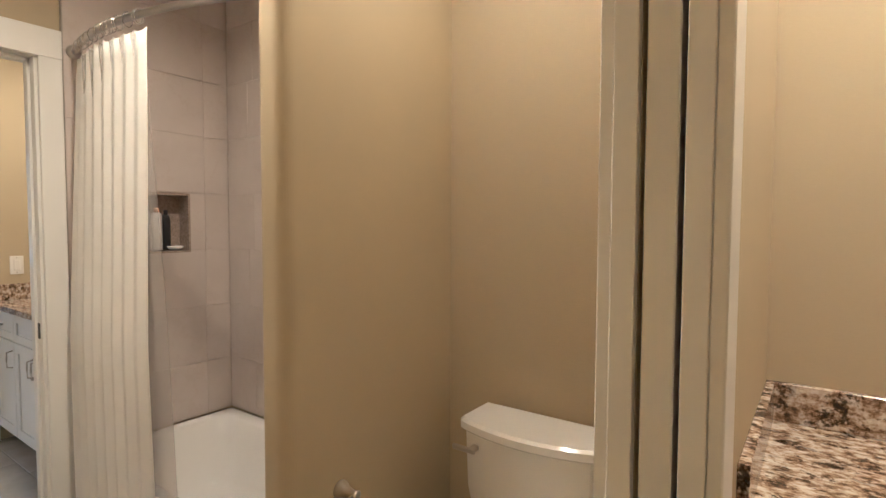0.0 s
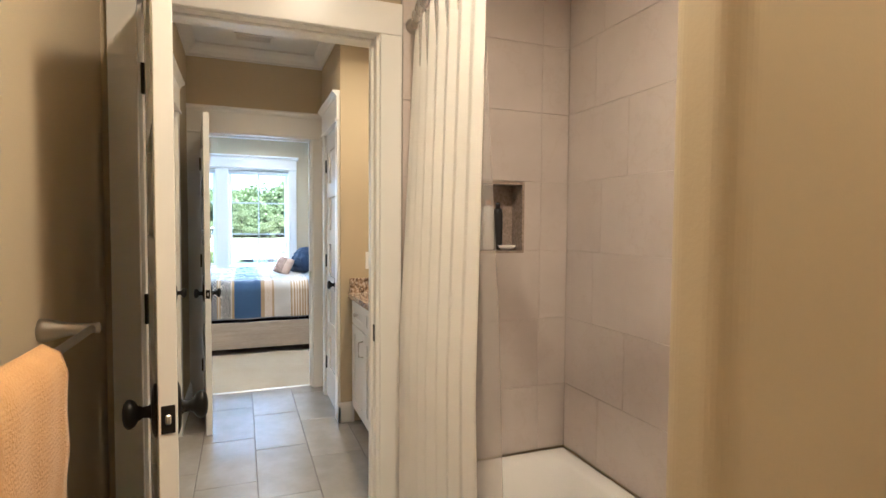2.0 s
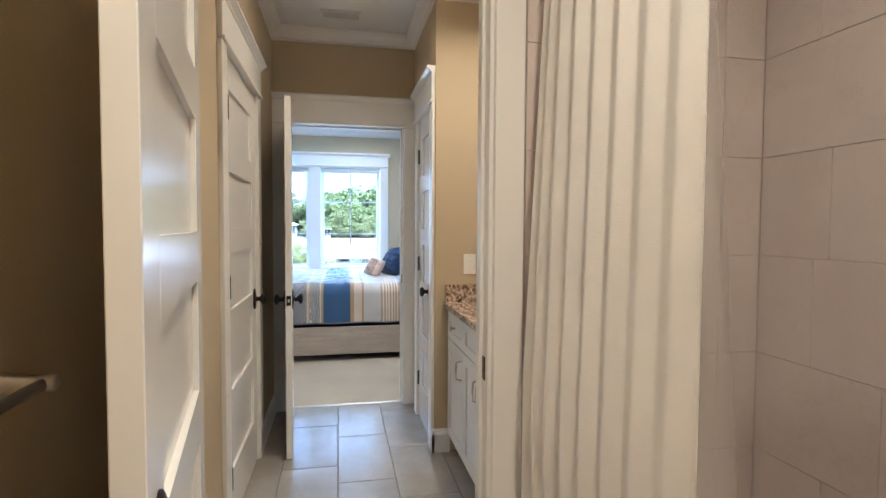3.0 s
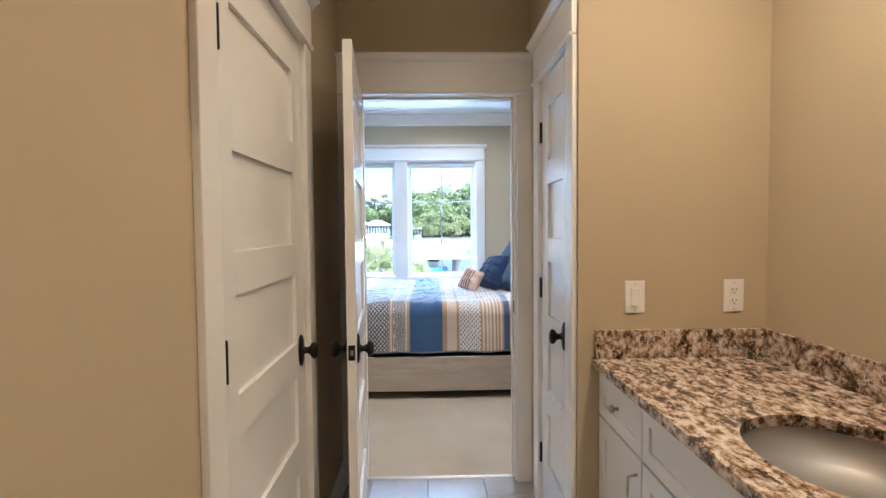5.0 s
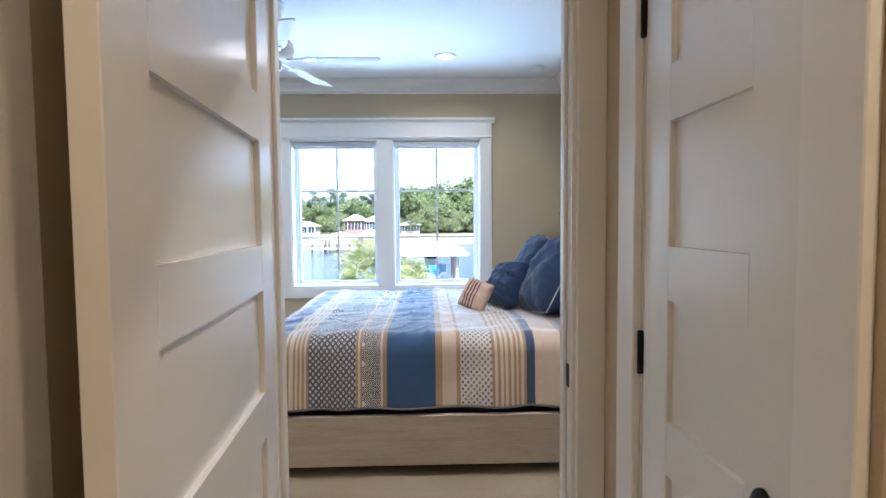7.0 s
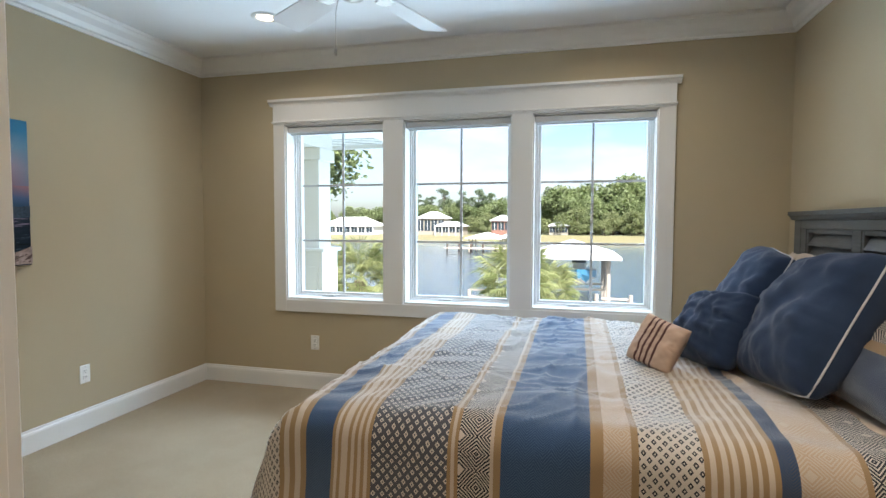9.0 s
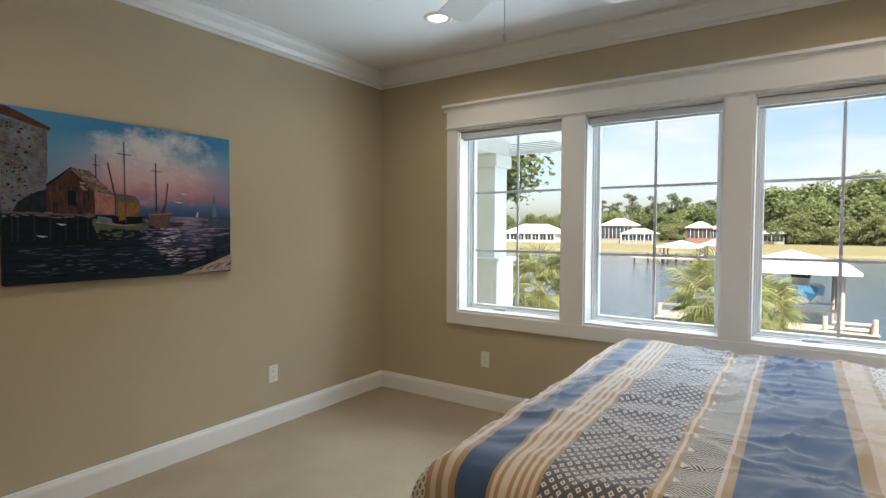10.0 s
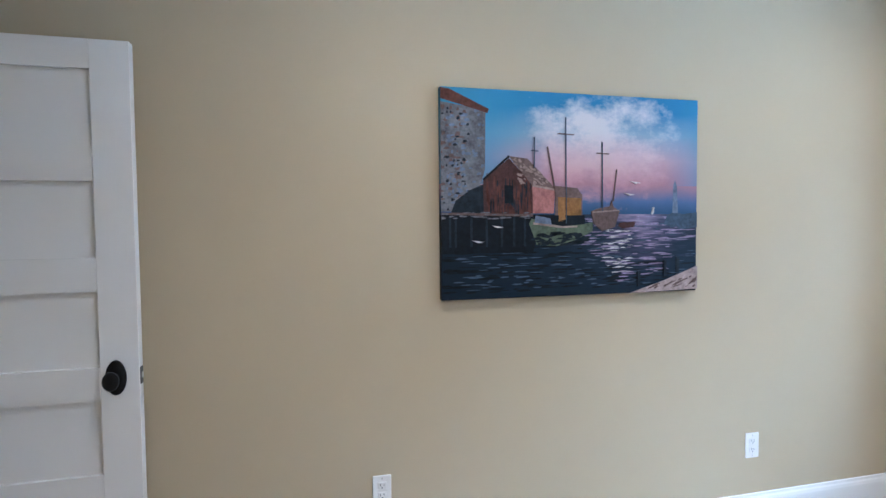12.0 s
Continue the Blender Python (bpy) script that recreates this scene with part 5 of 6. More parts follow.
def make_canvas():
    m = mat("painted_canvas", (0.2, 0.3, 0.4), 0.6, spec=0.15)
    n = N(m)
    sep = n.add("ShaderNodeSeparateXYZ", Vector=n.co)
    h = n.math("DIVIDE", n.math("SUBTRACT", sep.outputs[2], PZ0), PH)
    s = n.math("DIVIDE", n.math("SUBTRACT", PX1, sep.outputs[0]), PW)
    warp = n.math("ADD", h, n.math("MULTIPLY", n.math("SUBTRACT", n.noise(5, 6), 0.5), 0.10))
    skyc = n.ramp(warp, [(0.40, (0.03, 0.08, 0.16)), (0.47, (0.08, 0.13, 0.25)), (0.56, (0.36, 0.19, 0.22)), (0.68, (0.46, 0.31, 0.34)), (0.80, (0.25, 0.35, 0.44)), (0.93, (0.045, 0.20, 0.37))])
    cl = n.noise(6, 9, 0.66, n.stretch(1, 1, 1.5))
    bell = n.math("SUBTRACT", 1.0, n.math("MULTIPLY", n.math("ADD", n.math("POWER", n.math("ABSOLUTE", n.math("SUBTRACT", s, 0.60)), 2.0), n.math("POWER", n.math("ABSOLUTE", n.math("SUBTRACT", h, 0.74)), 2.0)), 9.0))
    cf = n.ramp(n.math("ADD", cl, n.math("MULTIPLY", bell, 0.26)), [(0.56, (0, 0, 0)), (0.80, (0.95, 0.95, 0.95))])
    skyc = n.mix(cf, skyc, n.ramp(warp, [(0.55, (0.50, 0.27, 0.29)), (0.70, (0.60, 0.44, 0.45)), (0.82, (0.62, 0.58, 0.57))]))
    edge = n.ramp(s, [(0.15, (1, 1, 1)), (0.40, (0, 0, 0)), (0.86, (0, 0, 0)), (1.0, (0.7, 0.7, 0.7))])
    skyc = n.mix(n.math("MULTIPLY", n.math("MULTIPLY", edge, 0.8), n.math("GREATER_THAN", h, 0.55)), skyc, (0.06, 0.24, 0.40))
    rip = n.noise(9, 6, 0.6, n.stretch(1.0, 1.0, 7.0))
    water = n.ramp(n.math("ADD", n.math("MULTIPLY", rip, 0.45), n.math("MULTIPLY", n.math("SUBTRACT", 1.0, n.math("MULTIPLY", n.math("ABSOLUTE", n.math("SUBTRACT", s, 0.76)), 2.0)), n.math("ADD", 0.15, n.math("MULTIPLY", h, 0.9)))), [(0.20, (0.008, 0.016, 0.026)), (0.46, (0.013, 0.024, 0.042)), (0.60, (0.05, 0.055, 0.10)), (0.72, (0.22, 0.18, 0.26)), (0.90, (0.52, 0.43, 0.48))])
    n.colour(n.mix(n.math("GREATER_THAN", h, 0.405), water, skyc))
    n.bump(n.math("ADD", n.noise(60, 5), n.noise(400, 2)), 0.25, 0.003)
    return m


pic = thing("painting", "unframed harbour painting on stretched canvas", "painting")
part("canvas", box(PX0, PX1, SOUTH_Y + 0.002, PYF, PZ0, PZ1, 0.003, 2), make_canvas(), pic)


def brush(name, c, var=0.45, scale=14):
    m = mat(name, c, 0.6, spec=0.15)
    n = N(m)
    n.colour(n.mix(0.5, n.ramp(n.noise(scale, 7, 0.7), [(0.3, shade(c, 1 - var)), (0.7, shade(c, 1 + var * 1.3))]), n.ramp(n.noise(70, 4, 0.7), [(0.35, shade(c, 0.5)), (0.65, shade(c, 1.5))])))
    n.bump(n.noise(90, 4), 0.3, 0.002)
    return m


P_STONE, P_RED, P_ROOF, P_PINK, P_DARK = brush("paint_stone", (0.13, 0.13, 0.14), 0.9), brush("paint_barn", (0.065, 0.03, 0.026), 0.6), brush("paint_roof", (0.13, 0.09, 0.075), 0.7), brush("paint_pink", (0.30, 0.13, 0.115), 0.6), brush("paint_dark", (0.014, 0.02, 0.027), 0.8)
P_GREEN, P_OCHRE, P_BROWN, P_PALE, P_QUAY, P_LIGHT = brush("paint_green", (0.085, 0.11, 0.07), 0.7), brush("paint_ochre", (0.20, 0.10, 0.03), 0.7), brush("paint_hull", (0.12, 0.08, 0.07)), brush("paint_white", (0.62, 0.58, 0.55), 0.2), brush("paint_quay", (0.34, 0.26, 0.24)), brush("paint_haze", (0.13, 0.16, 0.22), 0.5)
layer = [0]


def stroke(name, pts, material):
    """A flat painted shape; points are (across, up) fractions of the canvas."""
    layer[0] += 1
    y = PYF + 0.0006 + 0.00012 * layer[0]
    bm = bmesh.new()
    f = [bm.verts.new((PX1 - s * PW, y, PZ0 + h * PH)) for s, h in pts]
    g = [bm.verts.new((PX1 - s * PW, PYF - 0.001, PZ0 + h * PH)) for s, h in pts]
    bm.faces.new(f)
    for k in range(len(f)):
        q = (k + 1) % len(f)
        bm.faces.new((f[k], f[q], g[q], g[k]))
    return part(name, bm, material, pic)


def bar(name, s0, h0, s1, h1, w, material):
    dx, dy = s1 - s0, (h1 - h0) * PH / PW
    L = math.hypot(dx, dy)
    nx, ny = -dy / L * w, dx / L * w * PW / PH
    stroke(name, [(s0 + nx, h0 + ny), (s1 + nx, h1 + ny), (s1 - nx, h1 - ny), (s0 - nx, h0 - ny)], material)


def dabs(name, count, box4, size, material, seed, slope=0.0, inside=None):
    """Many short brush dabs scattered over a patch of the canvas, joined as one."""
    rnd = random.Random(seed)
    layer[0] += 1
    y = PYF + 0.0006 + 0.00012 * layer[0]
    vs, fs = [], []
    for _ in range(count):
        s, h = rnd.uniform(box4[0], box4[1]), rnd.uniform(box4[2], box4[3])
        if inside and not inside(s, h):
            continue
        l, t = size[0] * rnd.uniform(0.4, 1.5), size[1] * rnd.uniform(0.5, 1.4)
        d = slope * l + rnd.uniform(-0.15, 0.15) * t
        c = len(vs)
        for ds, dh in ((-l, -d - t * 0.3), (-l * 0.3, -d * 0.3 - t), (l, d - t * 0.2), (l * 0.6, d * 0.6 + t), (-l * 0.5, -d * 0.5 + t)):
            s2, h2 = min(1, max(0, s + ds)), min(1, max(0, h + dh))
            vs.append((PX1 - s2 * PW, y, PZ0 + h2 * PH))
        fs.append(tuple(range(c, c + 5)))
    me = bpy.data.meshes.new(name)
    me.from_pydata(vs, [], fs)
    me.materials.append(material)
    o = tagged(new(name, me), kind="stuff")
    o.parent = pic
    return o


def on_gleam(s, h):
    return abs(s - 0.74) < 0.06 + 0.30 * (h / 0.40) ** 1.5


P_SHADOW, P_LILAC, P_TILE = brush("paint_shadow", (0.006, 0.009, 0.013), 0.5), brush("paint_lilac", (0.27, 0.21, 0.31), 0.4), brush("paint_shingle", (0.26, 0.19, 0.16), 0.6)
P_SLATE, P_RUST = brush("paint_slate", (0.05, 0.075, 0.11), 0.6), brush("paint_rust", (0.10, 0.038, 0.028), 0.6)
dabs("painted_ripples", 330, (0.0, 1.0, 0.03, 0.38), (0.030, 0.004), P_SHADOW, 2, inside=lambda s, h: s < 0.52 or h < 0.16)
dabs("painted_ripples", 200, (0.05, 1.0, 0.04, 0.37), (0.022, 0.003), P_SLATE, 3)
dabs("painted_ripples", 230, (0.45, 1.0, 0.06, 0.395), (0.026, 0.0026), P_LILAC, 4, inside=on_gleam)
dabs("painted_ripples", 60, (0.60, 0.74, 0.10, 0.33), (0.016, 0.0020), P_PALE, 5, inside=lambda s, h: abs(s - 0.665) < 0.05)
stroke("painted_rocks", [(0.857, 0.35), (0.87, 0.40), (0.9, 0.415), (0.94, 0.405), (1.0, 0.415), (1.0, 0.335), (0.93, 0.33)], P_SLATE)
stroke("painted_lighthouse", [(0.893, 0.41), (0.896, 0.55), (0.903, 0.58), (0.911, 0.55), (0.917, 0.41)], P_LIGHT)
stroke("painted_tower", [(0.0, 0.42), (0.0, 0.93), (0.158, 0.90), (0.155, 0.62), (0.13, 0.50), (0.10, 0.42)], P_STONE)
dabs("painted_stones", 60, (0.0, 0.09, 0.46, 0.91), (0.008, 0.007), P_BROWN, 6)
dabs("painted_stones", 70, (0.02, 0.15, 0.46, 0.90), (0.008, 0.007), P_LIGHT, 7)
dabs("painted_stones", 40, (0.0, 0.10, 0.42, 0.90), (0.006, 0.006), P_DARK, 8)
stroke("painted_tower_roof", [(0.0, 0.945), (0.0, 0.995), (0.03, 0.99), (0.17, 0.905), (0.165, 0.885)], P_RUST)
stroke("painted_bushes", [(0.03, 0.40), (0.05, 0.47), (0.10, 0.52), (0.15, 0.55), (0.19, 0.50), (0.19, 0.40)], P_DARK)
stroke("painted_barn", [(0.15, 0.40), (0.148, 0.57), (0.242, 0.675), (0.33, 0.55), (0.33, 0.40)], P_RED)
dabs("painted_boards", 60, (0.16, 0.32, 0.41, 0.56), (0.003, 0.035), P_RUST, 9)
dabs("painted_boards", 40, (0.16, 0.32, 0.41, 0.56), (0.0025, 0.03), P_DARK, 10)
stroke("painted_barn_door", [(0.225, 0.46), (0.225, 0.545), (0.258, 0.545), (0.258, 0.46)], P_SHADOW)
stroke("painted_barn_side", [(0.33, 0.41), (0.328, 0.55), (0.415, 0.53), (0.41, 0.41)], P_PINK)
stroke("painted_barn_roof", [(0.242, 0.685), (0.328, 0.545), (0.42, 0.525), (0.365, 0.60), (0.31, 0.675)], P_ROOF)
dabs("painted_shingles", 80, (0.25, 0.40, 0.535, 0.675), (0.008, 0.006), P_TILE, 11, -0.6, lambda s, h: 0.30 < (s - 0.242) / max(0.02, 0.70 - h) < 1.25 and h > 0.55)
bar("painted_eave", 0.148, 0.57, 0.242, 0.685, 0.0035, P_SHADOW)
bar("painted_eave", 0.328, 0.545, 0.42, 0.525, 0.0035, P_TILE)
stroke("painted_shed", [(0.415, 0.36), (0.415, 0.545), (0.50, 0.535), (0.52, 0.50), (0.52, 0.37)], P_BROWN)
stroke("painted_shed_wall", [(0.425, 0.40), (0.425, 0.49), (0.515, 0.485), (0.515, 0.40)], P_OCHRE)
stroke("painted_wharf", [(0.0, 0.415), (0.36, 0.40), (0.53, 0.40), (0.53, 0.33), (0.42, 0.30), (0.34, 0.27), (0.33, 0.22), (0.0, 0.22)], P_SHADOW)
for s in (0.03, 0.05, 0.105, 0.16, 0.215, 0.26, 0.30):
    bar("painted_post", s, 0.25, s, 0.40, 0.004, P_DARK)
bar("painted_plank", 0.0, 0.41, 0.33, 0.40, 0.004, P_BROWN)
dabs("painted_planks", 40, (0.0, 0.34, 0.385, 0.415), (0.012, 0.003), P_STONE, 12)
stroke("painted_hull", [(0.565, 0.36), (0.555, 0.42), (0.585, 0.435), (0.63, 0.445), (0.637, 0.475), (0.645, 0.44), (0.67, 0.42), (0.65, 0.34), (0.60, 0.32)], P_BROWN)
bar("painted_rail", 0.56, 0.415, 0.668, 0.425, 0.0025, P_TILE)
stroke("painted_boat", [(0.315, 0.36), (0.325, 0.385), (0.37, 0.365), (0.44, 0.345), (0.52, 0.355), (0.56, 0.365), (0.56, 0.32), (0.50, 0.28), (0.42, 0.25), (0.345, 0.255)], P_GREEN)
dabs("painted_hull_shade", 60, (0.335, 0.54, 0.255, 0.315), (0.016, 0.006), P_DARK, 13, 0.1)
bar("painted_rail", 0.33, 0.362, 0.44, 0.342, 0.004, P_TILE)
bar("painted_rail", 0.44, 0.342, 0.50, 0.345, 0.003, P_TILE)
stroke("painted_cabin", [(0.335, 0.365), (0.34, 0.40), (0.395, 0.385), (0.40, 0.355)], P_LIGHT)
stroke("painted_sail", [(0.427, 0.37), (0.432, 0.44), (0.442, 0.48), (0.455, 0.38)], P_OCHRE)
stroke("painted_dinghy", [(0.665, 0.345), (0.672, 0.362), (0.735, 0.368), (0.728, 0.34), (0.68, 0.333)], P_RED)
bar("painted_mast", 0.457, 0.36, 0.455, 0.88, 0.0013, P_SLATE)
bar("painted_spar", 0.425, 0.800, 0.487, 0.797, 0.0018, P_BROWN)
bar("painted_mast", 0.420, 0.48, 0.385, 0.735, 0.0020, P_BROWN)
bar("painted_mast", 0.600, 0.42, 0.598, 0.765, 0.0012, P_SLATE)
bar("painted_spar", 0.577, 0.71, 0.625, 0.707, 0.0018, P_BROWN)
bar("painted_mast", 0.643, 0.47, 0.657, 0.63, 0.0014, P_BROWN)
bar("painted_mast", 0.335, 0.63, 0.336, 0.78, 0.0012, P_SLATE)
bar("painted_spar", 0.323, 0.715, 0.350, 0.712, 0.0014, P_SLATE)
bar("painted_sail", 0.805, 0.405, 0.81, 0.44, 0.003, P_PALE)
for s, h in ((0.20, 0.34), (0.13, 0.27), (0.71, 0.50), (0.735, 0.56)):
    stroke("painted_gull", [(s - 0.022, h + 0.012), (s, h), (s + 0.02, h + 0.004), (s + 0.001, h + 0.008)], P_PALE)
stroke("painted_quay", [(0.715, 0.0), (0.86, 0.06), (1.0, 0.13), (1.0, 0.01)], P_QUAY)
dabs("painted_stones", 40, (0.76, 1.0, 0.02, 0.10), (0.014, 0.005), P_BROWN, 14, 0.4, lambda s, h: h < (s - 0.72) * 0.40)
for s, h in ((0.75, 0.10), (0.86, 0.15), (0.915, 0.165)):
    bar("painted_post", s, h - 0.065, s, h + 0.015, 0.006, P_DARK)

# niche things and tiles
soap = thing("soap_dish", "small white soap dish in the niche", "soap dish")
NX = -2.72
part("dish", lathe([(0.02, 1.243), (0.035, 1.248), (0.042, 1.262), (0.036, 1.260), (0.02, 1.254)], 20, "z", None, Matrix.Translation((NX - 0.03, 1.415, 0.002))), PORCELAIN, soap, smooth=True)
for nm, y, r, h, c, lab in (("shampoo_bottle", 1.285, 0.026, 0.205, (0.72, 0.70, 0.68), "white shampoo bottle in the niche"), ("conditioner_bottle", 1.338, 0.024, 0.195, (0.72, 0.70, 0.68), "white bottle in the niche"), ("body_wash", 1.382, 0.020, 0.185, (0.02, 0.02, 0.022), "black bottle in the niche")):
    bt = thing(nm, lab, "bottle", m=pose(NX - 0.045, y, 1.245))
    part("body", lathe([(r * 0.9, 0), (r, 0.006), (r, h - 0.04), (r * 0.85, h - 0.02), (r * 0.5, h - 0.012)], 20), mat(nm, c, 0.3), bt, smooth=True)
    part("cap", lathe([(r * 0.5, h - 0.012), (r * 0.48, h + 0.008), (r * 0.3, h + 0.011)], 16), mat(nm + "_cap", (0.6, 0.25, 0.12) if nm == "conditioner_bottle" else shade(c, 0.8), 0.35), bt, smooth=True)

# ---- outside ----
GRASS = brush("marsh_grass", (0.17, 0.15, 0.075), 0.3, 0.4)
LAWN = brush("lawn", (0.10, 0.105, 0.06), 0.3, 0.6)
WHITEWALL = painted("siding_white", (0.70, 0.70, 0.68), 0.6, 8, 0.05, 0.03)
METALROOF = painted("metal_roof", (0.60, 0.61, 0.62), 0.45, 2, 0.02, 0.03)
DOCKWOOD = make_wood("dock_planks", (0.30, 0.25, 0.20), (0.46, 0.40, 0.33), 0.8, "y", 0.3)
BARK = brush("bark", (0.10, 0.075, 0.055), 0.4, 3)
PALMBARK = brush("palm_bark", (0.26, 0.20, 0.14), 0.5, 9)


def make_leaf(name, a, b):
    m = mat(name, a, 0.6, spec=0.25)
    n = N(m)
    g = n.t.nodes.new("ShaderNodeNewGeometry")
    info = n.t.nodes.new("ShaderNodeObjectInfo")
    f = n.math("ADD", n.math("MULTIPLY", g.outputs["Random Per Island"], 0.65), n.math("MULTIPLY", info.outputs["Random"], 0.35))
    n.colour(n.ramp(f, [(0.1, a), (0.9, b)]))
    thin = n.t.nodes.new("ShaderNodeBsdfTranslucent")
    blend = n.t.nodes.new("ShaderNodeMixShader")
    blend.inputs[0].default_value = 0.58
    n.link(n.b.inputs["Base Color"].links[0].from_socket, thin.inputs["Color"])
    n.link(n.b.outputs[0], blend.inputs[1]), n.link(thin.outputs[0], blend.inputs[2])
    n.link(blend.outputs[0], n.t.nodes["Material Output"].inputs["Surface"])
    return m


# leaf colours are paled, putting some distance haze into the base colour
LEAF_OAK = make_leaf("leaf_oak", (0.17, 0.22, 0.09), (0.33, 0.37, 0.18))
LEAF_LIGHT = make_leaf("leaf_light", (0.19, 0.23, 0.1), (0.36, 0.38, 0.19))
LEAF_PINE = make_leaf("leaf_pine", (0.14, 0.19, 0.11), (0.26, 0.3, 0.17))
LEAF_PALM = make_leaf("leaf_palm", (0.19, 0.23, 0.08), (0.44, 0.44, 0.22))

WATER_Z, LAND_Z = -4.5, -3.9
water_m = mat("river_water", (0.045, 0.075, 0.10), 0.08)
wn = N(water_m)
wn.bump(wn.math("ADD", wn.noise(0.9, 5, 0.6, wn.stretch(1, 0.45, 1)), wn.noise(4.0, 3)), 0.35, 0.25)
tagged(part("ground", box(-4200, 2500, -3500, 3500, -7.0, -5.2), LAWN), "flat green land reaching the horizon", "ground", kind="structure")
tagged(part("water", box(-152, -27, -700, 700, -5.1, WATER_Z), water_m), "rippled blue river water", "water", kind="structure")


def bank(name, xs, amp, seed, z, material, label):
    bm = bmesh.new()
    ys = [-700 + 14 * k for k in range(101)]
    cols = []
    for xb, zz, a in xs:
        cols.append([bm.verts.new((xb + a * amp * noise.noise(Vector((y * 0.02, seed, 0))), y, zz)) for y in ys])
    for ca, cb in zip(cols, cols[1:]):
        for k in range(len(ys) - 1):
            bm.faces.new((ca[k], ca[k + 1], cb[k + 1], cb[k]))
    return tagged(part(name, bm, material), label, "ground", kind="structure")


bank("ground_far_marsh", [(-146, WATER_Z - 0.4, 1), (-148, WATER_Z + 0.5, 1), (-165, -4.0, 0.6), (-206, -3.3, 0)], 7, 3, 0, GRASS, "tan marsh grass along the far river bank")
bank("ground_far_land", [(-205, -3.35, 0), (-260, -2.6, 0), (-420, -1.0, 0), (-4000, 0.8, 0)], 0, 4, 0, LAWN, "green land behind the far bank")
bank("ground_near_lawn", [(-29, WATER_Z - 0.4, 1), (-28, LAND_Z, 1), (-18, -3.5, 0), (0, -3.4, 0), (30, -3.4, 0)], 2, 9, 0, LAWN, "green lawn on the near river bank")


def clump_tree(name, label, h, spread, trunk_h, leaf, seed, count=420, size=0.55, airy=1.0, flat=0.75):
    rnd = random.Random(seed)
    root = thing(name, label, "tree")
    path = [(0, 0, -0.4)]
    for k in range(1, 7):
        path.append((0.12 * h * 0.1 * rnd.uniform(-1, 1), 0.12 * h * 0.1 * rnd.uniform(-1, 1), h * 0.85 * k / 6))
    bm = tube(path, [0.035 * h * (1 - 0.85 * k / 6) * 0.8 for k in range(7)], 8)
    lobes = []
    for k in range(9):
        a, zz = rnd.uniform(0, 6.28), rnd.uniform(trunk_h, h * 0.93)
        r = spread * rnd.uniform(0.35, 0.75) * (1.1 - 0.5 * (zz - trunk_h) / max(0.1, h - trunk_h))
        c = Vector((r * math.cos(a), r * math.sin(a), zz))
        lobes.append((c, spread * rnd.uniform(0.30, 0.55)))
        tube([(0, 0, zz * 0.75), (c.x * 0.5, c.y * 0.5, zz * 0.88), tuple(c)], [0.010 * h, 0.007 * h, 0.002 * h], 5, bm)
    lobes.append((Vector((0, 0, h * 0.88)), spread * 0.5))
    part("trunk", bm, BARK, root)
    verts, faces = [], []
    for k in range(count):
        c, r = lobes[k % len(lobes)]
        d = Vector((rnd.gauss(0, 1), rnd.gauss(0, 1), rnd.gauss(0, 1))).normalized() * r * rnd.uniform(0.45, 1.1) * airy
        p = c + Vector((d.x, d.y, d.z * flat))
        s = size * rnd.uniform(0.5, 1.4)
        b0 = len(verts)
        ax = [Vector((rnd.gauss(0, 1), rnd.gauss(0, 1), rnd.gauss(0, 0.7))).normalized() * s * rnd.uniform(0.6, 1.2) for _ in range(4)]
        verts += [p + v for v in ax] + [p - ax[0] * 0.7]
        faces += [(b0, b0 + 1, b0 + 2), (b0, b0 + 2, b0 + 3), (b0 + 1, b0 + 4, b0 + 3), (b0 + 4, b0 + 2, b0 + 1), (b0, b0 + 3, b0 + 1)]
    me = bpy.data.meshes.new("crown")
    me.from_pydata([tuple(v) for v in verts], [], faces)
    me.materials.append(leaf)
    cr = new("crown", me)
    cr.parent = root
    return root


OAKS = [clump_tree("oak_tree", "broad green live oak on the far bank", 11, 6.0, 2.5, LEAF_OAK, 40 + k, 2400, 0.36) for k in range(3)]
LIGHTS = [clump_tree("leafy_tree", "light green leafy tree on the far bank", 7.5, 4.2, 1.4, LEAF_LIGHT, 60 + k, 1600, 0.28) for k in range(2)]
PINES = [clump_tree("pine_tree", "tall sparse pine on the far bank", 19, 4.0, 10.0, LEAF_PINE, 80 + k, 1300, 0.32, 1.0, 0.55) for k in range(3)]
for k, o in enumerate(OAKS + LIGHTS + PINES):
    o.matrix_world = pose(-232 - 5 * k, -70 + 24 * k, -3.0, 0, 0, 40 * k)
rt = random.Random(5)


def plant(src, x, y, s):
    c = copy_thing(src, pose(x, y, -3.4 + 0.012 * max(0, -204 - x), 0, 0, rt.uniform(0, 360)))
    c.scale = (s * rt.uniform(0.9, 1.1), s * rt.uniform(0.9, 1.1), s * rt.uniform(0.88, 1.12))


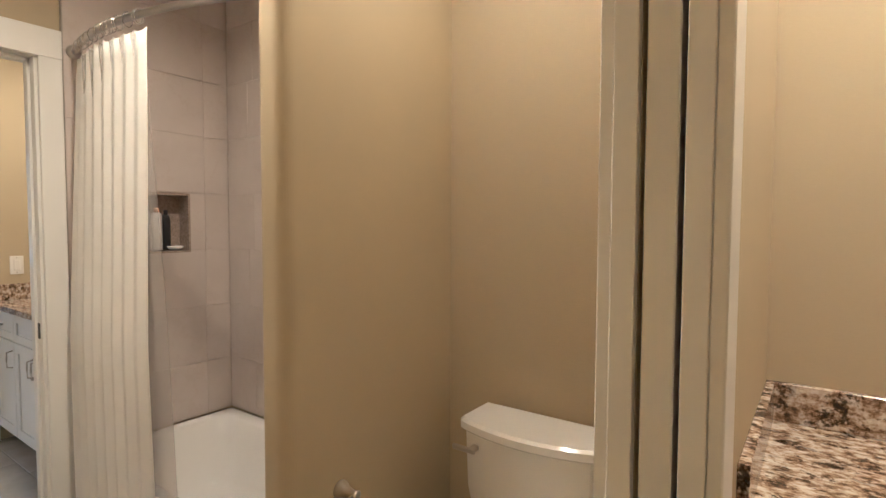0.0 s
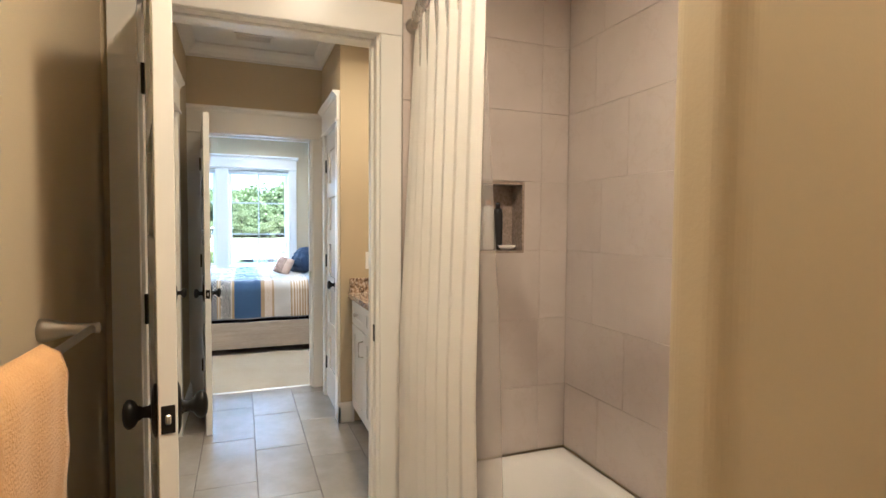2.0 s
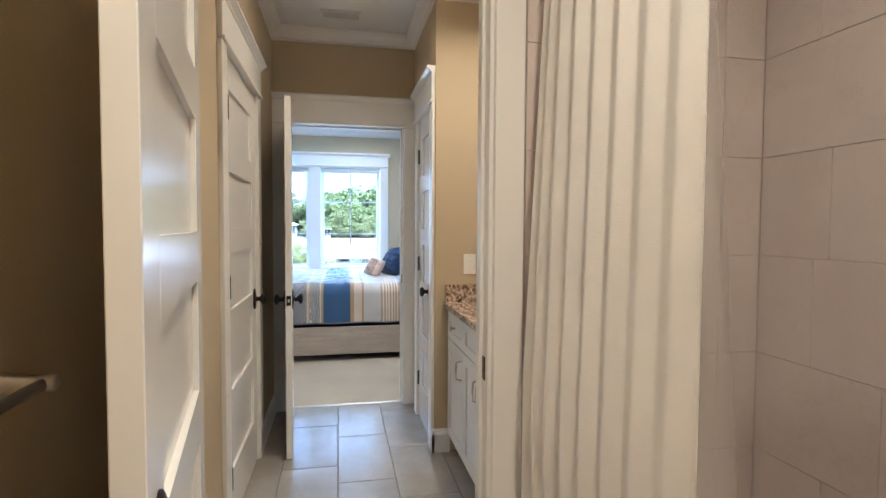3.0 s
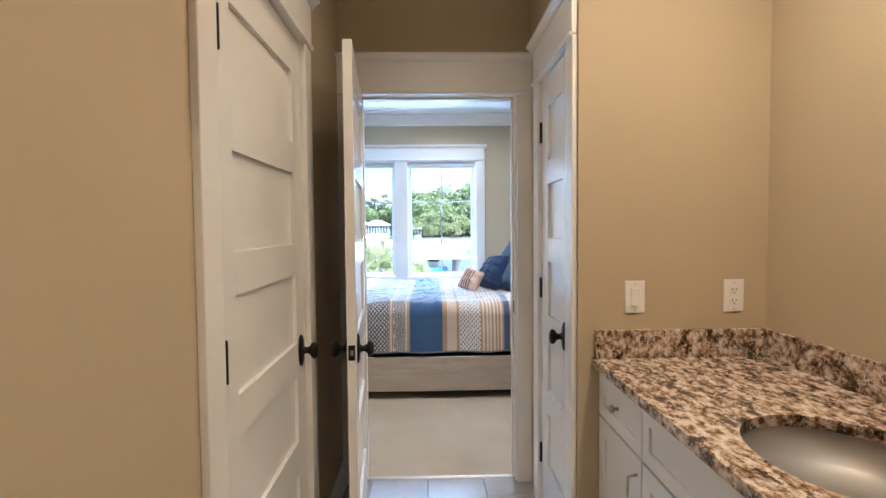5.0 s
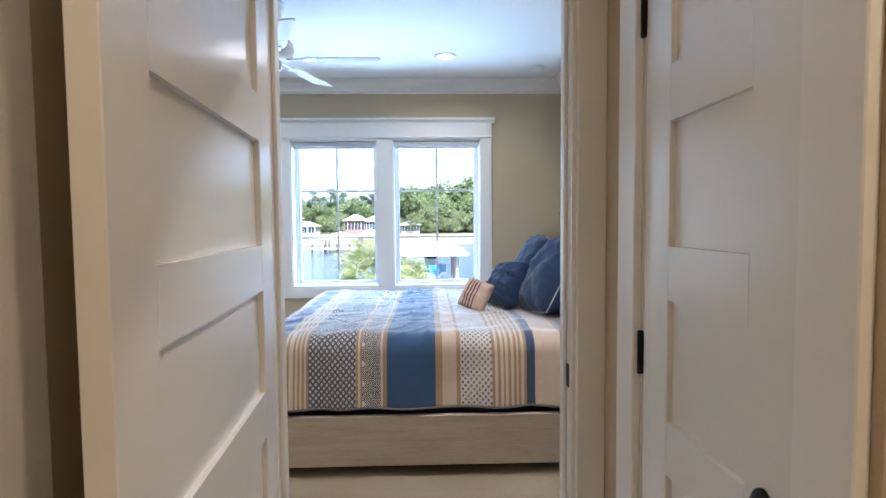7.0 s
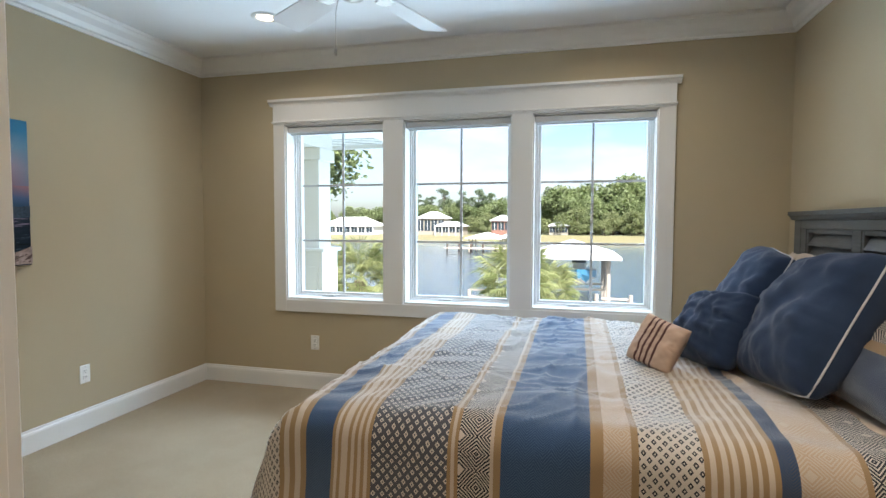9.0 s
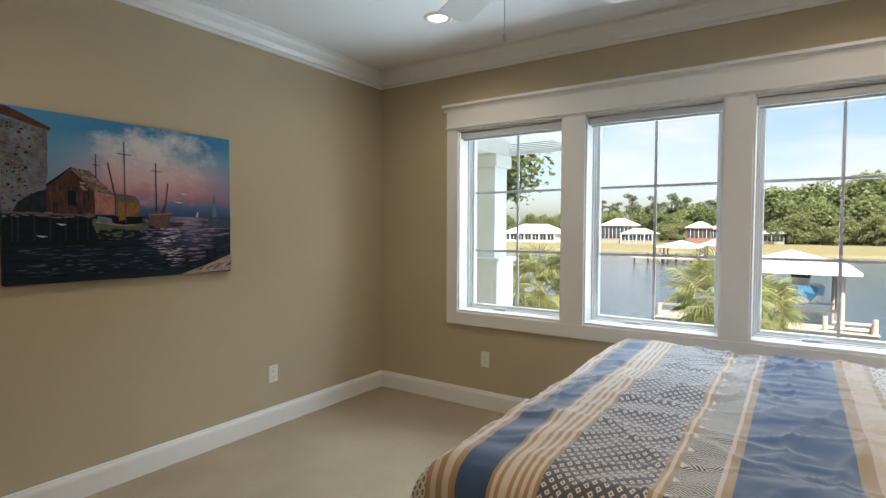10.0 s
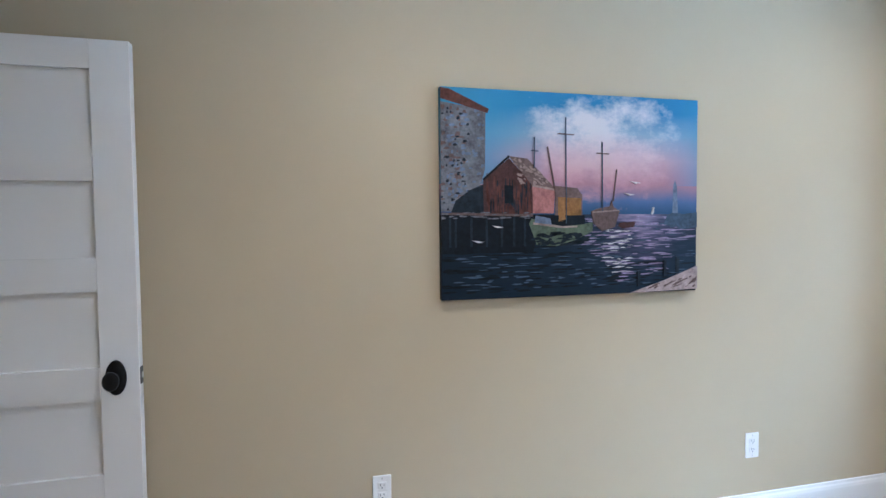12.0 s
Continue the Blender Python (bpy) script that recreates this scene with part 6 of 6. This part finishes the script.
for k in range(34):
    plant(rt.choice(OAKS), rt.uniform(-262, -230), -190 + 4.2 * k + rt.uniform(-2, 2), rt.uniform(0.75, 1.05))
for k in range(26):
    plant(rt.choice(OAKS), rt.uniform(-262, -228), -62 + 3.0 * k + rt.uniform(-2, 2), rt.uniform(1.0, 1.25))
for k in range(20):
    plant(rt.choice(PINES), rt.uniform(-258, -236), -78 + 4.6 * k + rt.uniform(-3, 3), rt.uniform(0.85, 1.1))
for k in range(26):
    plant(rt.choice(OAKS), rt.uniform(-262, -232), -8 + 3.4 * k + rt.uniform(-2, 2), rt.uniform(1.55, 1.95))
for k in range(22):
    plant(rt.choice(OAKS), rt.uniform(-232, -222), -6 + 3.2 * k + rt.uniform(-2, 2), rt.uniform(0.9, 1.3))
for k in range(26):
    plant(rt.choice(LIGHTS), rt.uniform(-220, -209), -4 + 2.7 * k + rt.uniform(-2, 2), rt.uniform(0.7, 1.2))
for k in range(22):
    plant(rt.choice(LIGHTS), rt.uniform(-228, -218), -130 + 6 * k + rt.uniform(-3, 3), rt.uniform(0.6, 0.95))
near_oak = clump_tree("oak_tree", "overhanging green oak by the porch", 10.5, 6.2, 7.4, LEAF_OAK, 133, 5200, 0.19)
near_oak.matrix_world = pose(-31, -15.7, -3.7)
near_oak.scale = (1.06, 1.06, 1.08)


def house(name, label, x, y, z, w, d, h, rise, wallm, yaw=0, porch=True, nwin=5, storey2=False):
    """A far house: long front of width w that looks along +x."""
    root = thing(name, label, "house", m=pose(x, y, z, 0, 0, yaw))
    part("wall", box(-d / 2, d / 2, -w / 2, w / 2, -1.5, h), wallm, root)
    bm = bmesh.new()
    e, r = 0.7, min(d, w) / 2
    b_ = [bm.verts.new(p) for p in ((-d / 2 - e, -w / 2 - e, h), (d / 2 + e, -w / 2 - e, h), (d / 2 + e, w / 2 + e, h), (-d / 2 - e, w / 2 + e, h))]
    rl = max(0.2, w / 2 - r * 0.8)
    t_ = [bm.verts.new((0, -rl, h + rise)), bm.verts.new((0, rl, h + rise))]
    for f in ((0, 1, 2, 3), ):
        bm.faces.new([b_[i] for i in f][::-1])
    bm.faces.new((b_[1], b_[2], t_[1], t_[0])), bm.faces.new((b_[3], b_[0], t_[0], t_[1])), bm.faces.new((b_[0], b_[1], t_[0])), bm.faces.new((b_[2], b_[3], t_[1]))
    part("roof", bm, METALROOF, root, "pale metal hip roof")
    for k in range(nwin):
        yy = -w / 2 + w * (k + 0.5) / nwin
        win = part("window", boxes((d / 2, d / 2 + 0.08, yy - w / nwin * 0.42, yy + w / nwin * 0.42, h * 0.14, h * 0.88)), DARKGLASS, root, "dark window")
        part("mullion", box(d / 2 + 0.06, d / 2 + 0.12, yy - 0.05, yy + 0.05, h * 0.14, h * 0.88), WHITEWALL, win)
    if porch:
        for k in range(nwin + 1):
            yy = -w / 2 + w * k / nwin
            part("post", box(d / 2 + 0.35, d / 2 + 0.55, yy - 0.1, yy + 0.1, -1.0, h), WHITEWALL, root)
    return root


DARKGLASS = mat("dark_glass", (0.03, 0.04, 0.05), 0.15)
YELLOW = painted("siding_cream", (0.27, 0.24, 0.19), 0.7, 8, 0.05, 0.04)
BRICKY = painted("siding_rust", (0.22, 0.11, 0.08), 0.7, 8, 0.05, 0.06)
BLUEGREY = painted("siding_blue", (0.24, 0.28, 0.31), 0.7, 8, 0.05, 0.04)

house("house", "white waterfront house with a pale metal roof", -202, -87.5, -3.1, 22, 14, 3.0, 3.6, WHITEWALL, nwin=7)
house("house", "cream two-storey house with a pale roof", -203, -54.0, -2.6, 11, 10, 5.6, 2.6, YELLOW, nwin=4, porch=False)
house("house", "low house with a screened porch", -199, -46.0, -2.6, 10.5, 9, 2.6, 1.9, YELLOW, nwin=4)
house("house", "rust-coloured house with a pale metal roof", -206, -27.5, -1.9, 7.5, 8, 4.0, 2.2, BRICKY, nwin=3, porch=False)
house("house", "blue-grey house with a wide pale roof", -208, -20.0, -1.9, 8.5, 8, 3.6, 2.0, BLUEGREY, nwin=4, porch=False)
house("house", "pale house among the trees", -214, -6.6, -2.6, 7, 8, 2.8, 1.9, YELLOW, nwin=3, porch=False)


def dock_roof(name, label, x0, x1, y0, y1, eave, rise, deck, material=METALROOF):
    root = thing(name, label, "boathouse")
    bm = bmesh.new()
    xm, ym = (x0 + x1) / 2, (y0 + y1) / 2
    q = min(x1 - x0, y1 - y0) / 2 * 0.9
    lo = [bm.verts.new(p) for p in ((x0, y0, eave - 0.18), (x1, y0, eave - 0.18), (x1, y1, eave - 0.18), (x0, y1, eave - 0.18))]
    hi = [bm.verts.new((v.co.x, v.co.y, eave)) for v in lo]
    if x1 - x0 > y1 - y0:
        top = [bm.verts.new((x0 + q, ym, eave + rise)), bm.verts.new((x1 - q, ym, eave + rise))]
        fs = ((hi[0], hi[1], top[1], top[0]), (hi[1], hi[2], top[1]), (hi[2], hi[3], top[0], top[1]), (hi[3], hi[0], top[0]))
    else:
        top = [bm.verts.new((xm, y0 + q, eave + rise)), bm.verts.new((xm, y1 - q, eave + rise))]
        fs = ((hi[1], hi[2], top[1], top[0]), (hi[2], hi[3], top[1]), (hi[3], hi[0], top[0], top[1]), (hi[0], hi[1], top[0]))
    for f in fs:
        bm.faces.new(f)
    bm.faces.new(lo[::-1])
    for k in range(4):
        bm.faces.new((lo[k], lo[(k + 1) % 4], hi[(k + 1) % 4], hi[k]))
    part("roof", bm, material, root, "white metal roof")
    for x in (x0 + 0.5, xm, x1 - 0.7):
        for y in (y0 + 0.6, y1 - 0.8):
            part("post", tube([(x, y, WATER_Z - 0.6), (x, y, eave - 0.1)], 0.14, 8), DOCKWOOD, root)
    return root


dock_roof("boathouse", "boat lift under a low white metal roof", -48.5, -40.0, -3.0, 3.3, -0.85, 1.0, -3.7)
dock_roof("boathouse", "far covered dock with a white roof", -112, -104, -20.5, -13.5, -1.6, 1.1, -3.7)
dock_roof("boathouse", "far covered dock with a white roof", -118, -111, -14.5, -9.0, -1.3, 1.2, -3.7)
dk = thing("dock", "weathered wooden dock with railings", "dock")
part("beam", box(-40.2, -38.2, -6.5, 3.8, -3.95, -3.8), DOCKWOOD, dk)
for k in range(52):
    part("plank", box(-40.3, -38.1, -6.5 + 0.2 * k, -6.32 + 0.2 * k, -3.8, -3.75), DOCKWOOD, dk)
for k in range(6):
    y = -6.3 + 2.0 * k
    part("pile", tube([(-38.4, y, WATER_Z - 0.5), (-38.4, y, -3.0)], 0.12, 8), DOCKWOOD, dk)
part("railing", boxes((-38.45, -38.35, -6.3, -2.4, -3.05, -2.95), (-38.43, -38.37, -6.3, -2.4, -3.45, -3.38)), DOCKWOOD, dk)
part("bench", boxes((-38.9, -38.4, 2.0, 3.7, -3.35, -3.28), (-38.85, -38.75, 2.1, 2.2, -3.75, -3.35), (-38.85, -38.75, 3.5, 3.6, -3.75, -3.35)), DOCKWOOD, dk)
fd = thing("dock", "far wooden dock on dark piles", "dock")
part("deck", box(-104, -101, -24, -9, -3.6, -3.4), DOCKWOOD, fd)
for k in range(7):
    part("pile", tube([(-101.5, -23.5 + 2.3 * k, WATER_Z - 0.5), (-101.5, -23.5 + 2.3 * k, -2.6)], 0.16, 6), BARK, fd)
boat = thing("motorboat", "white motorboat with a blue hull on a lift", "boat")
HULLBLUE, HULLWHITE = painted("hull_blue", (0.05, 0.16, 0.26), 0.25, 4, 0.0, 0.03), painted("hull_white", (0.75, 0.74, 0.72), 0.25, 4, 0.0, 0.03)


def hull_ring(x, w, z0, z1):
    return [(x, 0.65 + w * c, z0 + (z1 - z0) * s) for c, s in ((-1, 1), (-0.95, 0.55), (-0.55, 0.15), (0, 0), (0.55, 0.15), (0.95, 0.55), (1, 1))]


bm = bmesh.new()
rs = [[bm.verts.new(p) for p in hull_ring(x, w, z0, z1)] for x, w, z0, z1 in ((-46.5, 1.1, -2.9, -2.0), (-44, 1.2, -3.0, -1.95), (-42, 1.15, -2.95, -1.85), (-40.8, 0.8, -2.75, -1.75), (-40.1, 0.15, -2.3, -1.65))]
for ra, rb in zip(rs, rs[1:]):
    for k in range(6):
        bm.faces.new((ra[k], ra[k + 1], rb[k + 1], rb[k]))
    bm.faces.new((ra[0], rb[0], rb[6], ra[6]))
bm.faces.new(rs[0]), bm.faces.new(rs[-1])
for f in bm.faces:
    f.material_index = 1 if f.calc_center_median().z < -2.35 else 0
part("hull", bm, [HULLBLUE, HULLWHITE], boat, smooth=False)
part("console", box(-44.2, -43.2, 0.2, 1.1, -2.0, -1.35, 0.08), HULLWHITE, boat)
part("windscreen", box(-43.25, -43.2, 0.15, 1.15, -1.45, -1.1), DARKGLASS, boat)
part("outboard", box(-47.1, -46.6, 0.45, 0.85, -2.6, -1.6, 0.08), DARK, boat)
lift = thing("boat_lift", "metal boat lift cradle", "boat lift")
for x in (-45.5, -42):
    part("cradle_beam", box(x - 0.08, x + 0.08, -1.0, 2.4, -3.25, -3.10), NICKEL, lift)
for y in (-1.0, 2.4):
    part("cable", tube([(-42, y, -3.1), (-42, y, -0.95)], 0.02, 5), NICKEL, lift)


# palms
def frond_mesh(seed):
    rnd = random.Random(seed)
    verts, faces = [], []
    L = rnd.uniform(0.75, 0.95)
    drop = rnd.uniform(0.15, 0.3)
    pet = [(0, 0, 0), (L * 0.5, 0, 0.03), (L, 0, -drop * 0.4)]
    for a, b in zip(pet, pet[1:]):
        i = len(verts)
        verts += [(a[0], -0.012, a[2]), (a[0], 0.012, a[2]), (b[0], 0.012, b[2]), (b[0], -0.012, b[2])]
        faces.append((i, i + 1, i + 2, i + 3))
    for k in range(31):
        th = radians(-125 + 250 * k / 30)
        ln = (0.95 - 0.30 * abs(k - 15) / 15) * rnd.uniform(0.85, 1.1)
        base = Vector((L, 0, -drop * 0.4))
        d = Vector((math.cos(th), math.sin(th), 0))
        side = Vector((-d.y, d.x, 0)) * 0.017
        fold = Vector((0, 0, 0.025))
        m1 = base + d * ln * 0.55 + Vector((0, 0, -0.03 - 0.05 * abs(math.sin(th))))
        tip = base + d * ln * 0.92 + Vector((0, 0, -0.25 - 0.28 * rnd.random()))
        i = len(verts)
        verts += [tuple(base), tuple(m1 + side), tuple(m1 + fold), tuple(m1 - side), tuple(tip)]
        faces += [(i, i + 1, i + 2), (i, i + 2, i + 3), (i + 1, i + 4, i + 2), (i + 2, i + 4, i + 3)]
    me = bpy.data.meshes.new("frond")
    me.from_pydata(verts, [], faces)
    me.materials.append(LEAF_PALM)
    return me


FRONDS = [frond_mesh(k) for k in range(4)]


def palm(x, y, zc, s, seed):
    rnd = random.Random(seed)
    root = thing("palm_tree", "cabbage palm with yellow-green fan fronds", "palm tree", group="palms on the near bank", m=pose(x, y, 0))
    n_ = 26
    z0 = -4.2
    bm = tube([(0.05 * math.sin(k * 0.3), 0, z0 + (zc - 0.1 - z0) * k / n_) for k in range(n_ + 1)], [0.17 + (0.03 if k % 2 else 0.0) + 0.03 * (k > n_ - 5) for k in range(n_ + 1)], 12)
    part("trunk", bm, PALMBARK, root)
    for k in range(46):
        o = new("frond", FRONDS[k % 4])
        o.parent = root
        el = 78 - 125 * (k / 45) ** 0.85 + rnd.uniform(-8, 8)
        o.matrix_local = Matrix.Translation((0, 0, zc)) @ pose(0, 0, 0, 0, 0, k * 137.5 + rnd.uniform(-12, 12)) @ pose(0, 0, 0, rnd.uniform(-25, 25), -el, 0) @ Matrix.Diagonal((s, s, s, 1))
    return root


palm(-21.5, -6.6, -0.5, 1.0, 1)
palm(-19.6, -1.15, -0.25, 0.82, 2)
palm(-24.0, -0.55, -1.0, 0.8, 3)

# porch of this house seen through the first window
pc = thing("porch", "white porch column, knee wall and soffit", "porch")
part("pedestal", boxes((-10.75, -10.37, -2.66, -2.26, -3.5, 1.03)), WHITEWALL, pc)
for ya, yb in ((-2.60, -2.48), (-2.42, -2.32)):
    part("panel", boxes((-10.372, -10.36, ya, yb, -1.0, 0.86)), WHITEWALL, pc)
part("pedestal_cap", box(-10.79, -10.33, -2.70, -2.22, 1.03, 1.07, 0.01), WHITEWALL, pc)
part("column", box(-10.70, -10.42, -2.62, -2.32, 1.07, 2.20), WHITEWALL, pc)
part("column_capital", box(-10.74, -10.38, -2.66, -2.28, 2.06, 2.20, 0.006), WHITEWALL, pc)
part("beam", boxes((-10.72, -10.40, -7.0, -2.30, 2.20, 2.36), (-10.40, WIN_EXT, -2.62, -2.30, 2.20, 2.36)), WHITEWALL, pc)
part("soffit", box(-11.35, WIN_EXT, -7.0, -1.72, 2.362, 2.40), WHITEWALL, pc)
for k in range(4):
    part("soffit_board", box(-11.25 + 0.12 * k, -11.245 + 0.12 * k, -7.0, -1.73, 2.356, 2.363), GROUT, pc)
part("fascia", boxes((-11.39, -11.35, -7.0, -1.68, 2.31, 2.47), (-11.35, WIN_EXT, -1.72, -1.68, 2.31, 2.47)), WHITEWALL, pc)
bm = bmesh.new()
rv = [bm.verts.new(p) for p in ((-11.45, -7.0, 2.47), (-11.45, -1.62, 2.47), (WIN_EXT, -1.62, 2.47), (WIN_EXT, -3.4, 3.3), (-9.8, -3.4, 3.3), (-9.8, -7.0, 3.3))]
bm.faces.new((rv[0], rv[1], rv[4], rv[5])), bm.faces.new((rv[1], rv[2], rv[3], rv[4]))
part("roof", bm, brush("shingles", (0.09, 0.085, 0.08), 0.3, 6), pc, "dark shingle roof")
tagged(part("wall_exterior_upper", box(WIN_EXT, WIN_EXT - 0.001 + 0.12, -7, 6, CEIL + 0.125, 3.4), WHITEWALL), "white siding above the windows", "wall", kind="structure")

# ---- tiles, last ----


def tile_me(name, dx, dy, dz, material, bev=0.0025):
    return mesh_of(name, box(0, dx, 0, dy, 0, dz, bev), material)


# floor tiles, 0.30 x 0.60, half-lapped rows along x
FT = tile_me("floor_tile", 0.597, 0.2965, 0.0075, FTILE)
cuts = {}


def cut_tile(dx, dy):
    key = (round(dx, 3), round(dy, 3))
    if key not in cuts:
        cuts[key] = tile_me("floor_tile", dx, dy, 0.0075, FTILE)
    return cuts[key]


rows_y = [(-0.02, 0.147), (0.147, 0.447), (0.447, 0.747), (0.747, 1.047), (1.047, 1.347), (1.347, 1.69)]
for r, (ya, yb) in enumerate(rows_y):
    x = -5.25 + (0.20 if r % 3 == 0 else 0.40 if r % 3 == 1 else 0.0) - 0.6
    while x < 0.6:
        xa, xb = max(x, -5.252), x + 0.6
        if xb - xa > 0.04:
            dx, dy = xb - xa - 0.0035, yb - ya - 0.0035
            full = abs(dx - 0.5965) < 0.002 and abs(dy - 0.2965) < 0.002
            o = new("tile", FT if full else cut_tile(dx, dy))
            o.location = (xa, ya, -0.0075)
            o.parent = floor
        x += 0.6
threshold = tagged(part("threshold", prism(bmesh.new(), [(0.0, -0.003), (0.02, 0.006), (0.03, 0.0085), (0.04, 0.006), (0.045, -0.003)], (-5.285, D2[0] + 0.017), (-5.285, D2[1] - 0.017), (1, 0)), NICKEL), "thin metal strip between tile and carpet", "threshold", kind="structure")

# shower wall tiles: backing with niche, then single tiles
NY0, NY1, NZ0, NZ1 = 1.262, 1.460, 1.242, 1.512
tile_back = tagged(part("tile_backing", boxes((-2.7095, -2.706, 0.945, NY0, RIM, CEIL), (-2.7095, -2.706, NY1, BACK_Y, RIM, CEIL), (-2.7095, -2.706, NY0, NY1, RIM, NZ0), (-2.7095, -2.706, NY0, NY1, NZ1, CEIL), (-2.706, PART_X0 + 0.0005, BACK_Y - 0.004, BACK_Y - 0.0005, RIM, CEIL), (PART_X0 - 0.004, PART_X0 - 0.0005, 1.0, BACK_Y - 0.004, RIM, CEIL)), WGROUT), "pale stone-look shower tiles", "tile wall", kind="structure")
niche = thing("shower_niche", "recessed tiled shelf in the shower wall", "niche", "structure")
ND = 0.085
part("niche_box", boxes((-2.7095 - ND, -2.70 - ND, NY0 - 0.01, NY1 + 0.01, NZ0 - 0.01, NZ1 + 0.01), (-2.70 - ND, -2.6985, NY0 - 0.01, NY0, NZ0 - 0.01, NZ1 + 0.01), (-2.70 - ND, -2.6985, NY1, NY1 + 0.01, NZ0 - 0.01, NZ1 + 0.01), (-2.70 - ND, -2.6985, NY0, NY1, NZ0 - 0.01, NZ0), (-2.70 - ND, -2.6985, NY0, NY1, NZ1, NZ1 + 0.01)), brush("niche_tile", (0.36, 0.29, 0.24), 0.12, 6), niche)
ZR = [RIM + 0.002, 0.668, 0.955, 1.242, 1.527, 1.812, 2.09, 2.38, 2.67]
G = 0.0012


def wall_tile(dx, dy, dz, x, y, z):
    o = new("tile", tile_me("wall_tile", dx, dy, dz, WTILE, 0.001))
    o.location, o.parent = (x, y, z), tile_back


for k, (za, zb) in enumerate(zip(ZR, ZR[1:])):
    joints = [0.948, 1.548, BACK_Y - 0.012] if k % 2 == 0 or k in (3, 5) else [0.948, 1.545, BACK_Y - 0.012]
    for ya, yb in zip(joints, joints[1:]):
        if za < NZ1 - 0.03 and zb > NZ0 + 0.03 and ya < NY1 and yb > NY0:
            wall_tile(0.0065, NY0 - 0.01 - ya - G, zb - za - G, -2.706, ya, za)
            wall_tile(0.0065, yb - NY1 - 0.01 - G, zb - za - G, -2.706, NY1 + 0.01, za)
        else:
            wall_tile(0.0065, yb - ya - G, zb - za - G, -2.706, ya, za)
    off = (-2.475, -2.33, -2.52)[k % 3]
    xs = [-2.699, off] + [v for v in (off + 0.6, off + 1.2) if v < PART_X0 - 0.03] + [PART_X0 - 0.005]
    for xa, xb in zip(xs, xs[1:]):
        wall_tile(xb - xa - G, 0.0065, zb - za - G, xa, BACK_Y - 0.0105, za)
    wall_tile(0.0065, BACK_Y - 0.012 - 1.0 - G, zb - za - G, PART_X0 - 0.0105, 1.0, za)
tagged(part("trim_tile_edge", boxes((-2.7095, -2.6975, 0.9415, 0.9475, RIM, CEIL)), NICKEL), "thin metal edge of the shower tiles", "tile trim", kind="structure")
